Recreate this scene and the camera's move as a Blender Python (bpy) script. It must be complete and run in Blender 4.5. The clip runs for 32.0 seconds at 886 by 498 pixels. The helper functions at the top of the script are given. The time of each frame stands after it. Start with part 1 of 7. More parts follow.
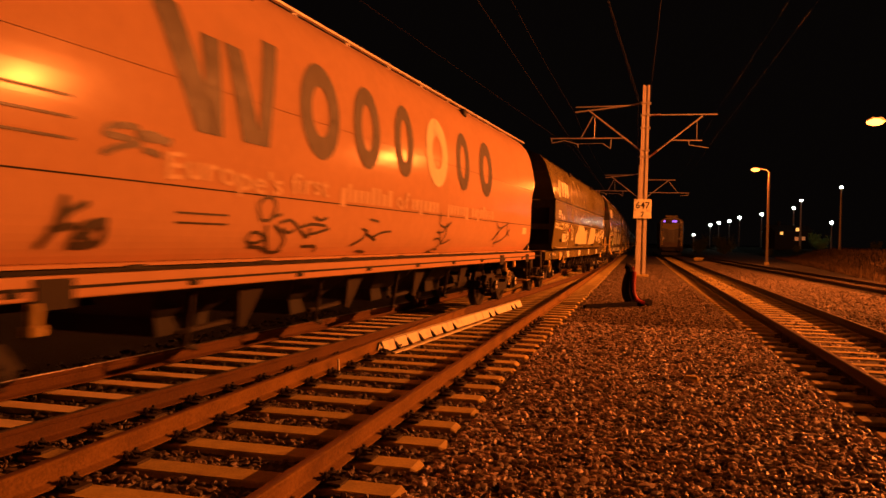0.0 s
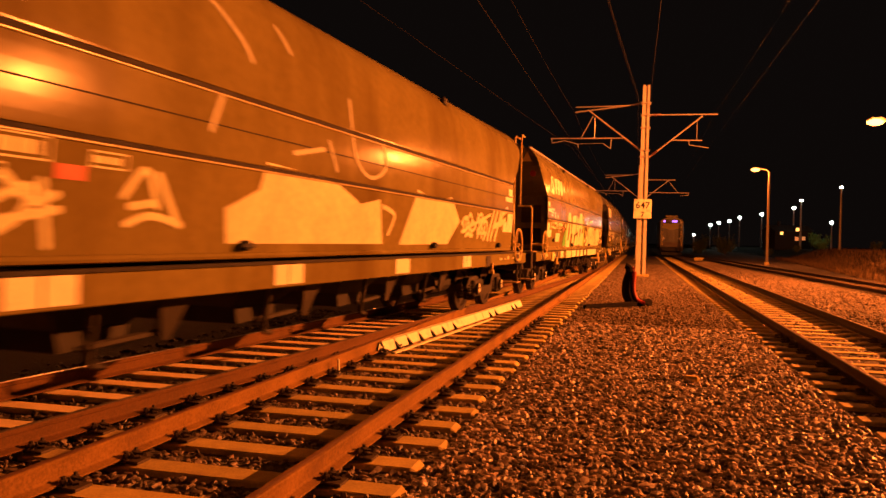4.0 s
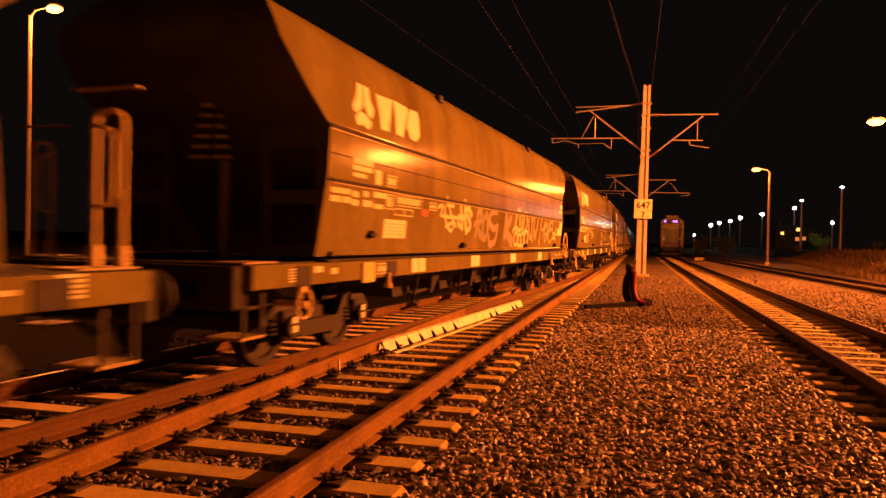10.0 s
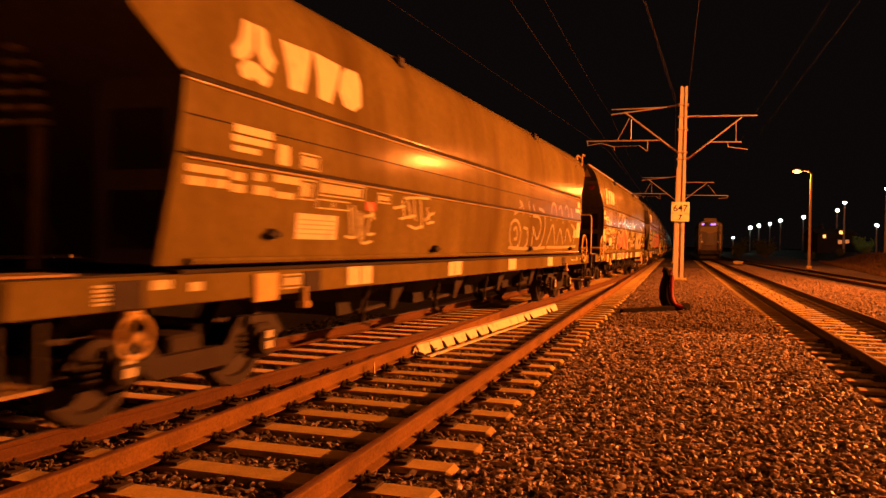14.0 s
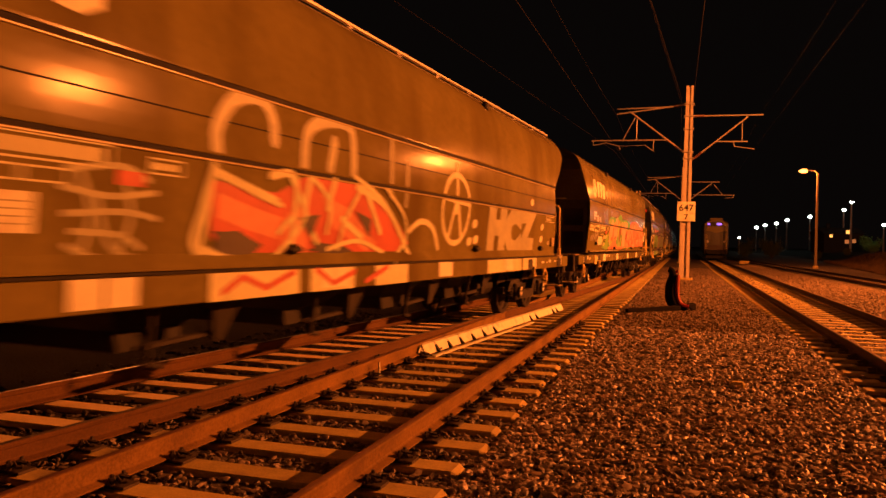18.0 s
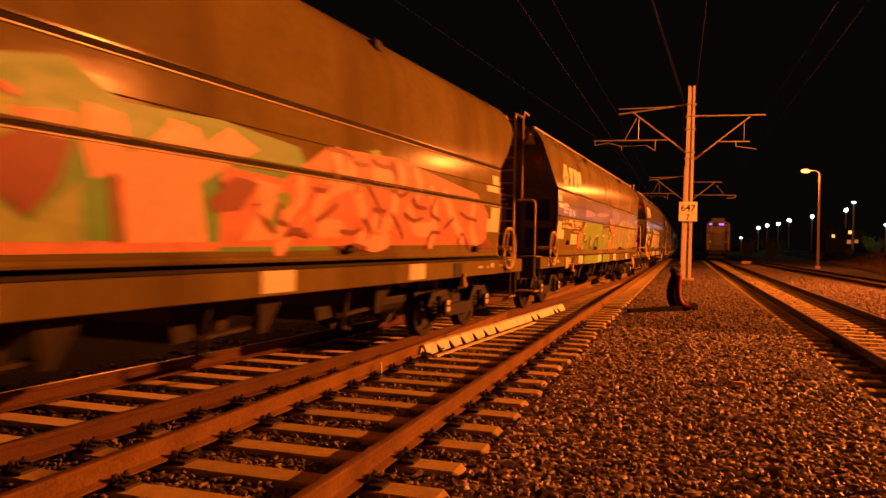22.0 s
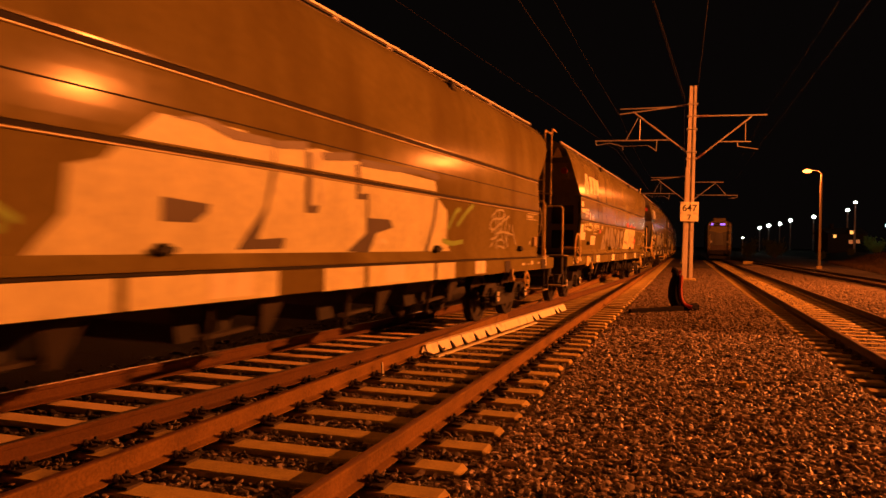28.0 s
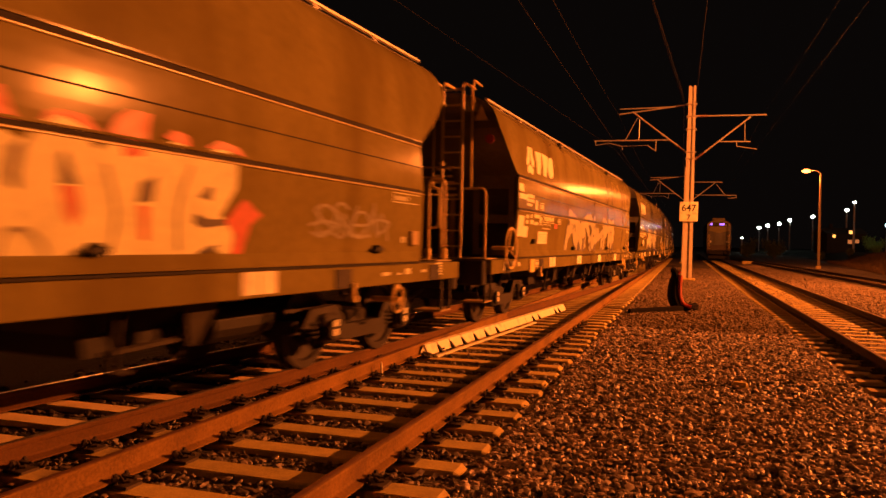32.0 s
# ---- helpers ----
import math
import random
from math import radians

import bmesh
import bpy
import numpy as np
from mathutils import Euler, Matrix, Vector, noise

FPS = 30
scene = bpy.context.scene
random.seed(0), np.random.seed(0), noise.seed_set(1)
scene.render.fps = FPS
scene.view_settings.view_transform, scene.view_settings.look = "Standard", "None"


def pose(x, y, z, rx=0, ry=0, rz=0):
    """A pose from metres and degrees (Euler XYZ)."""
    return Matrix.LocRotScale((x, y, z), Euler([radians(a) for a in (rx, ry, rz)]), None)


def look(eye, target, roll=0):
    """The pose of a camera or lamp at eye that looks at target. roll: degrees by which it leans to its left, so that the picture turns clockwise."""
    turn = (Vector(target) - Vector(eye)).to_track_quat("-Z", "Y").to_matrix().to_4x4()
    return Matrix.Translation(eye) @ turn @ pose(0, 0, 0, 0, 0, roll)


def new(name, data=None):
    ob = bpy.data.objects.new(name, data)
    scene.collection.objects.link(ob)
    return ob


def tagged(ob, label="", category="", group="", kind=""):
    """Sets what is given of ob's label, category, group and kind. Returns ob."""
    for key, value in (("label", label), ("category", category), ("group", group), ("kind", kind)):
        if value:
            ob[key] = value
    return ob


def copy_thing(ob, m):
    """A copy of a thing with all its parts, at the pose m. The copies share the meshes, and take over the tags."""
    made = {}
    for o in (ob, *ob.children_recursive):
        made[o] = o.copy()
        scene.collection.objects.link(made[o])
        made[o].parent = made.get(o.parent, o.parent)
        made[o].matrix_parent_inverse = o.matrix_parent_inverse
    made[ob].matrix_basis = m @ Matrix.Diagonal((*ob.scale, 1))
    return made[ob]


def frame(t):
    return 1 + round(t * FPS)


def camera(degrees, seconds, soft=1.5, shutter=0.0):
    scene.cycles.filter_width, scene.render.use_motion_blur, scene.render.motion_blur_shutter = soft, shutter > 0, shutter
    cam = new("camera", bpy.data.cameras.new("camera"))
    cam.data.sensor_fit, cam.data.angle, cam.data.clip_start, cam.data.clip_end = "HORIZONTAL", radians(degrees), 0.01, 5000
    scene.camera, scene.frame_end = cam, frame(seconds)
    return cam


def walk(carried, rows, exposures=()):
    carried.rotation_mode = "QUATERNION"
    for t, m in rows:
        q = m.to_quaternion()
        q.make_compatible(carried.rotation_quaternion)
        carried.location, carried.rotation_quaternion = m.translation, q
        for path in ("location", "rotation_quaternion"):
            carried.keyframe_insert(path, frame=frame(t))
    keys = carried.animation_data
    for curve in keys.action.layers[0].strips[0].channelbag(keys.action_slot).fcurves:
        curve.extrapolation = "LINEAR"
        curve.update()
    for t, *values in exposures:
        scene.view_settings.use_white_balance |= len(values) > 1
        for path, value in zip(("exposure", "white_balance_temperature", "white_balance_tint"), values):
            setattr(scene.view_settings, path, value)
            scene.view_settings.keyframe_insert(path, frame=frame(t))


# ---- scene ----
# Camera: a tripod between two tracks that is turned a little to the side once.
CAM_Z = 1.621
cam = camera(60.66, 32.0, soft=1.5, shutter=0.7)


def aim(k, p=None):
    """Pose of the tripod head; k runs from 0 (first heading) to 1 (last heading)."""
    p = k if p is None else p
    yaw, pitch, roll = radians(14.53 + 3.22 * k), radians(-0.745 + 0.2 * p), 1.232 - 0.085 * k
    way = Vector((-math.sin(yaw) * math.cos(pitch), math.cos(yaw) * math.cos(pitch), math.sin(pitch)))
    eye = Vector((0, 0, CAM_Z))
    return look(eye, eye + way, roll)


HEAD = [(0, -.012), (3.5, -.012), (5.5, 0), (10.4, 0), (11, .012), (11.5, .08), (12, .2), (12.5, .38), (13, .565, .8),
        (13.5, .74, 1.25), (14, .81, 1.05), (14.5, .83, .95), (16.5, .9), (17, .915), (18, .935), (19, .945), (20, .955),
        (22, .975), (24, .985), (25.5, .995), (27.5, 1.005), (30, 1), (32, .99)]
walk(cam, [(r[0], aim(*r[1:])) for r in HEAD],
     exposures=[(0, -0.18), (1.2, -0.13), (2.3, 0.19), (3, 0.77), (6, 0.77), (7, 0.47), (8, 0.17), (9, 0.32), (10, 0.82), (11, 0.52), (12, 0.57), (13, 0.72), (15, 0.47), (17, 0.57), (18, 0.15), (19, 0.22), (20, 0.72), (21.2, 0.22), (22, 0.17), (23, 0.52), (24, 0.54), (26, 0.26), (28, -0.03), (29, 0.07), (30, 0.67), (31, 0.32), (32, 0.32)])

# Night: a nearly black sky, sodium lamps in rows on both sides of the tracks.
world = bpy.data.worlds.new("night")
scene.world = world
world.use_nodes = True
world.node_tree.nodes["Background"].inputs[0].default_value = (0.0022, 0.0015, 0.0013, 1)
world.node_tree.nodes["Background"].inputs[1].default_value = 1.0
SODIUM = (1.0, 0.203, 0.029)
LAMP_WATT = 18000
# place, height and strength of each lamp against the usual one
LAMPS_EAST = [(21.8, 24.0, 10.3, 4.7), (9.75, 36.3, 7.12, .22), (9.73, 71.0, 8.33, .14)]
LAMPS_WEST = [(-22.0, 24.5, 10.2, .14), (-22.0, 60.5, 10.2, .1)]
FAR_LAMPS = [(0.0858, 300, 9.2), (0.0957, 280, 9.5), (0.1082, 262, 9.6), (0.12, 235, 9.8), (0.1453, 205, 9.7), (0.1816, 180, 10.2), (0.1896, 150, 10.2), (0.2335, 125, 10.8), (0.2241, 200, 7.7)]


# ---- materials ----
def nodes(name):
    m = bpy.data.materials.new(name)
    m.use_nodes = True
    return m, m.node_tree.nodes, m.node_tree.links, m.node_tree.nodes["Principled BSDF"]


def mat(name, col, rough=0.6, metal=0.0, vary=0.25, scale=6.0, fine=60.0, bump=0.2, bump_scale=40.0, dirt=None, dirt_amount=0.0,
        per_object=0.0, per_island=0.0, spec=0.5, coords="Object", depth=0.01, gloss_vary=0.12, streak=1.0):
    """A weathered surface: two scales of colour change, stains, roughness and fine relief."""
    m, n, l, b = nodes(name)
    tc = n.new("ShaderNodeTexCoord")
    big = n.new("ShaderNodeTexNoise")
    big.inputs["Scale"].default_value, big.inputs["Detail"].default_value = scale, 6
    small = n.new("ShaderNodeTexNoise")
    small.inputs["Scale"].default_value, small.inputs["Detail"].default_value = fine, 4
    for k in (big, small):
        l.new(tc.outputs[coords], k.inputs["Vector"])
    add = n.new("ShaderNodeMath")
    add.operation = "ADD"
    l.new(big.outputs["Fac"], add.inputs[0])
    l.new(small.outputs["Fac"], add.inputs[1])
    last = add.outputs[0]
    if per_object or per_island:
        src = n.new("ShaderNodeObjectInfo") if per_object else n.new("ShaderNodeNewGeometry")
        out = src.outputs["Random"] if per_object else src.outputs["Random Per Island"]
        mul = n.new("ShaderNodeMath")
        mul.operation, mul.inputs[1].default_value, mul.inputs[2].default_value = "MULTIPLY_ADD", per_object or per_island, -0.5 * (per_object or per_island)
        l.new(out, mul.inputs[0])
        plus = n.new("ShaderNodeMath")
        plus.operation = "ADD"
        l.new(last, plus.inputs[0])
        l.new(mul.outputs[0], plus.inputs[1])
        last = plus.outputs[0]
    rng = n.new("ShaderNodeMapRange")
    rng.inputs["From Min"].default_value, rng.inputs["From Max"].default_value = 0.6, 1.4
    rng.inputs["To Min"].default_value, rng.inputs["To Max"].default_value = 1 - vary, 1 + vary
    l.new(last, rng.inputs["Value"])
    tint = n.new("ShaderNodeVectorMath")
    tint.operation = "SCALE"
    tint.inputs[0].default_value = col
    l.new(rng.outputs[0], tint.inputs["Scale"])
    colour = tint.outputs[0]
    if dirt is not None:
        dn = n.new("ShaderNodeTexNoise")
        dn.inputs["Scale"].default_value, dn.inputs["Detail"].default_value = scale * 0.7, 8
        run = n.new("ShaderNodeMapping")
        run.inputs["Scale"].default_value = (1, 1, streak)
        l.new(tc.outputs[coords], run.inputs["Vector"])
        l.new(run.outputs[0], dn.inputs["Vector"])
        dr = n.new("ShaderNodeMapRange")
        dr.inputs["From Min"].default_value, dr.inputs["From Max"].default_value = 0.62 - 0.3 * dirt_amount, 0.75
        l.new(dn.outputs["Fac"], dr.inputs["Value"])
        mx = n.new("ShaderNodeMix")
        mx.data_type = "RGBA"
        mx.inputs[7].default_value = (*dirt, 1)
        l.new(dr.outputs[0], mx.inputs[0])
        l.new(colour, mx.inputs[6])
        colour = mx.outputs[2]
    l.new(colour, b.inputs["Base Color"])
    rr = n.new("ShaderNodeMapRange")
    rr.inputs["From Min"].default_value, rr.inputs["From Max"].default_value = 0.6, 1.4
    rr.inputs["To Min"].default_value, rr.inputs["To Max"].default_value = max(0.05, rough - gloss_vary), min(1, rough + gloss_vary)
    l.new(add.outputs[0], rr.inputs["Value"])
    l.new(rr.outputs[0], b.inputs["Roughness"])
    b.inputs["Metallic"].default_value = metal
    b.inputs["Specular IOR Level"].default_value = spec
    if bump:
        bn = n.new("ShaderNodeTexNoise")
        bn.inputs["Scale"].default_value, bn.inputs["Detail"].default_value = bump_scale, 5
        l.new(tc.outputs[coords], bn.inputs["Vector"])
        bp = n.new("ShaderNodeBump")
        bp.inputs["Strength"].default_value, bp.inputs["Distance"].default_value = bump, depth
        l.new(bn.outputs["Fac"], bp.inputs["Height"])
        l.new(bp.outputs[0], b.inputs["Normal"])
    return m


def glow(name, col, strength):
    m, n, l, b = nodes(name)
    b.inputs["Base Color"].default_value = (*col, 1)
    b.inputs["Emission Color"].default_value = (*col, 1)
    b.inputs["Emission Strength"].default_value = strength
    return m


BALLAST = mat("ballast", (0.085, 0.066, 0.05), 0.9, vary=0.55, scale=0.35, fine=28, bump=1.0, bump_scale=26, depth=0.05, dirt=(0.05, 0.04, 0.032), dirt_amount=0.3)
# distant ballast: darker, evener copy of STONE, with its shading in the colour
STONE_FAR_DIM = mat("dim_far_stone", (0.17, 0.125, 0.09), 0.8, vary=0.25, scale=1.2, fine=40, bump=0.2, bump_scale=60, per_island=0.5)
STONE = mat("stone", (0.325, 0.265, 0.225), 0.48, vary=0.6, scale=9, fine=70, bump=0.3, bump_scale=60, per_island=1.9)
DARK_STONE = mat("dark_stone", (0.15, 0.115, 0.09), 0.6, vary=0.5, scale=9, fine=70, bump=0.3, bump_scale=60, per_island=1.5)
# near-black stones and ballast for the train's line
NEAR_BLACK_STONE = mat("near_black_stone", (0.030, 0.023, 0.018), 0.6, vary=0.5, scale=9, fine=70, bump=0.3, bump_scale=60, per_island=1.2)
NEAR_BLACK_BALLAST = mat("near_black_ballast", (0.016, 0.012, 0.009), 0.8, vary=0.5, scale=0.6, fine=28, bump=1.0, bump_scale=26, depth=0.05, spec=0.2)
SOIL = mat("soil", (0.030, 0.022, 0.015), 0.95, vary=0.5, scale=0.4, fine=9, bump=0.8, bump_scale=9, depth=0.05, spec=0.05)
CONCRETE = mat("concrete", (0.50, 0.39, 0.12), 0.85, vary=0.3, scale=3, fine=50, bump=0.35, bump_scale=70, dirt=(0.20, 0.15, 0.10), dirt_amount=0.35, per_object=0.4)
RAIL_RUST = mat("rail_rust", (0.20, 0.115, 0.032), 0.9, spec=0.15, vary=0.45, scale=2.0, fine=45, bump=0.3, bump_scale=60, dirt=(0.09, 0.05, 0.03), dirt_amount=0.2)
RAIL_BROWN = mat("rail_brown", (0.11, 0.056, 0.020), 0.85, spec=0.2, vary=0.4, scale=2.0, fine=45, bump=0.3, bump_scale=60)
# siding rails: the darkness of their shaded faces is put into the colour
RAIL_SHADED = mat("rail_shaded", (0.042, 0.024, 0.014), 0.75, vary=0.35, scale=2.0, fine=45, bump=0.3, bump_scale=60)
# paler concrete for the near sleepers of the train's track
PALE_CONCRETE = mat("pale_concrete", (0.72, 0.57, 0.30), 0.8, vary=0.2, scale=3, fine=50, bump=0.35, bump_scale=70, per_object=0.3)
# darker concrete for the far siding's sleepers
DARK_CONCRETE = mat("dark_concrete", (0.14, 0.11, 0.08), 0.9, vary=0.3, scale=3, fine=50, bump=0.35, bump_scale=70, per_object=0.4)
RAIL_TOP = mat("rail_top", (0.50, 0.47, 0.43), 0.42, metal=1.0, vary=0.15, scale=3, fine=40, bump=0.05)
RAIL_DULL = mat("rail_dull", (0.16, 0.085, 0.05), 0.6, metal=0.2, vary=0.3, scale=3, fine=40, bump=0.15)
CLIP = mat("clip_iron", (0.06, 0.045, 0.035), 0.75, metal=0.3, vary=0.4, scale=20, fine=80, bump=0.4)
PAINT = mat("wagon_paint", (0.185, 0.158, 0.05), 0.155, vary=0.18, scale=1.6, fine=11, bump=0.10, bump_scale=1.9, dirt=(0.115, 0.088, 0.026), dirt_amount=0.5, depth=0.02, spec=0.03, gloss_vary=0.04, streak=.18)
PAINT_PALE = mat("pale_wagon_paint", (0.57, 0.36, 0.22), 0.15, vary=0.07, scale=0.9, fine=8, bump=0.02, bump_scale=4, dirt=(0.48, 0.32, 0.19), dirt_amount=0.1, depth=0.02, spec=0.05, gloss_vary=0.02)
# seam bead: lighter than the wagon paint, a highlight set in the colour
LIP = mat("lit_seam_edge", (0.42, 0.35, 0.16), 0.35, vary=0.3, scale=3, fine=20, bump=0.05)
PALE_MARK = mat("faded_marking", (0.64, 0.46, 0.28), 0.45, vary=0.15, scale=3, fine=20, bump=0.02)
# wagon ends: darker than the sides, their unlit look is in the colour
PAINT_END_SHADED = mat("shaded_end_paint", (0.10, 0.095, 0.08), 0.6, vary=0.35, scale=1.5, fine=12, bump=0.1, dirt=(0.05, 0.045, 0.04), dirt_amount=0.5)
FRAME_IRON = mat("wagon_frame_iron", (0.017, 0.012, 0.008), 0.75, metal=0.1, vary=0.45, scale=4, fine=40, bump=0.3, dirt=(0.035, 0.026, 0.018), dirt_amount=0.4)
DARK_IRON = mat("dark_iron", (0.009, 0.007, 0.005), 0.7, metal=0.2, vary=0.4, scale=5, fine=40, bump=0.3)
WHEEL_STEEL = mat("wheel_steel", (0.022, 0.016, 0.012), 0.6, metal=0.3, vary=0.3, scale=6, fine=40, bump=0.1)
SEAM = mat("seam", (0.010, 0.007, 0.005), 0.85, vary=0.3, scale=4, fine=30, bump=0.1)
YELLOW = mat("yellow_rail_paint", (0.62, 0.48, 0.16), 0.5, vary=0.2, scale=5, fine=40, bump=0.1)
RAILING = mat("railing_paint", (0.34, 0.26, 0.11), 0.55, vary=0.3, scale=5, fine=40, bump=0.1)
WHITE = mat("white_marking", (0.72, 0.73, 0.54), 0.55, vary=0.12, scale=5, fine=50, bump=0.05, dirt=(0.45, 0.40, 0.33), dirt_amount=0.2)
PALE_SPRAY = mat("pale_spray_paint", (0.60, 0.61, 0.36), 0.5, vary=0.22, scale=2.5, fine=14, bump=0.03)
DULL_SPRAY = mat("dull_spray_paint", (0.36, 0.36, 0.21), 0.5, vary=0.3, scale=2.5, fine=14, bump=0.03)
PINK_SPRAY = mat("pink_spray_paint", (0.78, 0.42, 0.30), 0.5, vary=0.25, scale=2.0, fine=12, bump=0.03)
CORAL_SPRAY = mat("coral_spray_paint", (0.60, 0.22, 0.14), 0.5, vary=0.25, scale=2.0, fine=12, bump=0.03)
SMOKE_SPRAY = mat("smoke_spray_paint", (0.235, 0.225, 0.15), 0.5, vary=0.3, scale=2.0, fine=12, bump=0.03)
BROWN_SPRAY = mat("brown_spray_paint", (0.085, 0.070, 0.030), 0.5, vary=0.3, scale=2.0, fine=12, bump=0.03)
DARK_RED_SPRAY = mat("dark_red_spray_paint", (0.22, 0.05, 0.03), 0.5, vary=0.25, scale=2.0, fine=12, bump=0.03)
RED_SPRAY = mat("red_spray_paint", (0.48, 0.08, 0.05), 0.5, vary=0.25, scale=2.0, fine=12, bump=0.03)
GREEN_SPRAY = mat("green_spray_paint", (0.095, 0.36, 0.07), 0.5, vary=0.3, scale=2.0, fine=12, bump=0.03)
OLIVE_SPRAY = mat("olive_spray_paint", (0.19, 0.37, 0.04), 0.5, vary=0.3, scale=2.0, fine=12, bump=0.03)
KHAKI_SPRAY = mat("khaki_spray_paint", (0.30, 0.46, 0.13), 0.5, vary=0.3, scale=2.0, fine=12, bump=0.03)
DARK_SPRAY = mat("dark_spray_paint", (0.055, 0.045, 0.035), 0.5, vary=0.3, scale=2.0, fine=12, bump=0.03)
GRASS = mat("dry_grass", (0.075, 0.045, 0.018), 0.8, vary=0.5, scale=2.0, fine=20, bump=0.0, per_island=0.8)
LEAF = mat("dark_leaf", (0.06, 0.085, 0.025), 0.7, vary=0.5, scale=2.0, fine=20, bump=0.0, per_island=0.8)
# brighter copy of the leaf, so the shrubs by the house look lit
LIT_LEAF = mat("lit_green_leaf", (0.10, 0.20, 0.035), 0.6, vary=0.5, scale=2.0, fine=20, bump=0.0, per_island=0.8)
BARK = mat("bark", (0.10, 0.075, 0.05), 0.9, vary=0.4, scale=6, fine=40, bump=0.5)
LOCO_CREAM = mat("yellow_locomotive_paint", (0.17, 0.14, 0.04), 0.5, vary=0.25, scale=2, fine=20, bump=0.05)
LOCO_STRIPE = mat("faded_stripe_paint", (0.03, 0.024, 0.015), 0.5, vary=0.3, scale=2, fine=20, bump=0.05)
LOCO_RED = mat("dull_red_locomotive_paint", (0.03, 0.008, 0.006), 0.5, vary=0.3, scale=2, fine=20, bump=0.05)
LOCO_ORANGE = mat("orange_locomotive_paint", (0.14, 0.06, 0.025), 0.4, vary=0.2, scale=2, fine=20, bump=0.05)
LOCO_BLUE = mat("dark_blue_locomotive_paint", (0.006, 0.006, 0.012), 0.4, vary=0.2, scale=2, fine=20, bump=0.05)
GLASS_DARK = mat("dark_window_glass", (0.012, 0.014, 0.016), 0.08, vary=0.1, scale=3, fine=20, bump=0.0)
PLASTER = mat("plaster", (0.014, 0.012, 0.011), 0.9, vary=0.2, scale=1, fine=20, bump=0.2)
WARM_GLASS = glow("warm_window_glass", (1.0, 0.45, 0.10), 1.5)
DIM_GLASS = glow("dim_window_glass", (1.0, 0.35, 0.10), .3)
BLACK = mat("black_marking", (0.03, 0.028, 0.026), 0.55, vary=0.2, scale=6, fine=40, bump=0.05)
GALV = mat("galvanised_steel", (0.42, 0.40, 0.37), 0.5, metal=0.5, vary=0.2, scale=5, fine=40, bump=0.1)
MAST = mat("mast_concrete", (0.47, 0.43, 0.38), 0.8, vary=0.2, scale=2, fine=30, bump=0.25, dirt=(0.25, 0.2, 0.15), dirt_amount=0.2)
POLE = mat("pole_concrete", (0.20, 0.165, 0.13), 0.85, vary=0.25, scale=2, fine=30, bump=0.25)
CERAMIC = mat("brown_insulator", (0.10, 0.045, 0.03), 0.25, vary=0.2, scale=8, fine=30, bump=0.0)
WIRE = mat("wire_copper", (0.014, 0.011, 0.009), 0.7, metal=0.0, vary=0.2, bump=0.0)
RUBBER = mat("black_rubber", (0.007, 0.006, 0.006), 0.95, spec=0.1, vary=0.3, scale=6, fine=40, bump=0.1)
RED = mat("red_paint", (0.30, 0.025, 0.018), 0.45, vary=0.2, scale=6, fine=40, bump=0.1)
SODIUM_GLASS = glow("sodium_glass", (1.0, 0.22, 0.03), 14)
WHITE_GLASS = glow("white_lamp_glass", (0.88, 1.0, 0.84), 30)
BLUE_GLASS = glow("violet_lamp_glass", (0.32, 0.14, 1.0), 1.6)


# ---- mesh helpers ----
def part(name, bm, material, parent=None, label=""):
    """One mesh object out of a bmesh, under a thing or a part."""
    me = bpy.data.meshes.new(name)
    bm.to_mesh(me)
    bm.free()
    return part_of(name, me, material, parent, label)


def part_of(name, me, material, parent=None, label=""):
    if material is not None and not me.materials:
        me.materials.append(material)
    ob = new(name, me)
    if parent is not None:
        ob.parent = parent
    if label:
        tagged(ob, label)
    return ob


def thing(name, at, label, category, group="", kind=""):
    ob = new(name)
    ob.empty_display_size = 0.2
    ob.matrix_basis = at
    return tagged(ob, label, category, group, kind)


def box(bm, x0, x1, y0, y1, z0, z1, bevel=0.0):
    m = Matrix.LocRotScale(((x0 + x1) / 2, (y0 + y1) / 2, (z0 + z1) / 2), None, (abs(x1 - x0), abs(y1 - y0), abs(z1 - z0)))
    r = bmesh.ops.create_cube(bm, size=1, matrix=m)
    if bevel:
        es = list({e for v in r["verts"] for e in v.link_edges})
        bmesh.ops.bevel(bm, geom=es, offset=bevel, segments=1, affect="EDGES", profile=0.5)
    return bm


def boxm(*args, **kw):
    return box(bmesh.new(), *args, **kw)


def rod(bm, a, b, r, seg=8, r2=None):
    """A round bar from a to b."""
    a, b = Vector(a), Vector(b)
    d = b - a
    m = Matrix.Translation((a + b) / 2) @ d.to_track_quat("Z", "Y").to_matrix().to_4x4()
    bmesh.ops.create_cone(bm, cap_ends=True, segments=seg, radius1=r, radius2=r if r2 is None else r2, depth=d.length, matrix=m)
    return bm


def pipe(bm, pts, r, seg=6):
    for a, b in zip(pts, pts[1:]):
        rod(bm, a, b, r, seg)
    return bm


def ring(bm, centre, R, r, axis="X", seg=28, ring_seg=6):
    """A torus about an axis."""
    c = Vector(centre)
    rows = []
    for i in range(seg):
        a = 2 * math.pi * i / seg
        row = []
        for j in range(ring_seg):
            b = 2 * math.pi * j / ring_seg
            q = (R + r * math.cos(b))
            p = {"X": (r * math.sin(b), q * math.cos(a), q * math.sin(a)), "Y": (q * math.cos(a), r * math.sin(b), q * math.sin(a)),
                 "Z": (q * math.cos(a), q * math.sin(a), r * math.sin(b))}[axis]
            row.append(bm.verts.new(c + Vector(p)))
        rows.append(row)
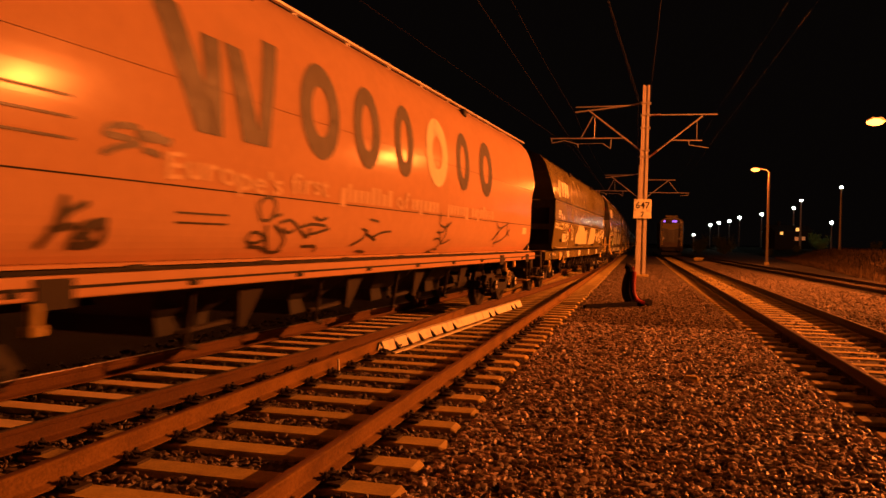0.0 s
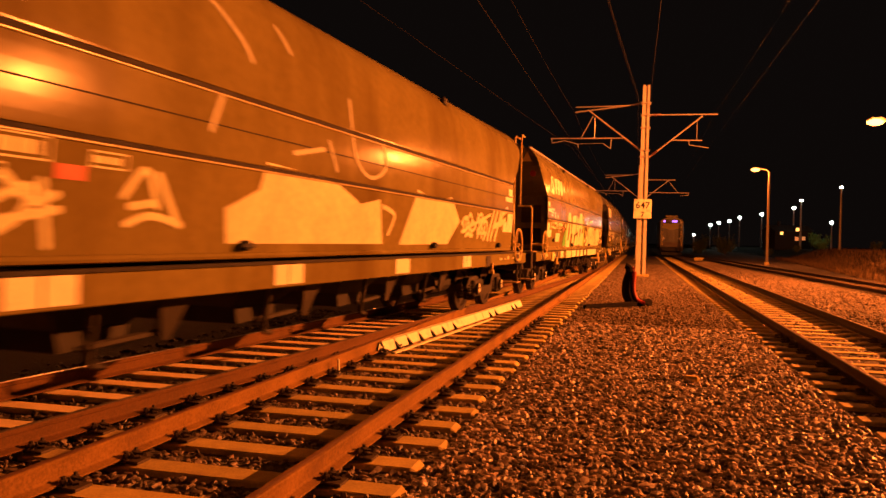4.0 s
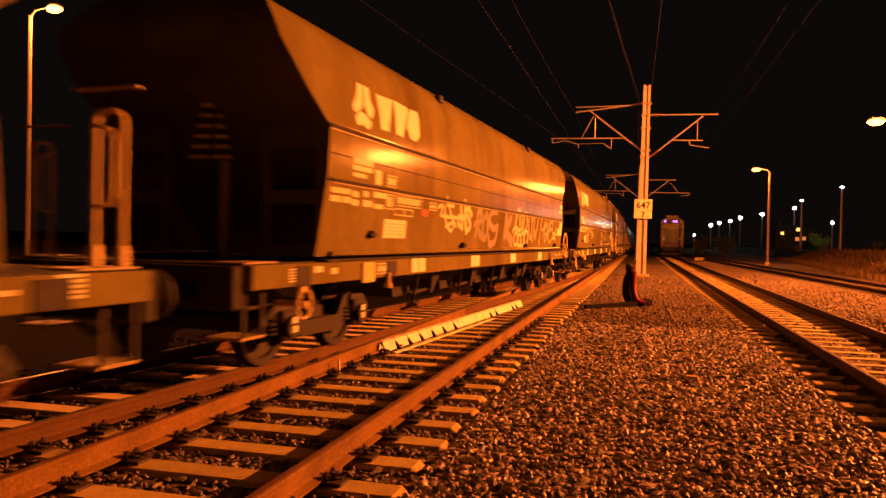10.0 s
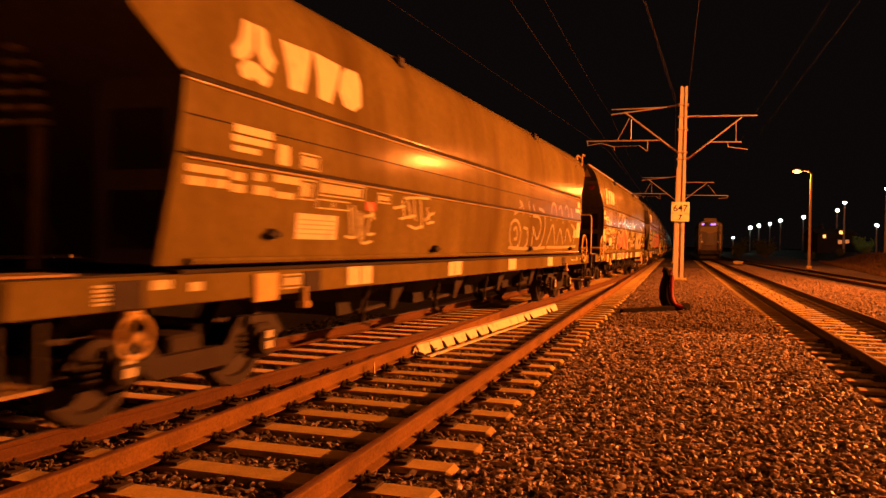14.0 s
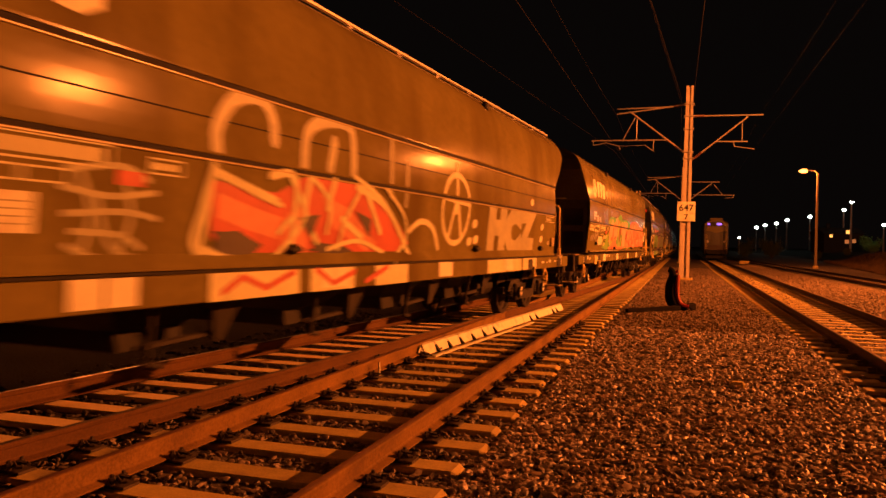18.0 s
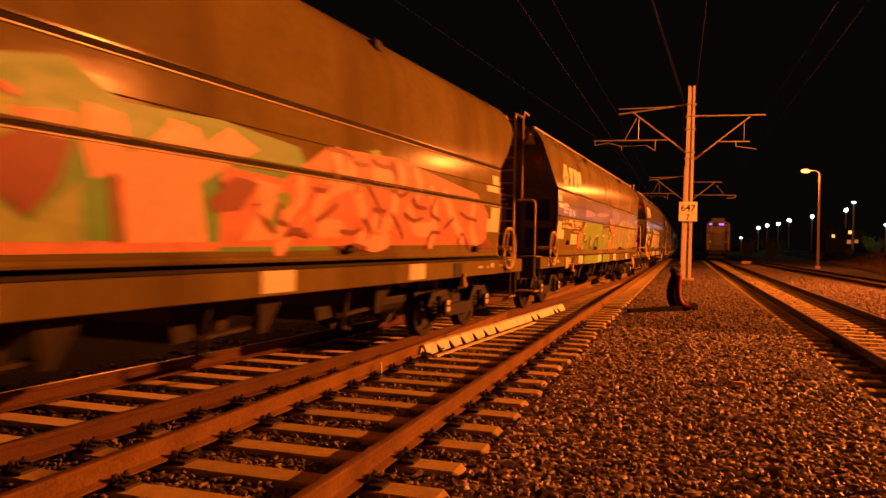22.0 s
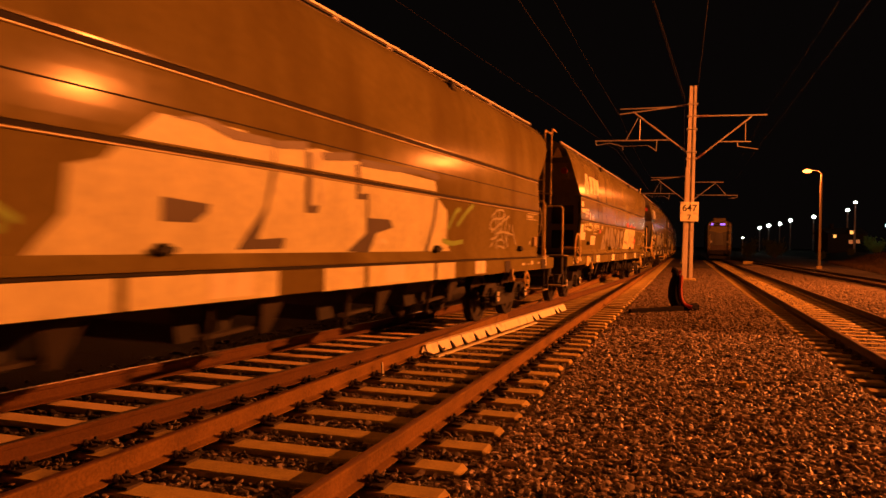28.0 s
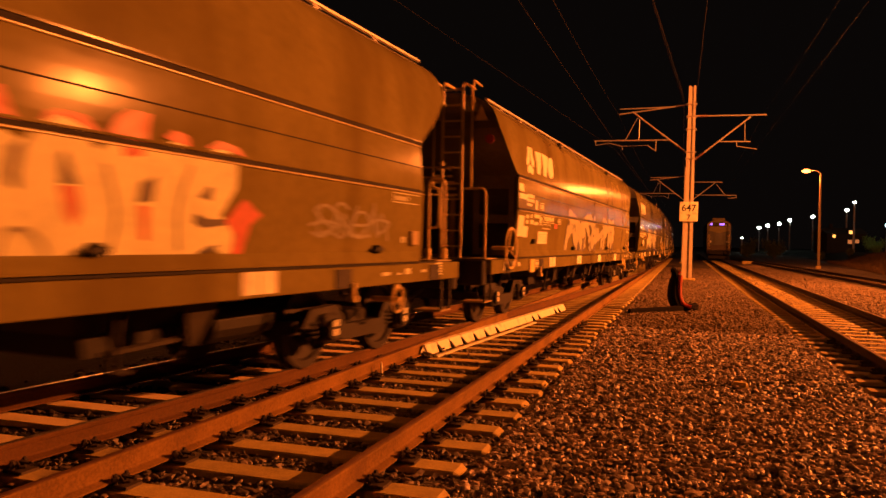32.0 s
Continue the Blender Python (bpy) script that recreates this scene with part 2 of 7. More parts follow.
    for i in range(seg):
        for j in range(ring_seg):
            bm.faces.new((rows[i][j], rows[(i + 1) % seg][j], rows[(i + 1) % seg][(j + 1) % ring_seg], rows[i][(j + 1) % ring_seg]))
    return bm


def loft(bm, sections, closed=True, caps=True):
    """Skin over a row of equal-length point loops."""
    rows = [[bm.verts.new(p) for p in s] for s in sections]
    k = len(rows[0])
    for r, q in zip(rows, rows[1:]):
        for i in range(k if closed else k - 1):
            j = (i + 1) % k
            bm.faces.new((r[i], r[j], q[j], q[i]))
    if caps:
        bm.faces.new(rows[0])
        bm.faces.new(rows[-1])
    bmesh.ops.recalc_face_normals(bm, faces=bm.faces[:])
    return bm


def mesh(name, verts, faces, material=None):
    me = bpy.data.meshes.new(name)
    me.from_pydata(verts, [], faces)
    me.update()
    if material:
        me.materials.append(material)
    return me


# ---- plan of the tracks ----
GAUGE = 1.507
XB, XC, XA = -2.775, 3.311, -5.449
A_TURN, A_RADIUS = 0.0774778, 678.6
TOE_Y = 60.742
ARC = A_RADIUS * A_TURN
RAIL_Z = 0.187


def line_a(s, lat=0.0):
    """Point and heading of the diverging track at s metres past the switch toe (towards the camera)."""
    a = min(max(s / A_RADIUS, 0.0), A_TURN)
    x, y = XB - A_RADIUS * (1 - math.cos(a)), TOE_Y - A_RADIUS * math.sin(a)
    e = s if s < 0 else max(0.0, s - ARC)
    x, y = x - e * math.sin(a), y - e * math.cos(a)
    return Vector((x + lat * math.cos(a), y - lat * math.sin(a), 0)), a


# ---- ground ----
def bank(x, y):
    """Height of the grassy bank beyond the far track."""
    d = (x - 8.6 - .085 * min(max(y, -20), 170)) / 5.5
    d = min(max(d, 0), 1)
    return d * d * (3 - 2 * d) * (1.38 + .12 * noise.noise(Vector((x * .13, y * .09, 3)))) - .08 * min(1, 4 * d)


def ground():
    xs = [-1500, -300, -80, -30, -16] + [-12 + .8 * i for i in range(5)] + [-8 + .5 * i for i in range(6)] + [-5 + 1.0 * i for i in range(38)] + [36, 45, 60, 90, 300, 1500]
    ys = [-1500, -300, -60, -20] + [-8 + 1.2 * i for i in range(90)] + [105, 115, 130, 160, 200, 300, 700, 2500]
    verts, faces, slots = [], [], []
    for y in ys:
        for x in xs:
            verts.append((x, y, -0.045 + 0.02 * noise.noise(Vector((x * 0.4, y * 0.4, 0))) + bank(x, y)))
    w = len(xs)
    for j in range(len(ys) - 1):
        for i in range(w - 1):
            a = j * w + i
            faces.append((a, a + 1, a + w + 1, a + w))
            xm, ym = (xs[i] + xs[i + 1]) / 2, (ys[j] + ys[j + 1]) / 2
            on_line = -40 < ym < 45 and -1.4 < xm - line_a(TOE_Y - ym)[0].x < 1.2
            # slot 2 also blackens the ground west of the train so it looks unlit
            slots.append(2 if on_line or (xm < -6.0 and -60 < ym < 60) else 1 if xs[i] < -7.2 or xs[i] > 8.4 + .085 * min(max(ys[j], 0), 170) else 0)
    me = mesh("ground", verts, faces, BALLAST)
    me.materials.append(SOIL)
    me.materials.append(NEAR_BLACK_BALLAST)
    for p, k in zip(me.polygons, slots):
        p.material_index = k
        p.use_smooth = True
    tagged(new("ground", me), "dark crushed-stone ballast bed with a grassy bank", "ground", kind="structure")


ground()

# rail profile: head, web and foot, in metres from the rail's centre and from its foot
RAIL_POLY = [(-.066, 0), (.066, 0), (.066, .012), (.018, .03), (.0085, .045), (.0085, .115), (.034, .125), (.036, .150), (.030, .160),
             (-.030, .160), (-.036, .150), (-.034, .125), (-.0085, .115), (-.0085, .045), (-.018, .03), (-.066, .012)]


def rail(parent, pts, shiny, body):
    """One rail along a row of (point, heading); the running surface is a strip of its own material."""
    bm = bmesh.new()
    secs = []
    for p, a in pts:
        secs.append([(p.x + x * math.cos(a), p.y - x * math.sin(a), RAIL_Z - .16 + z) for x, z in RAIL_POLY])
    loft(bm, secs)
    ob = part("rail", bm, body, parent, "rust-brown steel rail" if body is RAIL_RUST else "dark brown steel rail")
    bm = bmesh.new()
    secs = []
    for p, a in pts:
        secs.append([(p.x + x * math.cos(a), p.y - x * math.sin(a), RAIL_Z + z) for x, z in ((-.020, .0005), (.020, .0005), (.016, .003), (-.016, .003))])
    loft(bm, secs)
    part("running_surface", bm, RAIL_TOP if shiny else RAIL_DULL, ob, "polished running surface" if shiny else "dull rusty running surface")
    return ob


def sleeper_mesh(length, name, material=None):
    """A concrete sleeper with raised rail seats and sloping shoulders, along x."""
    h = length / 2
    bm = bmesh.new()
    secs = []
    waist = ((-.52, 0, .125), (-.35, -.03, .11), (.35, -.03, .11), (.52, 0, .125)) if length == 2.55 else ()
    for x, z, w in ((-h, -.03, .105), (-h + .04, -.004, .125), *waist, (h - .04, -.004, .125), (h, -.03, .105)):
        secs.append([(x, -w - .03, -.15), (x, w + .03, -.15), (x, w, z - .012), (x, w - .014, z), (x, -w + .014, z), (x, -w, z - .012)])
    loft(bm, secs)
    me = bpy.data.meshes.new(name)
    bm.to_mesh(me)
    bm.free()
    me.materials.append(material or CONCRETE)
    return me


def clip_mesh():
    """Rail fastening: ribbed plate, screw spikes with nuts and a spring clip."""
    bm = bmesh.new()
    box(bm, -.085, .075, -.075, .075, 0, .02)
    for sy in (-.05, .05):
        rod(bm, (-.03, sy, .01), (-.032, sy * 1.05, .085), .014, 6)
        rod(bm, (-.03, sy, .04), (-.031, sy * 1.02, .066), .026, 6)
        pipe(bm, [(-.07, sy * .6, .02), (-.03, sy * .3, .06), (.03, sy, .045), (.06, sy * .5, .045)], .013, 5)
    me = bpy.data.meshes.new("clip")
    bm.to_mesh(me)
    bm.free()
    me.materials.append(CLIP)
    return me


SLEEPER = sleeper_mesh(2.55, "sleeper")
DARK_SLEEPER = sleeper_mesh(2.55, "dark_sleeper", DARK_CONCRETE)
CLIP_MESH = clip_mesh()


def at(ob, m):
    ob.matrix_basis = m
    return ob


def track(name, label, rails, ties, shiny, body=RAIL_RUST):
    """A track: rails, sleepers and fastenings are its parts."""
    t = thing(name, Matrix.Identity(4), label, "railway track", kind="structure")
    for r, s in zip(rails, shiny):
        rail(t, r, s, body)
    for m, me, clips in ties:
        s = at(part_of("sleeper", me, None, t), m)
        for cx, flip in clips:
            at(part_of("rail_clip", CLIP_MESH, None, s), pose(cx, 0, .002, 0, 0, 180 if flip else 0))
    return t


def straight(x, y0, y1, n=2, slope=0.0):
    a = math.atan(slope)
    return [(Vector((x + slope * (y0 + (y1 - y0) * i / (n - 1)), y0 + (y1 - y0) * i / (n - 1), 0)), a) for i in range(n)]


def clips_at(*centres):
    out = []
    for c in centres:
        for side in (-1, 1):
            out.append((c + side * .115, side < 0))
    return out


G2 = GAUGE / 2
# near track, straight ahead; its outer part shares long bearers with the diverging track
ties_b, ties_a = [], []
bearer_cache = {}
for k in range(-60, 180):
    y = 1.63 + .60 * k
    s_here = TOE_Y - y
    ca = line_a(s_here)[0].x
    if y < 1:
        ties_b.append((pose(XB, y, 0), SLEEPER, []))
        ties_a.append((pose(ca, y, 0, 0, 0, -4.4), SLEEPER, []))
    elif y < 42:
        x0, x1 = ca - 1.27, XB + 1.30
        near = y < 16
        if y < 15:
            # two sleepers end to end, their joint under the rail
            joint = ca + G2
            ln = round(joint - x0, 1)
            ties_a.append((pose(joint - ln / 2 - .004, y, 0), bearer_cache.setdefault((ln, "a"), sleeper_mesh(ln, "pale_sleeper", PALE_CONCRETE)), []))
            x0 = joint
        ln = round(x1 - x0, 1)
        me = bearer_cache.setdefault(ln, sleeper_mesh(ln, "long_sleeper"))
        cx = x0 + ln / 2
        cl = clips_at(XB + G2 - cx, XB - G2 - cx, ca + G2 - cx) if near else []
        if abs((XB - G2) - (ca + G2)) < .3:
            cl = clips_at(XB + G2 - cx) if near else []
        ties_b.append((pose(cx, y, 0), me, cl))
    else:
        ties_b.append((pose(XB, y, 0), SLEEPER, []))
track("track_near", "rusty unused track on long concrete sleepers with dark fastenings",
      [straight(XB + G2, -60, 300), straight(XB - G2, -60, 300)], ties_b, (False, False))
ra = [[line_a(s, lat) for s in [-0.0 + 2.0 * i for i in range(48)] + [94.0 + 20 * i for i in range(1, 13)]] for lat in (G2, -G2)]
track("track_train", "track under the moving train, bright worn running surfaces", ra, ties_a, (True, True), RAIL_BROWN)
ties_c = [(pose(XC, 3.43 + .65 * k, 0), SLEEPER, clips_at(-G2, G2) if 6 < 3.43 + .65 * k < 15 else []) for k in range(-55, 145)]
track("track_side", "straight siding with worn rails on concrete sleepers", [straight(XC - G2, -60, 160), straight(XC + G2, -60, 160)], ties_c, (False, False), RAIL_SHADED)
ties_d = [(pose(9.95 - .033 * (18 + .62 * k), 18 + .62 * k, 0, 0, 0, 1.9), DARK_SLEEPER, []) for k in range(140)]
track("track_far", "far siding that bends away, dark rails", [straight(9.95 - G2, 10, 140, slope=-.033), straight(9.95 + G2, 10, 140, slope=-.033)], ties_d, (False, False), RAIL_SHADED)


# ---- lamps ----
def sodium_lamp(x, y, z, power, arm):
    """Street lamp on a tall pole with a short arm; arm is +1 or -1 along x."""
    t = thing("street_lamp", pose(x - arm * 1.1, y, -0.05), "tall grey pole lamp with orange sodium light over the yard", "street lamp", "yard lamps")
    part("pole", rod(bmesh.new(), (0, 0, 0), (0, 0, z - .2), .12, 12, .08), POLE, t)
    part("foot", boxm(-.2, .2, -.2, .2, 0, .25, bevel=.03), CONCRETE, t, "concrete foot")
    part("arm", pipe(bmesh.new(), [(0, 0, z - .25), (arm * .25, 0, z), (arm * .85, 0, z + .08)], .035, 8), GALV, t)
    bm = bmesh.new()
    loft(bm, [[(arm * u, -w, z + h0), (arm * u, w, z + h0), (arm * u, w * .7, z + h1), (arm * u, -w * .7, z + h1)] for u, w, h0, h1 in
              ((.75, .06, .03, .12), (.9, .14, .03, .2), (1.3, .15, .03, .18), (1.45, .07, .03, .1))])
    part("lamp_head", bm, GALV, t)
    bm = bmesh.new()
    bmesh.ops.create_uvsphere(bm, u_segments=14, v_segments=8, radius=.27, matrix=Matrix.LocRotScale((arm * 1.12, 0, z + .0), None, (1.3, .8, .6)))
    g = part("lamp_glass", bm, SODIUM_GLASS, t, "glowing orange glass")
    g.visible_shadow = False
    d = bpy.data.lights.new("sodium_light", "POINT")
    d.energy, d.color, d.shadow_soft_size = LAMP_WATT * power, SODIUM, 0.16
    o = new("sodium_light", d)
    o.location = (x, y, z - .12)


for p in LAMPS_EAST:
    sodium_lamp(*p, -1)
for p in LAMPS_WEST:
    sodium_lamp(*p, 1)


def far_lamp(x, y, z, size):
    t = thing("floodlight_pole", pose(x, y, -0.1), "distant pale pole with a bright white floodlight", "street lamp", "white floodlights")
    part("pole", rod(bmesh.new(), (0, 0, 0), (0, 0, z), .22, 8, .12), GALV, t)
    part("lamp_head", rod(bmesh.new(), (0, 0, z + .1), (0, 0, z + .3), .35, 10, .12), GALV, t)
    bm = bmesh.new()
    bmesh.ops.create_uvsphere(bm, u_segments=12, v_segments=8, radius=size, matrix=Matrix.LocRotScale((0, -.1, z), None, (1, .6, .8)))
    part("lamp_glass", bm, WHITE_GLASS, t, "white glowing glass")


# direction (metres to the side per metre ahead), distance ahead, height
for ux, d, z in FAR_LAMPS:
    far_lamp(ux * d, d, z, .0021 * d)
far_lamp(13.3, 200, 4.2, .3)


# ---- overhead line ----
def insulator(bm, a, b, n=7):
    a, b = Vector(a), Vector(b)
    rod(bm, a, b, .03, 8)
    for i in range(n):
        p = a.lerp(b, (i + .5) / n)
        q = (b - a).normalized() * .02
        rod(bm, p - q, p + q, .075, 10, .05)


def spread(name, bm, material, parent, label):
    """Link each connected piece of a bmesh as a part of its own."""
    bm.faces.index_update()
    done = set()
    for first in bm.faces:
        if first in done:
            continue
        done.add(first)
        todo, piece = [first], []
        while todo:
            f = todo.pop()
            piece.append(f)
            for e in f.edges:
                for g in e.link_faces:
                    if g not in done:
                        done.add(g)
                        todo.append(g)
        out, seen = bmesh.new(), {}
        for f in piece:
            for v in f.verts:
                if v not in seen:
                    seen[v] = out.verts.new(v.co)
            out.faces.new([seen[v] for v in f.verts])
        part(name, out, material, parent, label)
    bm.free()


def overhead_mast(x, y, sign):
    t = thing("overhead_line_mast", pose(x, y, -.05, 0, .55, 0), "tall concrete mast with two cantilever arms for the overhead line", "mast", "overhead masts")
    bm = bmesh.new()
    for sx in (-1, 1):
        loft(bm, [[(sx * w * .35, -w * .7, z), (sx * w, -w * .7, z), (sx * w, w * .7, z), (sx * w * .35, w * .7, z)] for z, w in ((0, .25), (9.62, .165))])
    loft(bm, [[(-w * .35, -w * .4, z), (w * .35, -w * .4, z), (w * .35, w * .4, z), (-w * .35, w * .4, z)] for z, w in ((0, .25), (9.58, .165))])
    part("column", bm, MAST, t, "grooved grey concrete column")
    part("foot", boxm(-.4, .4, -.4, .4, 0, .12, bevel=.03), CONCRETE, t, "concrete foot")
    for z in (6.0, 6.32, 7.45, 8.08, 8.68):
        part("clamp", boxm(-.25, .25, -.22, .22, z, z + .06, bevel=.01), GALV, t)
    # left arm, towards the train's track
    bm = bmesh.new()
    pipe(bm, [(-.85, 0, 8.62), (-2.1, 0, 8.58), (-3.5, 0, 8.56)], .03)
    pipe(bm, [(-.22, 0, 8.72), (-.85, 0, 8.62), (-3.5, 0, 8.30)], .036)
    pipe(bm, [(-.22, 0, 6.36), (-2.87, 0, 8.42)], .045)
    part("cantilever", bm, GALV, t, "galvanised cantilever tubes")
    bm = bmesh.new()
    pipe(bm, [(-1.05, 0, 6.97), (-4.72, 0, 6.96)], .032)
    pipe(bm, [(-2.5, 0, 8.05), (-2.5, 0, 6.97)], .018)
    pipe(bm, [(-2.6, 0, 8.1), (-3.18, 0, 6.97)], .018)
    part("registration_arm", bm, GALV, t)
    bm = bmesh.new()
    pipe(bm, [(-4.68, 0, 6.96), (-4.64, 0, 6.73), (-4.0, 0, 6.85), (-3.32, 0, 6.66), (-3.30, 0, 6.48)], .02)
    part("steady_arm", bm, GALV, t)
    part("steady_arm", pipe(bmesh.new(), [(-1.66, 0, 6.96), (-1.68, 0, 6.43), (-2.08, 0, 6.71)], .022), GALV, t)
    part("tie_rod", pipe(bmesh.new(), [(-2.08, 0, 6.71), (-3.32, 0, 6.68)], .008), GALV, t)
    for a, b in (((-.25, 0, 8.71), (-.75, 0, 8.63)), ((-.24, 0, 6.37), (-.62, 0, 6.66)), ((.24, 0, 8.13), (.75, 0, 8.14)), ((.24, 0, 6.02), (.62, 0, 6.33))):
        bm = bmesh.new()
        insulator(bm, a, b)
        part("insulator", bm, CERAMIC, t, "brown ribbed insulator")
    bm = bmesh.new()
    pipe(bm, [(.22, 0, 8.13), (3.42, 0, 8.13)], .035)
    pipe(bm, [(.22, 0, 6.0), (2.72, 0, 8.06)], .038)
    part("cantilever", bm, GALV, t)
    bm = bmesh.new()
    if sign:
        pipe(bm, [(1.30, 0, 6.86), (2.74, 0, 6.85)], .028)
        pipe(bm, [(2.46, 0, 7.85), (2.48, 0, 6.86)], .018)
        pipe(bm, [(2.10, 0, 6.88), (2.13, 0, 6.62), (3.05, 0, 6.48)], .02)
    else:
        pipe(bm, [(.9, 0, 6.85), (4.75, 0, 6.85)], .03)
        pipe(bm, [(2.85, 0, 7.9), (3.7, 0, 6.85)], .02)
        pipe(bm, [(4.75, 0, 6.85), (4.7, 0, 6.62), (3.9, 0, 6.55)], .02)
    part("registration_arm", bm, GALV, t)
    if sign:
        s = part("distance_plate", boxm(-.43, .43, -.32, -.28, 2.92, 3.88, bevel=.012), WHITE, t, "white kilometre plate reading 647 over 7")
        for txt, cx, cz, size in (("647", 0, 3.42, .46), ("7", 0, 3.0, .36)):
            me = text_mesh(txt, size, .006)
            o = part_of("numeral", me, BLACK, s)
            o.matrix_basis = pose(cx, -.325, cz, 90, 0, 0)
    return t


def text_mesh(txt, size, bold=0.0, extrude=0.0, shear=0.0, space=1.0):
    c = bpy.data.curves.new("text", "FONT")
    c.body, c.size, c.align_x, c.offset, c.extrude, c.shear, c.space_character = txt, size, "CENTER", bold, extrude, shear, space
    c.resolution_u = 3
    o = new("text", c)
    me = bpy.data.meshes.new_from_object(o.evaluated_get(bpy.context.evaluated_depsgraph_get()))
    bpy.data.objects.remove(o)
    me.materials.clear()
    return me


overhead_mast(.1, 39.46, True)
overhead_mast(-.1, 79.5, False)


def wire(label, pts, r):
    bm = bmesh.new()
    loft(bm, [[p + Vector((r * math.cos(a), 0, r * math.sin(a))) for a in (0, 2.09, 4.19)] for p in pts])
    t = tagged(part("overhead_wire", bm, WIRE), label, "wire", "overhead wires")
    return t


def sag(a, b, dip, n=8):
    a, b = Vector(a), Vector(b)
    return [a.lerp(b, i / n) - Vector((0, 0, dip * 4 * (i / n) * (1 - i / n))) for i in range(n + 1)]


def line(label, pts, r, dips):
    """A wire from support to support with a dip in each span."""
    out = [Vector(pts[0])]
    for p, q, dip in zip(pts, pts[1:], dips):
        out += sag(p, q, dip)[1:]
    wire(label, out, r)


NOTE_WIRE = "thin dark overhead wire above the tracks"
line(NOTE_WIRE, [(-3.25, -6, 6.42), (-3.2, 39.45, 6.42), (-3.1, 79.5, 6.42), (-3.1, 130, 6.42)], .006, (.02, .02, .02))
line(NOTE_WIRE, [(-3.3, -6, 8.25), (-3.35, 39.45, 8.25), (-3.2, 79.5, 8.25), (-3.2, 130, 8.25)], .005, (.45, .45, .45))
line(NOTE_WIRE, [(-7.3, -6, 6.42), (-3.45, 39.45, 6.45), (-3.0, 79.5, 6.42), (-3.0, 130, 6.42)], .006, (.02, .02, .02))
line(NOTE_WIRE, [(3.35, -6, 6.45), (3.2, 39.45, 6.45), (3.3, 79.5, 6.45), (3.3, 130, 6.45)], .0016, (.02, .02, .02))
line(NOTE_WIRE, [(3.4, -6, 8.1), (3.45, 39.45, 8.1), (3.4, 79.5, 8.1), (3.4, 130, 8.1)], .0016, (.45, .45, .45))
NOTE_FEEDER = "thin feeder wire along the mast heads"
line(NOTE_FEEDER, [(-2.6, -6, 9.0), (-.2, 39.45, 9.0), (-.3, 79.5, 9.0), (-.3, 130, 9.0)], .006, (.1, .5, .4))
line(NOTE_FEEDER, [(-2.45, -6, 8.6), (-.2, 39.45, 8.75), (-.3, 79.5, 8.75), (-.3, 130, 8.75)], .003, (.1, .5, .4))
line(NOTE_FEEDER, [(.7, -6, 9.3), (.4, 39.45, 9.3), (.3, 79.5, 9.3), (.3, 130, 9.3)], .006, (.05, .5, .4))

# ---- the train ----
SPEED, START, PITCH, GAIN = 5.85178, 60.8197 - 7.58495, 19.84675, 0.0205225


def front(w, t):
    """Way along the diverging track of the front body corner of wagon w at t seconds."""
    return START + SPEED * t - PITCH * w + GAIN * (t - 16) ** 2 + SLACK.get(w, 0.0)


SLACK = {1: -.13, 2: -.09, 3: -.08, 4: -.05, 5: .10, 6: .06, 7: .06, 9: -.04, 10: -.17}
BODY = 15.55
HALF = 9.28
PROFILE = [(1.43, 1.40), (1.50, 2.256), (1.4989, 2.36), (1.4965, 2.46), (1.4932, 2.56), (1.4889, 2.66), (1.4838, 2.76), (1.478, 2.86), (1.467, 3.03), (1.453, 3.2), (1.432, 3.4), (1.402, 3.6), (1.36, 3.75), (1.295, 3.88), (1.215, 3.985), (1.12, 4.06), (.90, 4.18), (.50, 4.29), (0, 4.33)]
OVERHANG = [(2.86, 0), (3.2, .5), (3.6, .95), (3.75, .985), (3.88, .98), (4.06, .9), (4.18, .8), (4.33, .6)]
H0 = BODY / 2


BARREL = [(1.300, 1.40), (1.346, 1.45), (1.382, 1.5), (1.408, 1.55), (1.428, 1.6), (1.443, 1.65), (1.458, 1.72), (1.467, 1.78), (1.475, 1.85), (1.484, 1.95), (1.491, 2.05), (1.496, 2.15), (1.50, 2.256)]
BARREL_END = [(1.40, .12), (2.04, -.07), (2.55, -.15), (2.79, .12), (2.86, .22), (3.02, .42), (3.3, .31), (3.6, .18), (3.86, .06), (4.06, -.15), (4.33, -.5)]
SIDE = {"barrel": False}


def side_x(z):
    if SIDE["barrel"] and z < 2.256:
        for (x0, z0), (x1, z1) in zip(BARREL, BARREL[1:]):
            if z0 <= z <= z1:
                return x0 + (x1 - x0) * (z - z0) / (z1 - z0)
    for (x0, z0), (x1, z1) in zip(PROFILE, PROFILE[1:]):
        if z0 <= z <= z1:
            return x0 + (x1 - x0) * (z - z0) / (z1 - z0)
    return PROFILE[0][0]


def over(z):
    """How far the upper body reaches past the end of the side sheet."""
    table = BARREL_END if SIDE["barrel"] else OVERHANG
    for (z0, a), (z1, b) in zip(table, table[1:]):
        if z0 <= z <= z1:
            return a + (b - a) * (z - z0) / (z1 - z0)
    return 0.0


def lathe(bm, prof, seg=28):
    """A closed ring turned about x from (x, radius) points."""
    rows = []
    for k in range(seg):
        a = 2 * math.pi * k / seg
        rows.append([bm.verts.new((x, r * math.cos(a), r * math.sin(a))) for x, r in prof])
    n = len(prof)
    for k in range(seg):
        q, s = rows[k], rows[(k + 1) % seg]
        for i in range(n):
            bm.faces.new((q[i], q[(i + 1) % n], s[(i + 1) % n], s[i]))
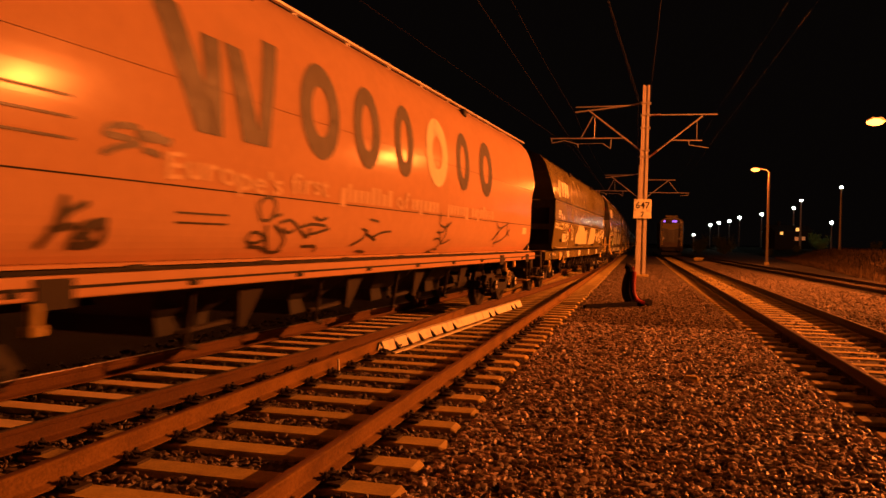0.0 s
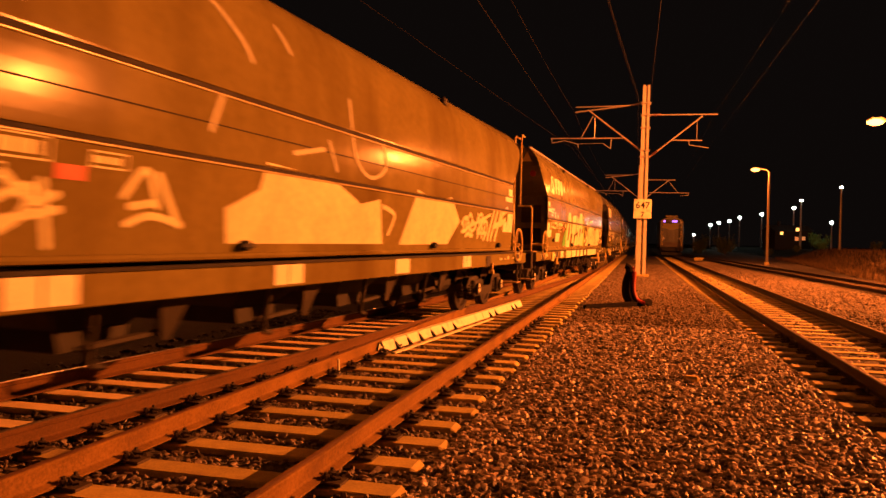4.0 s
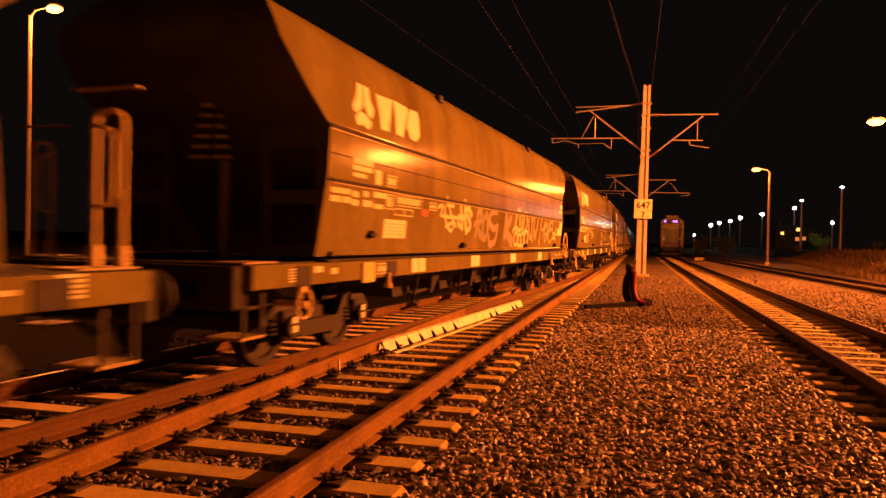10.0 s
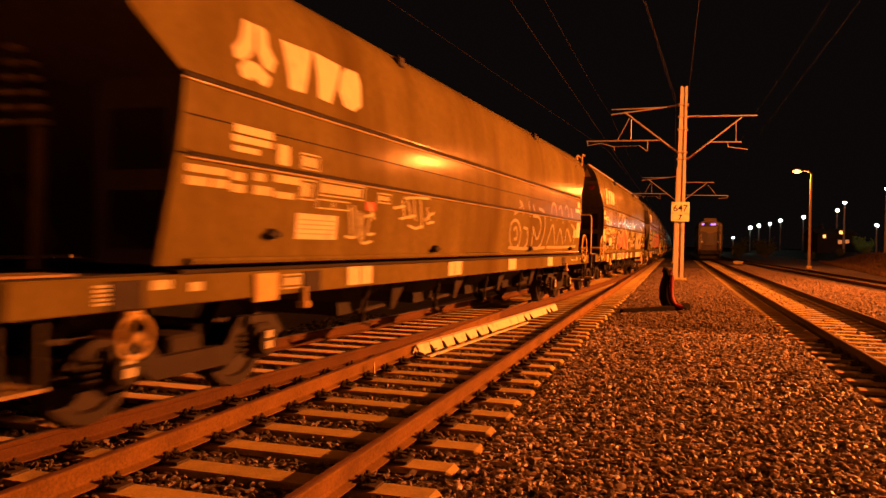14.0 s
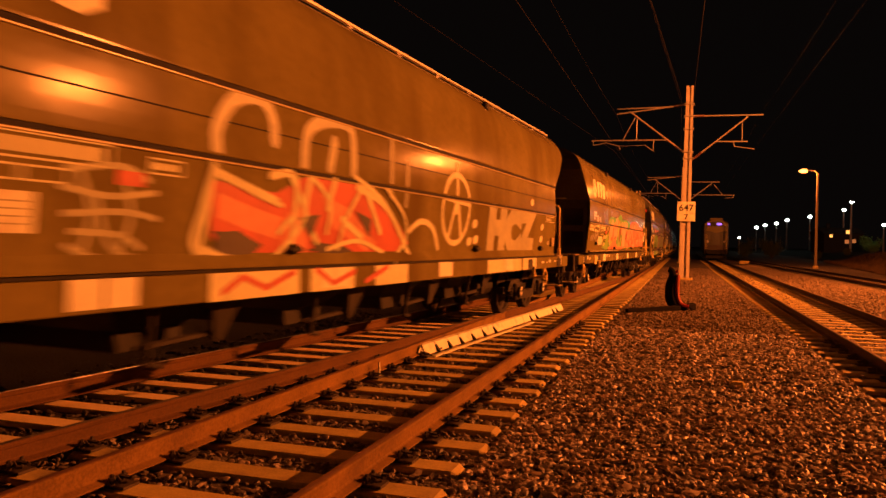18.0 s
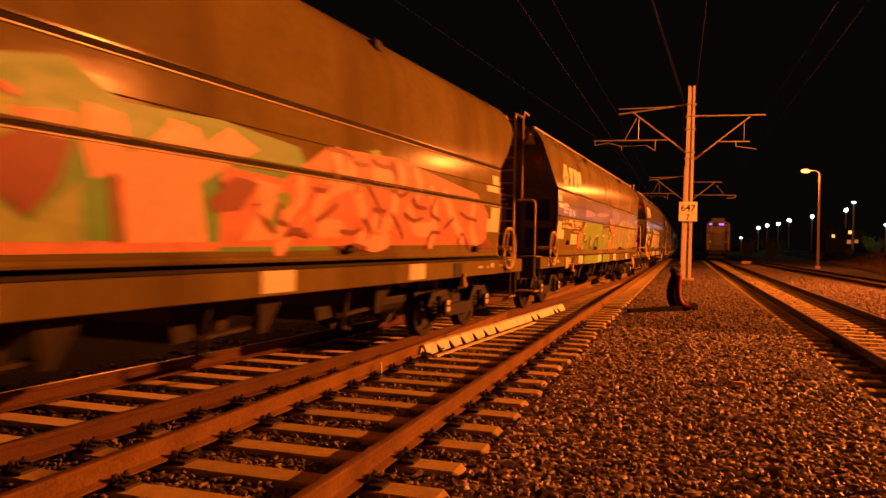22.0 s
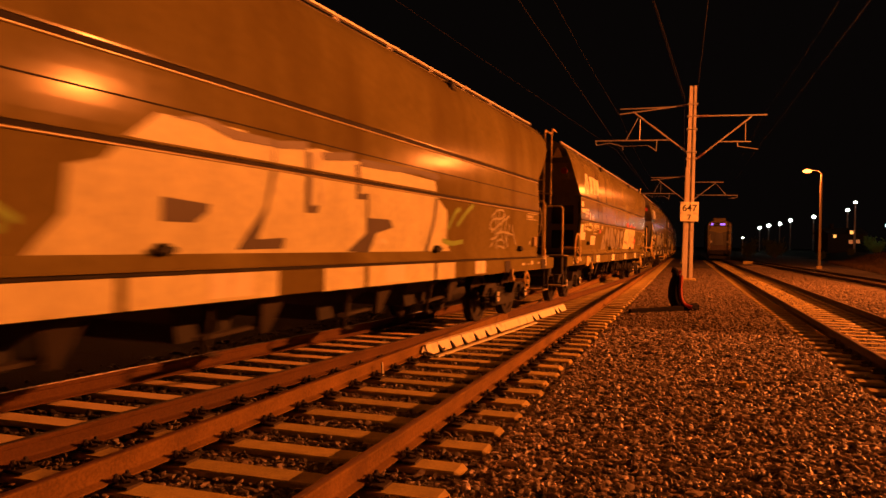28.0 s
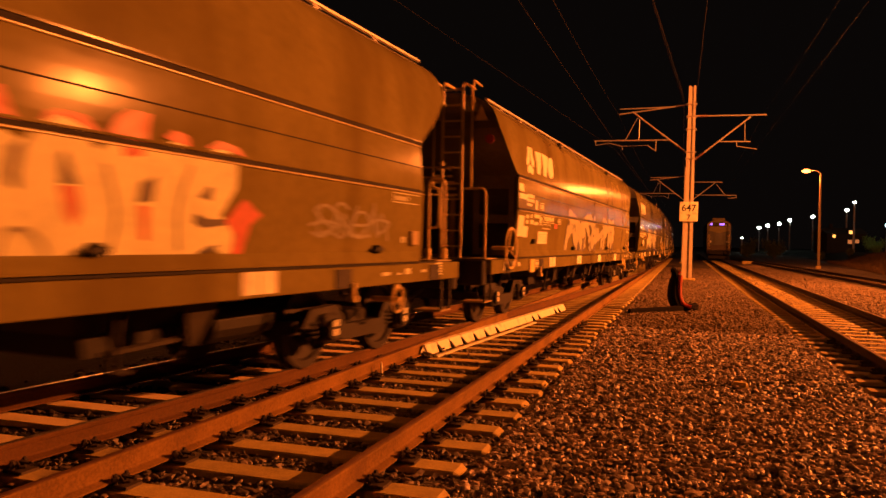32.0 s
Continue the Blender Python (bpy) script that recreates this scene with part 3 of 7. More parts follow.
    bmesh.ops.recalc_face_normals(bm, faces=bm.faces[:])
    return bm


def bogie(w, yc):
    """Two-axle bogie: frame, axle boxes with springs, wheelsets."""
    bm = bmesh.new()
    for s in (-1, 1):
        pts = [(-1.35, .60), (-1.2, .78), (-.62, .80), (-.42, .56), (.42, .56), (.62, .80), (1.2, .78), (1.35, .60), (1.2, .56), (.75, .58), (.5, .38), (-.5, .38), (-.75, .58), (-1.2, .56)]
        loft(bm, [[(s * x, y, z + .08) for y, z in pts] for x in (.95, 1.07)])
    box(bm, -.98, .98, -.22, .22, .52, .78, bevel=.03)
    box(bm, -.98, .98, -1.38, -1.28, .6, .74)
    box(bm, -.98, .98, 1.28, 1.38, .6, .74)
    b = part("bogie", bm, FRAME_IRON, w, "rust-brown two-axle bogie")
    b.location = (0, yc, 0)
    for ya in (-.9, .9):
        ws = part("wheelset", rod(bmesh.new(), (-1.05, 0, 0), (1.05, 0, 0), .08, 10), FRAME_IRON, w, "axle with two steel wheels")
        ws.location = (0, yc + ya, .17 + .46)
        for s in (-1, 1):
            part("wheel", lathe(bmesh.new(), [(s * .69, .08), (s * .69, .49), (s * .72, .49), (s * .735, .465), (s * .83, .455), (s * .83, .37), (s * .79, .35), (s * .78, .2), (s * .82, .16), (s * .82, .08)]), WHEEL_STEEL, ws)
        for s in (-1, 1):
            bm = bmesh.new()
            box(bm, s * 1.0, s * 1.16, ya - .15, ya + .15, .47, .80, bevel=.03)
            rod(bm, (s * 1.15, ya, .63), (s * 1.21, ya, .63), .12, 10)
            ab = part("axle_box", bm, FRAME_IRON, b)
            for so in (-.24, .24):
                bm = bmesh.new()
                for k in range(4):
                    ring(bm, (s * 1.03, ya + so, .56 + .05 * k), .07, .018, "Z", 10, 5)
                part("spring", bm, DARK_IRON, b)
            if s > 0:
                for zp in (.565, .665):
                    part("axle_box_plate", boxm(1.212, 1.218, ya - .045, ya + .045, zp, zp + .07), WHITE, b, "pale painted plate")
    for s in (-1, 1):
        for yb in (-.9, .9):
            sgn = 1 if yb > 0 else -1
            part("brake_block", boxm(s * .70, s * .82, yb - sgn * .56 - .04, yb - sgn * .56 + .04, .42, .82, bevel=.015), DARK_IRON, b)
    return b


def handwheel(w, x, y, z, R, material, label):
    bm = bmesh.new()
    ring(bm, (0, 0, 0), R, .016, "X", 36, 6)
    ring(bm, (0, 0, 0), R * .95, .009, "X", 36, 5)
    for k in range(3):
        a = radians(90 + 120 * k)
        rod(bm, (-.06, 0, 0), (0, R * math.cos(a), R * math.sin(a)), .014, 6)
    rod(bm, (-.35, 0, 0), (.03, 0, 0), .035, 8)
    h = part("handwheel", bm, material, w, label)
    h.location = (x, y, z)
    return h


def end_gear(w, e, brake):
    """Platform, railings, ladder and buffers at one end; e is -1 at the front, +1 at the rear."""
    y0, y1 = e * H0, e * HALF
    part("platform", boxm(-1.35, 1.35, y0 - e * 1.2, y1 - e * .05, 1.30, 1.345), DARK_IRON, w, "dark end platform")
    part("headstock", boxm(-1.38, 1.38, y1 - e * .0, y1 + e * .16, .92, 1.33, bevel=.02), FRAME_IRON, w)
    for s in (-1, 1):
        bm = bmesh.new()
        rod(bm, (s * .87, y1 + e * .16, 1.08), (s * .87, y1 + e * .50, 1.08), .11, 12)
        rod(bm, (s * .87, y1 + e * .50, 1.08), (s * .87, y1 + e * .60, 1.08), .075, 12)
        rod(bm, (s * .87, y1 + e * .60, 1.08), (s * .87, y1 + e * .645, 1.08), .23, 18)
        part("buffer", bm, DARK_IRON, w)
    bm = bmesh.new()
    pipe(bm, [(0, y1 + e * .16, 1.05), (0, y1 + e * .5, 1.05), (.02, y1 + e * .62, .9)], .045)
    box(bm, -.12, .12, y1 + e * .14, y1 + e * .22, .92, 1.18)
    part("coupling", bm, DARK_IRON, w)
    bm = bmesh.new()
    pipe(bm, [(.45, y1 + e * .16, 1.0), (.45, y1 + e * .42, .85), (.3, y1 + e * .6, .70), (.1, y1 + e * .66, .80)], .028)
    part("brake_hose", bm, BLACK, w)
    # end frame plates with two openings each, outside the sloping hopper
    for s in (-1, 1):
        bm = bmesh.new()
        t0, t1 = y0 - e * .05, y0 - e * .012
        for x0, x1, za, zb in ((1.30, 1.42, 1.4, 2.9), (.62, .74, 1.4, 2.9), (.74, 1.30, 1.4, 1.52), (.74, 1.30, 1.98, 2.14), (.74, 1.30, 2.62, 2.9)):
            box(bm, s * x0, s * x1, t0, t1, za, zb)
        part("end_frame", bm, PAINT_END_SHADED, w, "dark end frame with square openings")
    # sloping hopper floor
    bm = bmesh.new()
    loft(bm, [[(-1.3, y0 - e * .06, 2.86), (1.3, y0 - e * .06, 2.86), (1.3, y0 - e * .12, 2.86), (-1.3, y0 - e * .12, 2.86)],
              [(-1.1, y0 - e * 1.5, 1.36), (1.1, y0 - e * 1.5, 1.36), (1.1, y0 - e * 1.56, 1.36), (-1.1, y0 - e * 1.56, 1.36)]])
    part("hopper_slope", bm, PAINT_END_SHADED, w, "sloping dark hopper sheet")
    # railings
    ye = y1 - e * .12
    if not brake:
        k = e
        bm = bmesh.new()
        pipe(bm, [(k * 1.02, ye, 1.34), (k * 1.02, ye, 2.44), (k * 1.04, ye, 2.51), (k * 1.09, ye, 2.54), (k * 1.21, ye, 2.54), (k * 1.26, ye, 2.51), (k * 1.28, ye, 2.44), (k * 1.28, ye, 1.34)], .021, 8)
        part("railing", bm, YELLOW, w, "bent yellow hand railing")
        bm = bmesh.new()
        pipe(bm, [(k * 1.0, ye, 2.44), (k * 1.15, ye, 2.40), (k * 1.19, ye, 2.32), (k * 1.19, ye, 1.90), (k * 1.15, ye, 1.83), (k * 1.0, ye, 1.81)], .018, 8)
        part("railing_loop", bm, YELLOW, w)
        for xr in (1.02, 1.28):
            part("railing_foot", boxm(k * (xr - .035), k * (xr + .035), ye - .035, ye + .035, 1.345, 1.52, bevel=.008), YELLOW, w)
        part("crossbar", pipe(bmesh.new(), [(k * .79, ye, 2.71), (k * 1.42, ye, 2.71)], .016, 6), RAILING, w)
    else:
        k = -e
        bm = bmesh.new()
        pipe(bm, [(k * .94, ye, 2.52), (k * 1.26, ye, 2.52), (k * 1.31, ye, 2.46), (k * 1.31, ye, 1.34)], .022, 8)
        part("railing", bm, YELLOW, w, "bent yellow hand railing")
        for z in (2.42, 2.72):
            part("crossbar", pipe(bmesh.new(), [(-1.15, ye, z), (.42 * k, ye, z)], .014, 6), RAILING, w)
        bm = boxm(-k * .05 - .05, -k * .05 + .05, ye - .04, ye + .04, 1.345, 2.85, bevel=.01)
        part("tail_lamp_post", bm, RAILING, w, "pale post with a lamp bracket")
        for z in (2.3, 2.46, 2.62, 2.76):
            part("bracket", boxm(-k * .05 - .10, -k * .05 + .10, ye - .06, ye + .06, z, z + .06, bevel=.01), FRAME_IRON, w)
        part("brace", pipe(bmesh.new(), [(-k * .1, ye, 1.36), (-k * .32, ye, 1.8)], .02, 6), RAILING, w)
    # step plates at the corner of the platform
    for s in (-1, 1):
        part("corner_step", boxm(s * .95, s * 1.36, y1 - e * .42, y1 - e * .02, .62, .65, bevel=.005), RAILING, w, "pale worn step plate")
        part("step_hanger", boxm(s * 1.33, s * 1.36, y1 - e * .40, y1 - e * .36, .65, 1.12), FRAME_IRON, w)
        part("step_hanger", boxm(s * 1.33, s * 1.36, y1 - e * .08, y1 - e * .04, .65, 1.12), FRAME_IRON, w)
        part("platform_edge", boxm(s * 1.02, s * 1.37, y1 - e * .62, y1 - e * .04, 1.346, 1.362), RAILING, w, "worn bright platform edge")
    # narrow step treads on the end wall, beside a post
    # YELLOW stands in for lamp light falling on the treads between wagons
    for k in range(6):
        part("step", boxm(-.09 + .032 * k, .12 + .012 * k, y0 + e * .30, y0 + e * .38, 2.47 + .115 * k, 2.51 + .115 * k), YELLOW, w, "short steel step in a brightened colour")
    for k in range(5):
        part("step", boxm(.18 + .01 * k, .40 - .035 * k, y0 + e * .24, y0 + e * .32, 2.47 + .115 * k, 2.51 + .115 * k), YELLOW, w, "short steel step in a brightened colour")
    part("step_post", boxm(.28, .36, y0 + e * .24, y0 + e * .30, 1.345, 2.45), RAILING, w)
    if brake:
        bm = bmesh.new()
        xl, yl = -e * .60, y0 + e * 1.12
        for x in (xl - .18, xl + .18):
            pipe(bm, [(x, yl, 1.34), (x, yl, 4.3), (x, yl - e * .1, 4.38), (x, yl - e * .6, 4.38)], .026, 8)
        for k in range(11):
            z = 1.55 + .27 * k
            rod(bm, (xl - .18, yl, z), (xl + .18, yl, z), .015, 6)
        part("ladder", bm, YELLOW, w, "steel end ladder up to the roof")
        for x in (xl - .36, xl + .34):
            bm = bmesh.new()
            pipe(bm, [(x, yl - e * .04, 2.55), (x, yl - e * .04, 4.25), (x, yl - e * .15, 4.42), (x, yl - e * .5, 4.40)], .018, 6)
            part("ladder_rail", bm, YELLOW, w)
        handwheel(w, 1.52, y0 + e * .50, 1.53, .36, YELLOW, "large pale yellow handwheel with three spokes")
        bm = bmesh.new()
        verts = [(-e * x, y0 + e * 1.0, z) for x, z in ((.95, 3.72), (1.20, 3.72), (1.08, 3.98))]
        loft(bm, [verts, [(x, y + e * .006, z) for x, y, z in verts]])
        part("warning_sign", bm, YELLOW, w, "small triangular warning sign")
        part("lamp_box", boxm(xl - e * -.30 - .05, xl - e * -.30 + .05, yl - .05, yl + .05, 3.74, 3.96, bevel=.01), YELLOW, w, "small pale box beside the ladder")
        part("round_mark", rod(bmesh.new(), (-e * 1.24, y0 + e * .98, 3.40), (-e * 1.24, y0 + e * 1.0, 3.40), .08, 14), RED, w, "dull red round mark")
    else:
        yv = y0 + e * .12 - (.28 if e < 0 else .57)
        handwheel(w, 1.42, yv, .90, .155, YELLOW, "small yellow valve wheel")
        part("valve_bracket", boxm(1.36, 1.42, yv - .07, yv + .07, 1.02, 1.16, bevel=.015), YELLOW, w, "pale bracket over the valve wheel")


def wagon(brake_end, paint, name="hopper_wagon", smooth=False):
    w = thing(name, Matrix.Identity(4), "long grey bulk hopper wagon with tapered roof, rolling past", "freight wagon", "train wagons")
    body_len = 2 * H0
    # upper hopper body
    prof = [(x, z) for x, z in PROFILE if z >= 2.86]
    ribbed = not smooth
    loop = prof + [(-x, z) for x, z in prof[-2::-1]]
    bm = bmesh.new()
    loft(bm, [[(x, k * (H0 + (over(z) if abs(k) == 1 else 0)), z) for x, z in loop] for k in (-1, -.5, 0, .5, 1)], closed=False, caps=False)
    for f in bm.faces:
        f.smooth = True
    part("body", bm, paint, w, "curved upper body")
    for e in (-1, 1):
        bm = bmesh.new()
        rows = [[bm.verts.new((f * x * .998, e * (H0 + over(z) - .006), z - .003)) for f in (-1, -.5, 0, .5, 1)] for x, z in prof[:-1]]
        top = bm.verts.new((0, e * (H0 + over(4.33) - .006), 4.327))
        for q, r in zip(rows, rows[1:]):
            for k in range(4):
                bm.faces.new((q[k], q[k + 1], r[k + 1], r[k]))
        bm.faces.new(rows[-1] + [top])
        bmesh.ops.recalc_face_normals(bm, faces=bm.faces[:])
        part("end_wall", bm, PAINT_END_SHADED, w, "dark end wall")
    # lower side sheets, which run a little further out towards their foot
    def flare(z, k):
        return over(z) if smooth else (.07 if k == brake_end else .21) * min(1, max(0, (2.75 - z) / 1.2))

    for s in (-1, 1):
        bm = bmesh.new()
        for zs in ((1.40, 2.25), (2.262, 2.36, 2.46, 2.56, 2.66, 2.76, 2.855)) if ribbed else ((1.40, 1.45, 1.5, 1.55, 1.6, 1.65, 1.72, 1.78, 1.85, 1.95, 2.05, 2.15, 2.256, 2.36, 2.46, 2.56, 2.66, 2.76, 2.855), ):
            bm = bmesh.new()
            loft(bm, [[(s * side_x(z), k * (H0 + flare(z, k)), z) for z in zs] + [(s * (side_x(z) - .03), k * (H0 + flare(z, k)), z) for z in zs[::-1]] for k in (-1, 1)])
            part("side_sheet", bm, paint, w)
        for z, hh in ((2.255, .016), (2.86, .018)) if ribbed else ():
            x = side_x(z)
            part("seam_strip", boxm(s * (x - .02), s * (x + .014), -H0, H0, z - hh, z + hh), SEAM, w)
            part("seam_strip", boxm(s * (x - .02), s * (x + .020), -H0, H0, z + hh + .004, z + hh + .022), paint, w)
            part("seam_lip", rod(bmesh.new(), (s * (x + .006), -H0, z - hh - .012), (s * (x + .006), H0, z - hh - .012), .011, 10), LIP, w, "bead below the seam with its highlight painted on")
        if not ribbed:
            for k in range(9):
                yk = -H0 + .9 + 1.75 * k
                part("latch", boxm(s * 1.46, s * 1.49, yk - .10, yk + .10, 1.345, 1.385, bevel=.006), DARK_IRON, w, "small dark latch on the sill")
                part("latch", boxm(s * 1.47, s * 1.49, yk + .62, yk + .74, 1.20, 1.26, bevel=.006), DARK_IRON, w)
            part("sill_strip", boxm(s * 1.28, s * 1.475, -H0, H0, 1.374, 1.398), paint, w)
            part("sill_strip", boxm(s * 1.471, s * 1.474, -HALF + .1, HALF - .1, 1.236, 1.258), SEAM, w)
        elif brake_end < 0:
            bm = bmesh.new()
            loft(bm, [[(s * 1.42, y, 1.368), (s * 1.51, y, 1.368), (s * 1.51, y, 1.385), (s * 1.446, y, 1.49), (s * 1.42, y, 1.49)] for y in (-H0, H0)])
            part("lower_flange", bm, paint, w)
        for uh, zh in ((1.2, 1.66), (5.2, 1.52), (10.4, 1.52), (14.4, 1.52)) if ribbed else ():
            bm = boxm(s * 1.43, s * 1.52, uh - H0 - .05, uh - H0 + .05, zh - .045, zh + .05, bevel=.02)
            rod(bm, (s * 1.50, uh - H0 - .09, zh), (s * 1.50, uh - H0 + .09, zh), .025, 6)
            part("rope_hook", bm, DARK_IRON, w, "small dark hook on the side sheet")
        for z in (2.56, ) if ribbed else (2.0, ):
            x = side_x(z)
            part("seam_strip", boxm(s * (x - .02), s * (x + .004), -H0, H0, z - .006, z + .006), SEAM, w)
        # lower pipe and sill
        if brake_end > 0 and ribbed:
            part("edge_rail", rod(bmesh.new(), (s * 1.46, -H0 + .1, 1.43), (s * 1.46, H0 - .1, 1.43), .032, 8), paint, w)
        part("side_sill", boxm(s * 1.30, s * 1.47, -HALF + .02, HALF - .02, 1.17 if smooth else 1.10, 1.335, bevel=.01), paint, w)
        bm = bmesh.new()
        box(bm, s * 1.30, s * 1.485, -H0, H0, 1.338, 1.365)
        part("sill_flange", bm, SEAM, w)
        for yb in (-H0 - .55, -H0 + 1.9, H0 - 1.9, H0 + .55):
            part("sill_bracket", boxm(s * 1.475, s * 1.485, yb - .16, yb + .16, 1.11, 1.31), FRAME_IRON, w)
    # roof hatch rail and ribs
    bm = bmesh.new()
    box(bm, -.45, .45, -H0 + .4, H0 - .4, 4.28, 4.38, bevel=.03)
    part("roof_hatch", bm, paint, w)
    for s in (-1, 1):
        if brake_end < 0 or smooth:
            part("gutter", rod(bmesh.new(), (s * 1.08, -H0 - .75, 4.13), (s * 1.08, H0 + .75, 4.13), .028, 6), GALV, w, "pale roof rail")
            for k in range(12):
                part("roof_post", boxm(s * 1.06, s * 1.10, -H0 + .1 + 1.35 * k, -H0 + .16 + 1.35 * k, 4.04, 4.13), GALV, w)
        for yl in (-3.5, 3.5):
            part("roof_lug", boxm(s * 1.24, s * 1.33, yl - .08, yl + .08, 3.86, 4.0, bevel=.02), DARK_IRON, w)
    # discharge hoppers, centre sill and braking gear
    bm = bmesh.new()
    box(bm, -.18, .18, -HALF + .1, HALF - .1, .95, 1.3)
    part("centre_sill", bm, DARK_IRON, w)
    for yh in (-3.6, -1.2, 1.2, 3.6):
        bm = bmesh.new()
        loft(bm, [[(-x, yh - y, z), (x, yh - y, z), (x, yh + y, z), (-x, yh + y, z)] for x, y, z in ((1.22, 1.05, 1.36), (.72, .40, .84), (.72, .36, .66))])
        part("discharge_chute", bm, DARK_IRON, w, "tapered discharge chute below the body")
        bm = bmesh.new()
        loft(bm, [[(1.22, yh + .62, 1.1), (1.22, yh + .2, 1.1), (1.12, yh + .34, .72), (1.12, yh + .44, .70)], [(1.18, yh + .62, 1.1), (1.18, yh + .2, 1.1), (1.08, yh + .34, .72), (1.08, yh + .44, .70)]])
        pipe(bm, [(1.20, yh - .5, 1.1), (1.1, yh - .45, .62), (1.1, yh - .3, .58)], .028)
        pipe(bm, [(1.05, yh - .5, .74), (1.05, yh + .5, .78)], .03)
        part("chute_lever", bm, FRAME_IRON, w)
    bm = bmesh.new()
    rod(bm, (.6, 4.7, .78), (.6, 5.6, .78), .19, 14)
    part("air_tank", bm, DARK_IRON, w)
    for yc in (-7.1, 7.1):
        bogie(w, yc)
    for e in (-1, 1):
        end_gear(w, e, e == brake_end)
        for s in (1, ):
            bm = bmesh.new()
            rod(bm, (1.50, e * 6.05, 1.02), (1.50, e * 6.05, 1.16), .035, 8)
            rod(bm, (1.50, e * 6.05, .96), (1.50, e * 6.05, 1.02), .06, 8)
            part("tow_hook", bm, YELLOW, w, "pale tow hook under the sill")
    return w


WAGON_ENDS = [1, 1, -1, 1, 1, -1, 1, -1, -1, -1, -1, 1, -1, 1]
MODEL_FRONT, MODEL_REAR = wagon(-1, PAINT), wagon(1, PAINT)
SIDE["barrel"] = True
FIRST = wagon(0, PAINT_PALE, smooth=True)
SIDE["barrel"] = False
# the first wagon's body reaches further back over its rear platform
for c in FIRST.children:
    if c.name.split(".")[0] in ("body", "side_sheet", "end_wall", "end_frame", "hopper_slope", "step", "crossbar", "seam_strip", "sill_flange", "sill_strip", "gutter"):
        for v in c.data.vertices:
            if v.co.y > 6.4:
                v.co.y += .88
    elif c.location.y > 0 and c.name.split(".")[0] in ("bogie", "wheelset"):
        c.location.y += .28
    elif c.location.y > 0 and c.name.split(".")[0] == "handwheel":
        c.location = (1.32, 7.15, .78)
tagged(FIRST, "pale smooth-sided hopper wagon with large dark rounded marks, rolling past")
TRAIN = []
used = set()
for i, e in enumerate(WAGON_ENDS):
    src = FIRST if i == 0 else MODEL_FRONT if e < 0 else MODEL_REAR
    if src.name in used:
        o = copy_thing(src, Matrix.Identity(4))
    else:
        o = src
        used.add(src.name)
    TRAIN.append(o)


def wagon_pose(i, t):
    """Pose on the rails: both bogie centres stay on the track's centre line."""
    s = front(i, t) - H0
    (p, _), (q, _) = line_a(s + 7.1), line_a(s - 7.1)
    c = (p + q) / 2
    d = q - p
    return Matrix.Translation(c) @ Matrix.Rotation(-math.atan2(d.x, d.y), 4, "Z")


def motions():
    for i, w in enumerate(TRAIN):
        walk(w, [(t / 2, wagon_pose(i, t / 2)) for t in range(65)])
        for ws in w.children:
            if ws.name.startswith("wheelset"):
                o = ws.location.copy()
                rows = []
                for k in range(241):
                    t = k * 4 / 30
                    rows.append((t, Matrix.Translation(o) @ Matrix.Rotation((front(i, t) - front(i, 0)) / .46, 4, "X")))
                walk(ws, rows)


# ---- paint and plates on the wagon sides ----
def skin(u, z, lift):
    """Point on the camera-side skin of a wagon: u metres behind the front corner, z above ground."""
    x = side_x(z) if z >= 1.40 else 1.472
    return (x + lift, u - H0, z)


def quad_bm(rects, lift=.008):
    bm = bmesh.new()
    for u0, u1, z0, z1 in rects:
        n = max(1, int((z1 - z0) / .12))
        rows = []
        for i in range(n + 1):
            z = z0 + (z1 - z0) * i / n
            rows.append((bm.verts.new(skin(u0, z, lift)), bm.verts.new(skin(u1, z, lift))))
        for a, b in zip(rows, rows[1:]):
            bm.faces.new((a[0], a[1], b[1], b[0]))
    return bm


def poly_bm(polys, lift=.008):
    """Filled shapes in (u, z), cut into slices so that they follow the skin."""
    bm = bmesh.new()
    for pts in polys:
        f = bm.faces.new([bm.verts.new((u, z, 0)) for u, z in pts])
    zs = [1.5, 1.65, 1.85, 2.256, 2.86, 3.03, 3.2, 3.4, 3.6, 3.75]
    for z in zs:
        bmesh.ops.bisect_plane(bm, geom=bm.verts[:] + bm.edges[:] + bm.faces[:], plane_co=(0, z, 0), plane_no=(0, 1, 0))
    bmesh.ops.triangulate(bm, faces=bm.faces[:])
    for v in bm.verts:
        v.co = skin(v.co.x, v.co.y, lift)
    return bm


def ribbon(bm, pts, width, lift):
    """A sprayed stroke with round ends along (u, z) points."""
    P = []
    for a, b in zip(pts, pts[1:]):
        k = max(1, int(math.dist(a, b) / .12))
        P += [Vector(a).lerp(Vector(b), j / k) for j in range(k)]
    P.append(Vector(pts[-1]))
    left, right = [], []
    for i, p in enumerate(P):
        d = (P[min(i + 1, len(P) - 1)] - P[max(i - 1, 0)])
        d = d.normalized() if d.length else Vector((1, 0))
        nrm = Vector((-d.y, d.x)) * width / 2
        left.append(p + nrm)
        right.append(p - nrm)
    d0, d1 = (P[0] - P[1]).normalized() * width * .4, (P[-1] - P[-2]).normalized() * width * .4
    loop_l = [P[0] + d0 + (left[0] - P[0]) * .5] + left + [P[-1] + d1 + (left[-1] - P[-1]) * .5]
    loop_r = [P[0] + d0 + (right[0] - P[0]) * .5] + right + [P[-1] + d1 + (right[-1] - P[-1]) * .5]
    vl = [bm.verts.new(skin(p.x, p.y, lift)) for p in loop_l]
    vr = [bm.verts.new(skin(p.x, p.y, lift)) for p in loop_r]
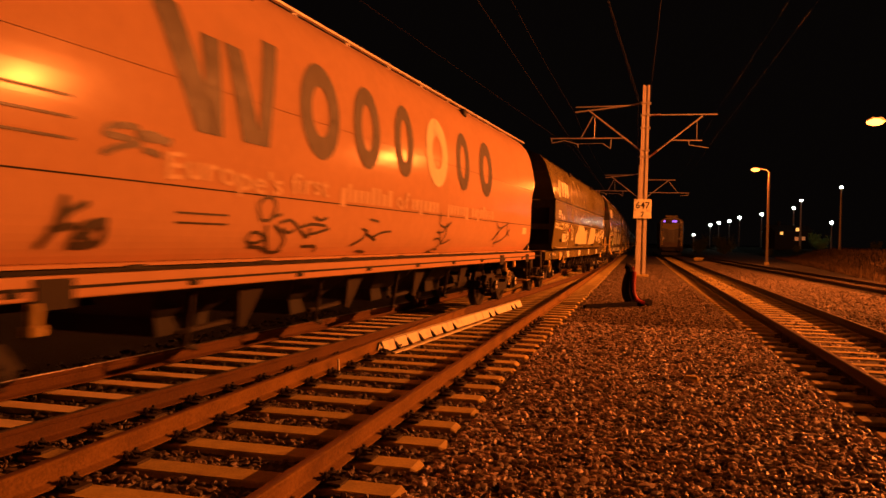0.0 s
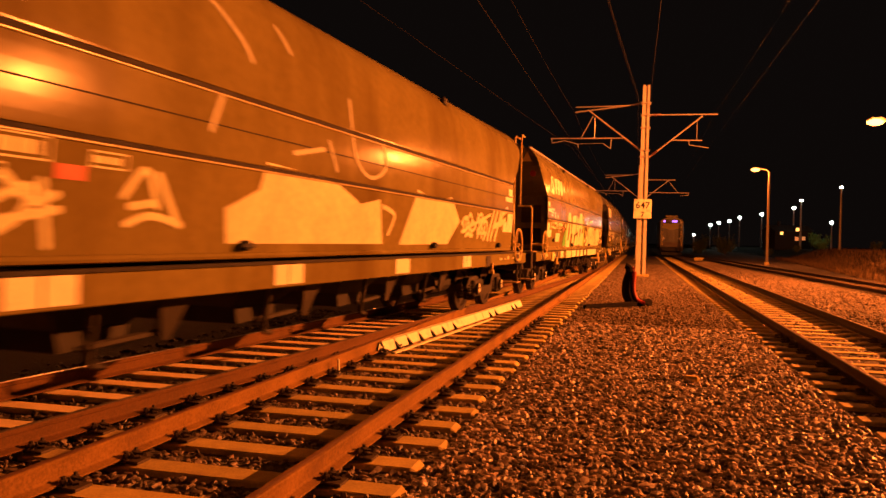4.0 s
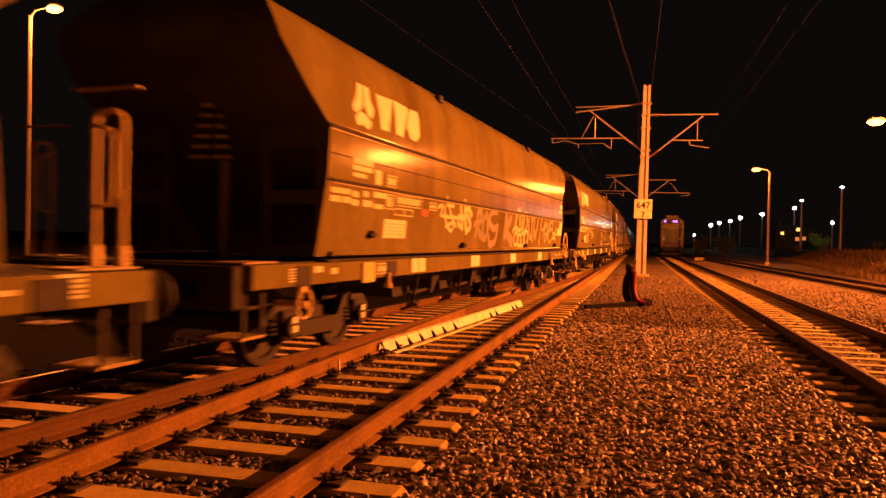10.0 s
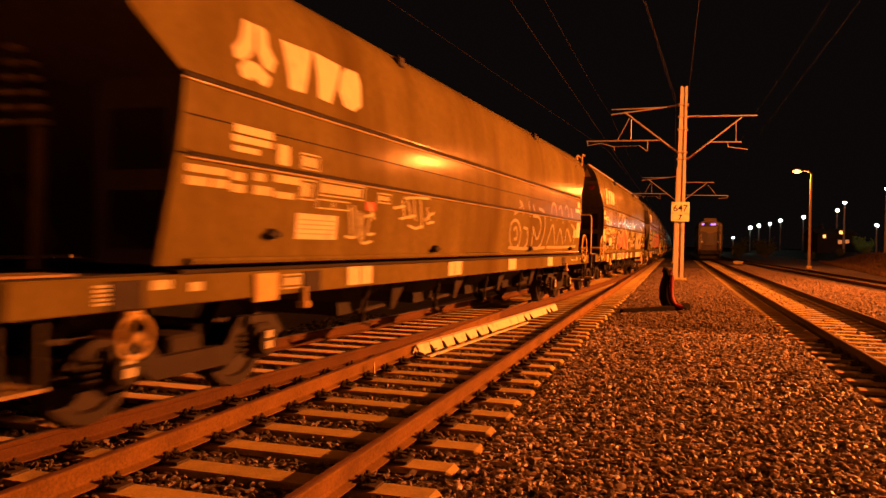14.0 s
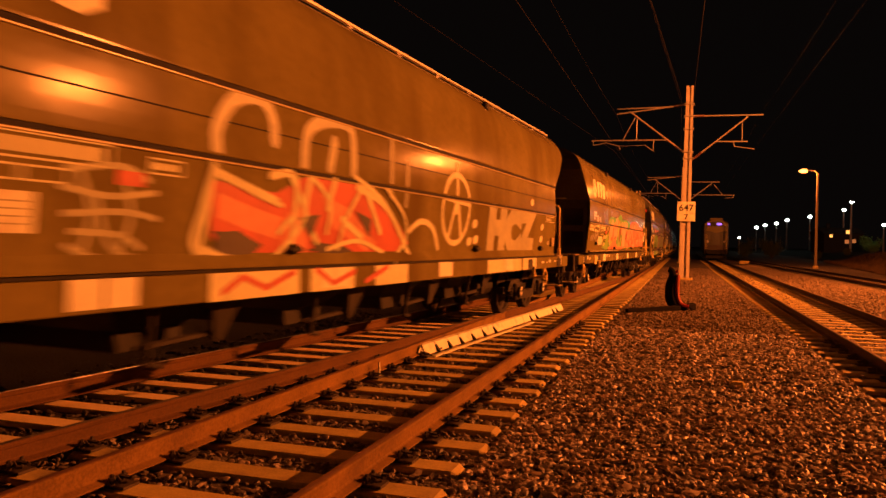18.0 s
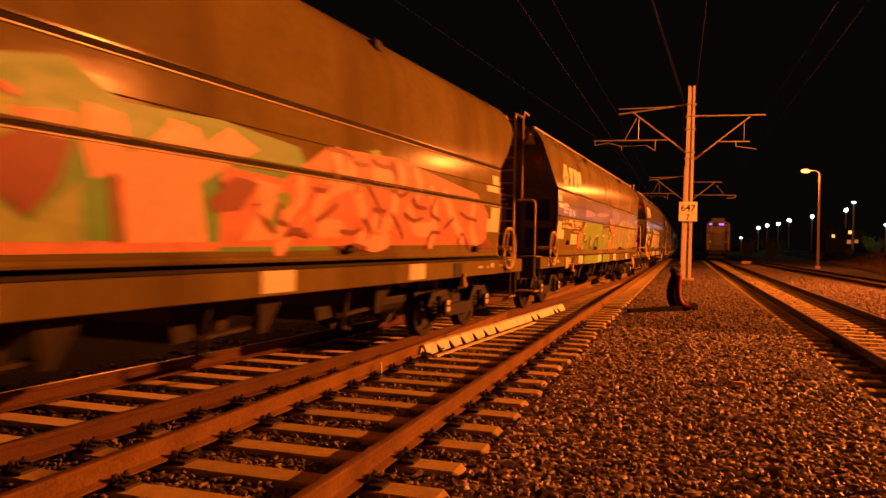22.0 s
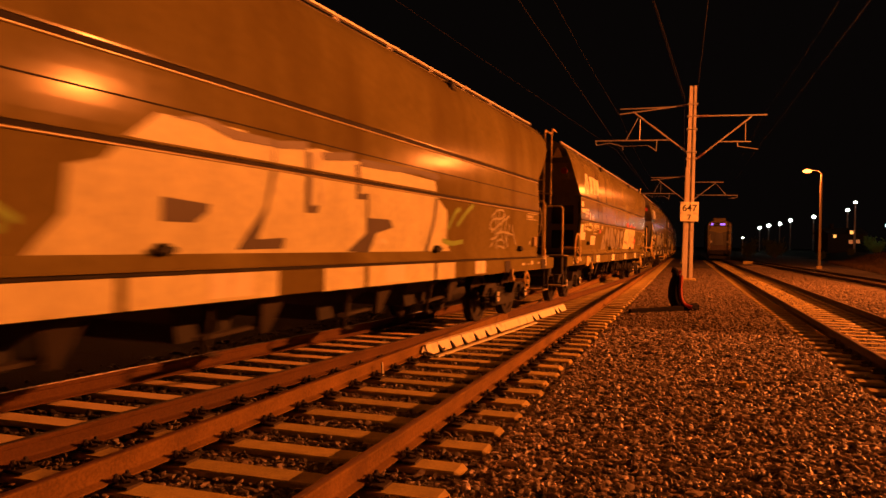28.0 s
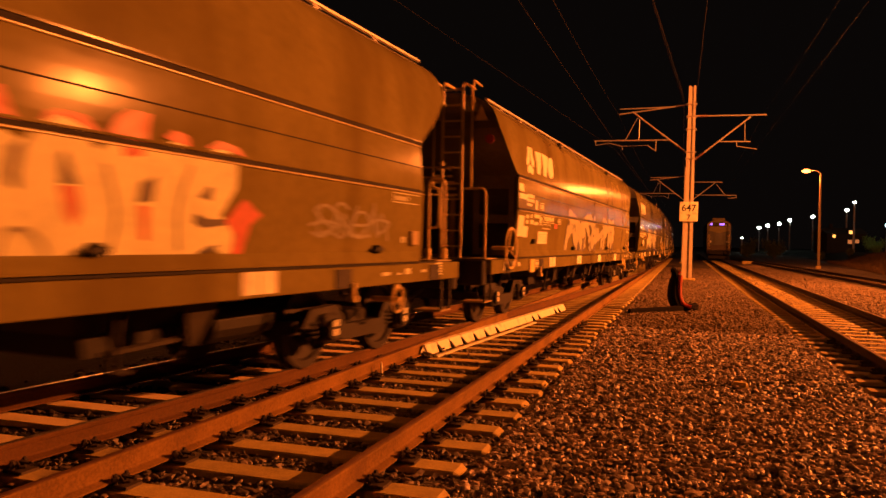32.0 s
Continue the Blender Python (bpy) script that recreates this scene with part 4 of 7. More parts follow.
    for i in range(len(vl) - 1):
        bm.faces.new((vl[i], vr[i], vr[i + 1], vl[i + 1]))


def curve_pts(ctrl, n=6):
    """Smooth line through control points."""
    out = []
    P = [Vector(p) for p in ctrl]
    for i in range(len(P) - 1):
        a, b, c, d = P[max(i - 1, 0)], P[i], P[i + 1], P[min(i + 2, len(P) - 1)]
        for k in range(n):
            t = k / n
            out.append(.5 * ((2 * b) + (c - a) * t + (2 * a - 5 * b + 4 * c - d) * t * t + (3 * b - a - 3 * c + d) * t ** 3))
    out.append(P[-1])
    return [(p.x, p.y) for p in out]


LOOPS = [[(.9, .85), (.5, 1), (.15, .8), (.5, .5), (.85, .25), (.5, 0), (.1, .12)], [(.1, .5), (.85, .55), (.7, .95), (.3, .95), (.1, .5), (.3, .05), (.95, .15)],
         [(.5, 1), (.1, .7), (.1, .3), (.5, 0), (.9, .3), (.9, .7), (.45, 1.0)], [(.05, 1), (.1, .2), (.5, 0), (.85, .25), (.9, 1)], [(.0, .1), (.3, 1), (.45, .1), (.7, .9), (1, .0)],
         [(.3, .5), (.6, .6), (.6, .3), (.3, .2), (.05, .5), (.3, .9), (.9, 1.0)], [(.0, .45), (.5, .6), (1.1, .5), (.4, .2), (.3, 1.05)]]


def tag_strokes(box4, n, seed):
    """A scrawled tag: n looping strokes inside (u0, u1, z0, z1)."""
    rnd = random.Random(seed)
    u0, u1, z0, z1 = box4
    lines = []
    for i in range(n):
        a, wd = u0 + (u1 - u0) * i / n, (u1 - u0) / n * rnd.uniform(1.0, 1.35)
        for k in range(2):
            h, lift, lean = rnd.uniform(.75, 1.05), rnd.uniform(0, .15), rnd.uniform(-.2, .4)
            lines.append(curve_pts([(a + wd * (x * .9 + lean * (z - .5)), z0 + (z1 - z0) * (lift + h * z * (1 - lift))) for x, z in LOOPS[rnd.randrange(len(LOOPS))]], 5))
    return lines


def strokes(w, lines, width, material, lift=.008, label="sprayed scrawl"):
    for k, ln in enumerate(lines):
        bm = bmesh.new()
        ribbon(bm, ln, width, lift + .0003 * k)
        part("graffiti", bm, material, w, label)


def letters(w, txt, box4, material, lift=.010, bold=.03, shear=0.0, halo=None, halo_w=.05, label="large sprayed letters"):
    """Fat sprayed letters stretched into (u0, u1, z0, z1), with an outline behind them."""
    u0, u1, z0, z1 = box4
    for b, m, lf in (((bold + halo_w, halo, lift - .003), (bold, material, lift)) if halo else ((bold, material, lift),)):
        me = text_mesh(txt, 1.0, b, shear=shear, space=1.06)
        xs, ys = [v.co.x for v in me.vertices], [v.co.y for v in me.vertices]
        grow = halo_w * (z1 - z0) if m is halo else 0
        for v in me.vertices:
            fx, fy = (v.co.x - min(xs)) / (max(xs) - min(xs)), (v.co.y - min(ys)) / (max(ys) - min(ys))
            v.co = (fx, fy, 0)
        for v in me.vertices:
            fx, fy = v.co.x, v.co.y
            v.co = (u0 - grow + (u1 - u0 + 2 * grow) * fx, z0 - grow + (z1 - z0 + 2 * grow) * fy + .03 * math.sin(9 * fx), 0)
        bm = bmesh.new()
        bm.from_mesh(me)
        for z in (1.40, 2.256, 2.86):
            bmesh.ops.bisect_plane(bm, geom=bm.verts[:] + bm.edges[:] + bm.faces[:], plane_co=(0, z, 0), plane_no=(0, 1, 0))
        for v in bm.verts:
            v.co = skin(v.co.x, v.co.y, lf)
        bm.faces.index_update()
        spread("graffiti", bm, m, w, label)


def wild_piece(w, box4, n, seed, fill, edge, width=.26, label="interlocking sprayed shapes"):
    """Interlocked fat shapes with a contrasting edge."""
    rnd = random.Random(seed)
    u0, u1, z0, z1 = box4
    step = (u1 - u0) / n

    def stroke(pts, wd, lift, m):
        bm = bmesh.new()
        ribbon(bm, pts, wd, lift)
        part("graffiti", bm, m, w, label)

    for i in range(n):
        c = u0 + step * (i + .5)
        for k in range(2):
            pts = curve_pts([(c + step * rnd.uniform(-.55, .55), z0 + (z1 - z0) * f) for f in (.08, rnd.uniform(.3, .5), rnd.uniform(.55, .7), .92)], 4)
            stroke(pts, width * 1.3, .008 + .0004 * (i + k), edge)
            stroke(pts, width, .0125 + .0004 * (i + k), fill)
        a = z0 + (z1 - z0) * rnd.uniform(.2, .8)
        pts = curve_pts([(c - step * .5, a), (c, a + rnd.uniform(-.2, .2)), (c + step * .45, z0 + (z1 - z0) * rnd.uniform(.2, .8))], 4)
        stroke(pts, width * 1.05, .0085, edge)
        stroke(pts, width * .75, .0128, fill)
        b = z0 + (z1 - z0) * rnd.uniform(.25, .75)
        stroke(curve_pts([(c - .12, b), (c + .05, b + .10), (c + .2, b - .05)], 3), .045, .019, edge)


PLATES_FRONT = [(.03, .37, 2.59, 2.73), (.03, .66, 2.45, 2.55), (.03, .44, 1.75, 2.14), (.44, .76, 1.74, 1.95)]
PLATES = [(.60, 1.15, 2.50, 2.57), (.57, 1.13, 2.42, 2.48), (.57, .94, 2.34, 2.39), (1.23, 1.42, 2.29, 2.48), (.88, 1.04, 2.12, 2.19), (.89, 1.17, 2.00, 2.08), (.57, .74, 2.10, 2.17),
          (.57, .76, 2.00, 2.07), (1.18, 1.62, 2.13, 2.20), (1.21, 1.53, 1.99, 2.05), (1.61, 2.40, 1.62, 1.87)]
FRAMES = [(1.62, 1.96, 2.29, 2.45), (1.63, 1.91, 2.0, 2.2), (1.99, 2.97, 2.06, 2.22), (3.31, 3.66, 2.06, 2.18), (1.95, 2.28, 1.93, 2.03), (2.30, 2.63, 1.93, 2.03), (1.39, 1.71, 1.15, 1.29)]
SILL = [(2.64, 2.92, 1.13, 1.33), (2.95, 3.23, 1.13, 1.33), (5.71, 5.98, 1.13, 1.33), (6.0, 6.28, 1.13, 1.33), (8.84, 9.36, 1.13, 1.33), (11.94, 12.18, 1.13, 1.33), (12.2, 12.44, 1.13, 1.33)]
REAR = [(15.13, 15.45, 2.58, 2.73), (14.84, 15.45, 2.45, 2.55), (15.06, 15.53, 1.80, 2.20), (14.74, 15.04, 1.80, 2.01)]


def side_markings(w, i, e):
    """Plates, data panels as bars, and the operator's mark as plain shapes."""
    for r in (PLATES_FRONT if e < 0 else [(.02, .30, 2.02, 2.09), (.02, .52, 2.12, 2.18), (.34, .54, 2.02, 2.09)]) + PLATES + (REAR if e > 0 else []):
        part("data_panel", quad_bm([r]), WHITE if r in PLATES_FRONT or r in REAR or r[1] - r[0] > .7 else PALE_SPRAY, w, "pale painted data panel")
    for u0, u1, z0, z1 in FRAMES:
        t = .014
        bm = quad_bm([(u0, u1, z0, z0 + t), (u0, u1, z1 - t, z1), (u0, u0 + t, z0 + t, z1 - t), (u1 - t, u1, z0 + t, z1 - t)])
        part("data_frame", bm, PALE_SPRAY, w, "thin white frame of a data grid")
        m = int((u1 - u0) / .075)
        if z1 - z0 > .1:
            for k in range(0, m, 2):
                part("data_bar", quad_bm([(u0 + .03 + .07 * k, u0 + (.14 if k + 1 < m else .07) + .07 * k, z0 + .035, z1 - .035)]), PALE_SPRAY, w)
    for k in range(4):
        part("data_bar", quad_bm([(1.66, 2.35, 1.67 + .045 * k, 1.68 + .045 * k)], .010), DULL_SPRAY, w)
    part("red_panel", quad_bm([(3.02, 3.27, 1.96, 2.06)], .010), RED_SPRAY, w, "small red panel")
    for r in SILL:
        part("sill_panel", quad_bm([r], .010), WHITE, w, "pale panel on the sill")
    for r in ((14.55, 14.76, 1.21, 1.25), (14.96, 15.06, 1.21, 1.235), (15.18, 15.33, 1.21, 1.28), (15.67, 15.83, 1.22, 1.255), (.1, .25, 1.2, 1.27), (-.3, -.11, 1.23, 1.30)):
        part("sill_stencil", quad_bm([r], .0065), PALE_SPRAY, w)
    for k in range(5):
        part("sill_stencil", quad_bm([(16.15, 16.37, 1.17 + .036 * k, 1.192 + .036 * k)], .0065), PALE_SPRAY, w)
        part("sill_stencil", quad_bm([(-.82, -.60, 1.15 + .03 * k, 1.168 + .03 * k)], .0065), PALE_SPRAY, w)
    if e < 0:
        part("data_frame", quad_bm([(14.76, 15.5, 2.08, 2.09), (14.76, 15.5, 2.19, 2.20), (14.76, 14.772, 2.09, 2.19), (15.2, 15.21, 2.09, 2.19)]), PALE_SPRAY, w, "thin white frame of a data grid")
        part("data_bar", quad_bm([(14.8, 15.15, 2.11, 2.16)]), DULL_SPRAY, w)
        for k in range(3):
            part("data_bar", quad_bm([(15.09 + .045 * k, 15.115 + .045 * k, 1.60, 1.67)]), PALE_SPRAY, w)
        part("junction_box", boxm(1.43, 1.50, 15.32 - H0, 15.52 - H0, 1.57, 1.75, bevel=.01), RAILING, w, "small brown box on the side sheet")
    part("sill_plate", boxm(1.47, 1.50, .93 - H0, 1.28 - H0, 1.06, 1.31, bevel=.005), YELLOW, w, "pale square plate")
    # operator's mark: a three-lobed emblem and three plain blocks
    for p in ([(0.79, 3.49), (0.95, 3.49), (0.9, 3.25), (0.83, 3.17), (0.73, 3.13), (0.63, 3.12), (0.61, 3.2), (0.72, 3.3)], [(0.97, 3.49), (1.09, 3.5), (1.13, 3.46), (1.13, 3.35), (1.24, 3.23), (1.16, 3.11), (1.03, 3.14), (0.96, 3.24)], [(0.67, 3.06), (0.76, 3.13), (0.88, 3.15), (0.99, 3.13), (1.14, 3.06), (1.1, 2.99), (1.05, 2.96), (0.96, 2.97), (0.9, 3.01), (0.8, 2.97), (0.71, 2.98)]):
        part("emblem", poly_bm([p]), WHITE, w, "white emblem of plain lobes")
    for p in ([(1.35, 3.46), (1.89, 3.48), (1.8, 3.24), (1.71, 3.03), (1.45, 3.02), (1.41, 3.26)], [(1.93, 3.49), (2.48, 3.47), (2.41, 3.32), (2.22, 3.02), (1.97, 3.03), (1.97, 3.28)], [(2.47, 3.39), (2.61, 3.47), (2.88, 3.48), (2.92, 3.36), (2.9, 3.11), (2.71, 3.02), (2.5, 3.04), (2.39, 3.19)]):
        part("emblem_block", poly_bm([p]), WHITE, w, "plain white block of the mark")


for i, w in enumerate(TRAIN):
    if i:
        side_markings(w, i, WAGON_ENDS[i])

# first wagon: dark plain blocks for the mark, pale bars for the line below it, dark scrawls
W = TRAIN[0]
SIDE["barrel"] = True
for p in ([(2.78, 3.48), (3.12, 3.46), (3.62, 2.46), (3.30, 2.46)], [(3.40, 3.30), (3.66, 3.30), (3.66, 2.46), (3.46, 2.46)], [(3.74, 3.30), (3.98, 3.30), (4.28, 2.46), (3.96, 2.46)], [(4.36, 3.48), (4.62, 3.48), (4.40, 2.46), (4.22, 2.46)]):
    part("mark_block", poly_bm([p]), BLACK, W, "slanted dark block of the large mark")
for u0, u1, m in ((4.95, 6.0, BLACK), (6.25, 7.15, BLACK), (7.55, 8.35, BLACK), (8.75, 9.95, WHITE), (10.3, 11.15, BLACK), (11.7, 12.75, BLACK)):
    c, h = (u0 + u1) / 2, (u1 - u0) / 2
    bm = bmesh.new()
    ribbon(bm, [(c + .62 * h * math.cos(radians(a)), 2.98 + .40 * math.sin(radians(a))) for a in range(-20, 341, 15)], .36 * h + .06, .008)
    part("mark_block", bm, m, W, "rounded plain block of the large mark")
rnd = random.Random(5)
letters(W, "Europe's first", (2.94, 5.65, 1.97, 2.26), PALE_MARK, bold=.015, label="faded pale slogan lettering")
letters(W, "of", (7.63, 8.12, 2.02, 2.24), PALE_MARK, bold=.015, label="faded pale slogan lettering")
for u0, u1 in ((5.95, 7.51), (8.22, 9.5), (9.87, 11.13), (11.24, 12.87)):
    u = u0
    while u < u1 - .1:
        ln, tall, deep = rnd.uniform(.09, .17), rnd.choice((0, 0, 0, .06)), rnd.choice((0, 0, 0, 0, .06))
        part("slogan_bar", quad_bm([(u, min(u + ln, u1), 2.035 - deep, 2.19 + tall)]), PALE_MARK, W, "pale bar of a line of small lettering")
        u += ln + .045
strokes(W, [curve_pts([(2.29, 2.31), (2.37, 2.37), (2.6, 2.39), (2.65, 2.32), (2.97, 2.34)], 5),
            curve_pts([(2.32, 2.3), (2.45, 2.3), (2.57, 2.29)], 5),
            curve_pts([(2.28, 2.17), (2.43, 2.23), (2.63, 2.27)], 5),
            curve_pts([(2.69, 2.23), (2.77, 2.23), (2.85, 2.21)], 5),
            curve_pts([(2.65, 2.35), (2.81, 2.36), (2.94, 2.31)], 5)], .05, DARK_SPRAY, label="blurred dark sprayed scrawl")
strokes(W, [curve_pts([(1.84, 1.52), (1.94, 1.65), (2.02, 1.75), (2.16, 1.81)], 5),
            curve_pts([(1.89, 1.63), (1.98, 1.64), (2.08, 1.66)], 5),
            curve_pts([(1.97, 1.84), (1.96, 1.75), (1.94, 1.65)], 5),
            curve_pts([(2.09, 1.54), (2.17, 1.66), (2.35, 1.7)], 5),
            curve_pts([(2.09, 1.52), (2.34, 1.54), (2.35, 1.68)], 5),
            curve_pts([(2.13, 1.6), (2.21, 1.58), (2.26, 1.55)], 5),
            curve_pts([(2.19, 1.52), (2.23, 1.62), (2.29, 1.66)], 5)], .055, DARK_SPRAY, .010, label="blurred dark sprayed scrawl")
strokes(W, [curve_pts([(4.33, 1.77), (4.27, 1.91), (4.44, 1.99), (4.58, 1.91), (4.48, 1.77), (4.33, 1.77)], 5),
            curve_pts([(4.17, 1.57), (4.21, 1.64), (4.35, 1.64), (4.46, 1.58), (4.27, 1.54), (4.17, 1.57)], 5),
            curve_pts([(4.48, 1.77), (4.58, 1.81), (4.68, 1.83)], 5),
            curve_pts([(4.69, 1.75), (4.87, 1.78), (5.03, 1.73)], 5),
            curve_pts([(4.75, 1.69), (4.87, 1.65), (4.98, 1.68)], 5),
            curve_pts([(5.04, 1.7), (5.33, 1.75), (5.65, 1.74)], 5),
            curve_pts([(5.38, 1.83), (5.51, 1.8), (5.66, 1.83)], 5),
            curve_pts([(5.29, 1.64), (5.47, 1.66), (5.73, 1.71)], 5),
            curve_pts([(4.47, 1.49), (4.69, 1.45), (4.85, 1.46)], 5),
            [(4.23, 1.51), (4.47, 1.5)],
            curve_pts([(5.25, 1.51), (5.53, 1.51), (5.58, 1.46)], 5),
            curve_pts([(4.44, 1.71), (4.52, 1.55), (4.63, 1.45)], 5),
            curve_pts([(4.59, 1.72), (4.83, 1.58), (4.79, 1.46)], 5),
            curve_pts([(5.1, 1.68), (5.29, 1.61), (5.31, 1.7)], 5)], .034, DARK_SPRAY, .008, label="thin dark sprayed scrawl")
strokes(W, [[(6.85, 1.85), (7.09, 1.83)],
            [(6.63, 1.73), (6.8, 1.7)],
            curve_pts([(6.43, 1.52), (6.66, 1.59), (6.8, 1.7)], 5),
            [(6.69, 1.45), (6.95, 1.43)],
            [(6.81, 1.66), (7.09, 1.59)],
            curve_pts([(6.99, 1.63), (7.25, 1.69), (7.54, 1.71)], 5)], .03, DARK_SPRAY, .013, label="thin dark sprayed scrawl")
strokes(W, [curve_pts([(9.54, 2.03), (9.54, 1.86), (9.88, 1.82), (10.09, 1.9)], 5),
            curve_pts([(9.45, 1.73), (9.74, 1.74), (9.93, 1.88)], 5),
            curve_pts([(9.37, 1.6), (9.48, 1.63), (9.64, 1.62)], 5),
            curve_pts([(9.85, 1.83), (9.9, 1.72), (9.68, 1.49)], 5),
            curve_pts([(9.54, 1.76), (9.77, 1.55), (10.14, 1.61)], 5),
            curve_pts([(9.29, 1.39), (9.59, 1.46), (9.74, 1.44)], 5),
            curve_pts([(13.08, 2.01), (13.28, 1.88), (13.84, 1.94), (14.06, 2.0)], 5),
            curve_pts([(12.93, 1.63), (13.4, 1.84), (13.84, 1.94)], 5),
            curve_pts([(13.99, 1.99), (13.99, 1.81), (14.22, 1.72)], 5),
            curve_pts([(13.05, 1.56), (13.68, 1.64), (14.23, 1.86)], 5),
            [(13.26, 1.8), (13.21, 1.48)]], .03, DARK_SPRAY, .010, label="thin dark sprayed scrawl")
for u, z in ((1.3, 2.5), (1.3, 2.36), (1.3, 2.22), (3.1, 1.78), (3.1, 1.70)):
    part("data_bar", quad_bm([(u, u + .7, z, z + .018)]), DARK_SPRAY, W)
part("data_panel", quad_bm([(15.5, 15.9, 1.78, 1.93)]), WHITE, W, "small white data panel")
SIDE["barrel"] = False

W = TRAIN[1]
for p in ([(4.93, 1.54), (4.88, 1.85), (5.4, 2.05), (5.5, 2.32), (6.9, 2.26), (7.65, 2.03), (8.23, 2.12), (8.42, 1.54)],
          [(9, 1.53), (9.57, 2.34), (10.34, 2.21), (11.16, 2.32), (11.7, 1.93), (11.13, 1.54)]):
    spread("graffiti", poly_bm([p], 0.008), PALE_SPRAY, W, "pale sprayed cloud shape")
strokes(W, [curve_pts([(2.49, 1.77), (2.84, 1.9), (2.78, 1.72), (2.6, 1.61)]),
            curve_pts([(2.62, 1.97), (2.85, 1.81), (3.04, 1.86)]),
            [(2.92, 1.94), (2.99, 1.52)],
            [(2.47, 1.65), (3.06, 1.76)],
            curve_pts([(3.64, 1.88), (3.86, 2.09), (4.01, 1.82)]),
            curve_pts([(3.68, 1.68), (3.94, 1.75), (4.29, 1.69)]),
            [(4, 2.07), (4.27, 1.68)],
            [(3.71, 1.81), (3.97, 1.85)],
            [(12.11, 2.03), (12.54, 1.68)],
            [(12.19, 1.84), (13.65, 2.12)],
            [(12.77, 2.1), (13.4, 1.67)],
            curve_pts([(8.33, 2.03), (8.74, 1.93), (8.57, 1.67)])], 0.06, PALE_SPRAY, 0.009, "pale sprayed scrawl")
strokes(W, [curve_pts([(4.44, 3.73), (4.81, 3.6), (5.16, 3.39), (5.3, 3.23)]),
            [(5.8, 3.69), (6.03, 3.48)],
            [(4.8, 2.82), (4.63, 2.5)],
            curve_pts([(7.34, 3.24), (7.47, 2.58), (7.91, 2.37), (8.38, 2.54), (8.28, 2.86)]),
            [(6, 2.46), (6.67, 2.58)],
            [(6.78, 2.68), (6.96, 2.37)]], 0.05, DULL_SPRAY, 0.008, "faint sprayed line")
strokes(W, [curve_pts([(11.81, 1.89), (11.95, 2), (12.16, 1.99), (12.16, 1.81), (11.86, 1.76)]),
            [(11.89, 1.95), (11.98, 1.77)],
            [(12.04, 1.98), (12.11, 1.8)],
            curve_pts([(12.21, 2.04), (12.3, 2.08), (12.42, 1.99), (12.29, 1.78)]),
            curve_pts([(12.1, 1.69), (12.27, 1.73), (12.46, 1.68)]),
            curve_pts([(12.42, 1.97), (12.71, 1.87), (12.45, 1.77)]),
            curve_pts([(12.75, 2), (13.01, 2.11), (13.13, 1.93), (12.81, 1.8)]),
            [(12.88, 1.95), (13.18, 1.66)],
            curve_pts([(13.03, 1.96), (13.4, 1.98), (13.5, 1.79), (13.28, 1.62)]),
            [(13.26, 1.97), (13.38, 1.65)],
            [(12.82, 1.75), (13.44, 1.75)],
            [(12.86, 1.66), (12.95, 1.88)]], 0.07, PALE_SPRAY, 0.0085, "pale sprayed scrawl")
strokes(W, [[(13.6, 1.64), (13.9, 2.2)],
            [(13.82, 1.64), (14.18, 2.21)],
            [(14.15, 1.64), (14.49, 2.22)],
            [(13.94, 1.9), (14.36, 1.94)],
            [(14.45, 1.95), (14.64, 2.18), (14.97, 2.29)],
            [(14.49, 1.95), (14.86, 2.05)]], 0.12, PALE_SPRAY, 0.0085, "wide pale sprayed slash")

W = TRAIN[2]
spread("graffiti", poly_bm([[(3.1, 1.40), (3.25, 1.75), (3.6, 2.0), (3.9, 2.0), (3.8, 1.5), (3.6, 1.40)]]), GREEN_SPRAY, W, "faint green sprayed patch")
strokes(W, [[(4.03, 1.5), (4.02, 2.1), (4.2, 2.42), (4.55, 2.42), (4.7, 2.1), (4.66, 1.6), (4.4, 1.48), (4.05, 1.5)]], .34, PALE_SPRAY, .008, "fat pale sprayed letter")
for p in ([(5.10, 2.48), (5.76, 2.54), (6.09, 2.54), (6.05, 1.90), (5.73, 1.90), (5.80, 1.44), (5.22, 1.44), (5.31, 1.91), (5.02, 1.91)],
          [(6.43 + .28 * math.cos(k * .628), 2.23 + .31 * math.sin(k * .628)) for k in range(10)], [(6.12, 1.83), (6.31, 1.87), (6.63, 1.74), (6.55, 1.44), (5.91, 1.44)],
          [(6.81, 2.45), (7.12, 2.66), (7.81, 2.68), (7.98, 2.24), (7.83, 1.91), (8.25, 2.00), (8.41, 1.43), (7.48, 1.45), (7.40, 1.57), (7.02, 1.51), (6.60, 1.44), (6.68, 1.82)]):
    spread("graffiti", poly_bm([p], .010), PALE_SPRAY, W, "fat pale sprayed letter")
    strokes(W, [p + p[:1]], .05, DARK_SPRAY, .007, "dark edge of a sprayed letter")
spread("graffiti", poly_bm([[(7.11, 2.17), (7.59, 2.06), (7.07, 1.62)]], .013), DARK_SPRAY, W, "sprayed patch")
spread("graffiti", poly_bm([[(8.35, 1.42), (8.2, 2.0), (8.1, 2.6), (8.35, 2.6), (8.55, 2.0), (8.9, 1.42)]], .007), OLIVE_SPRAY, W, "olive sprayed shadow")
spread("graffiti", quad_bm([(3.9, 5.1, 1.10, 1.33), (5.25, 6.0, 1.10, 1.33), (6.6, 7.3, 1.10, 1.33), (7.6, 8.4, 1.10, 1.33), (9.9, 13.2, 1.10, 1.33)], .008), PALE_SPRAY, W, "pale sprayed patch on the sill")
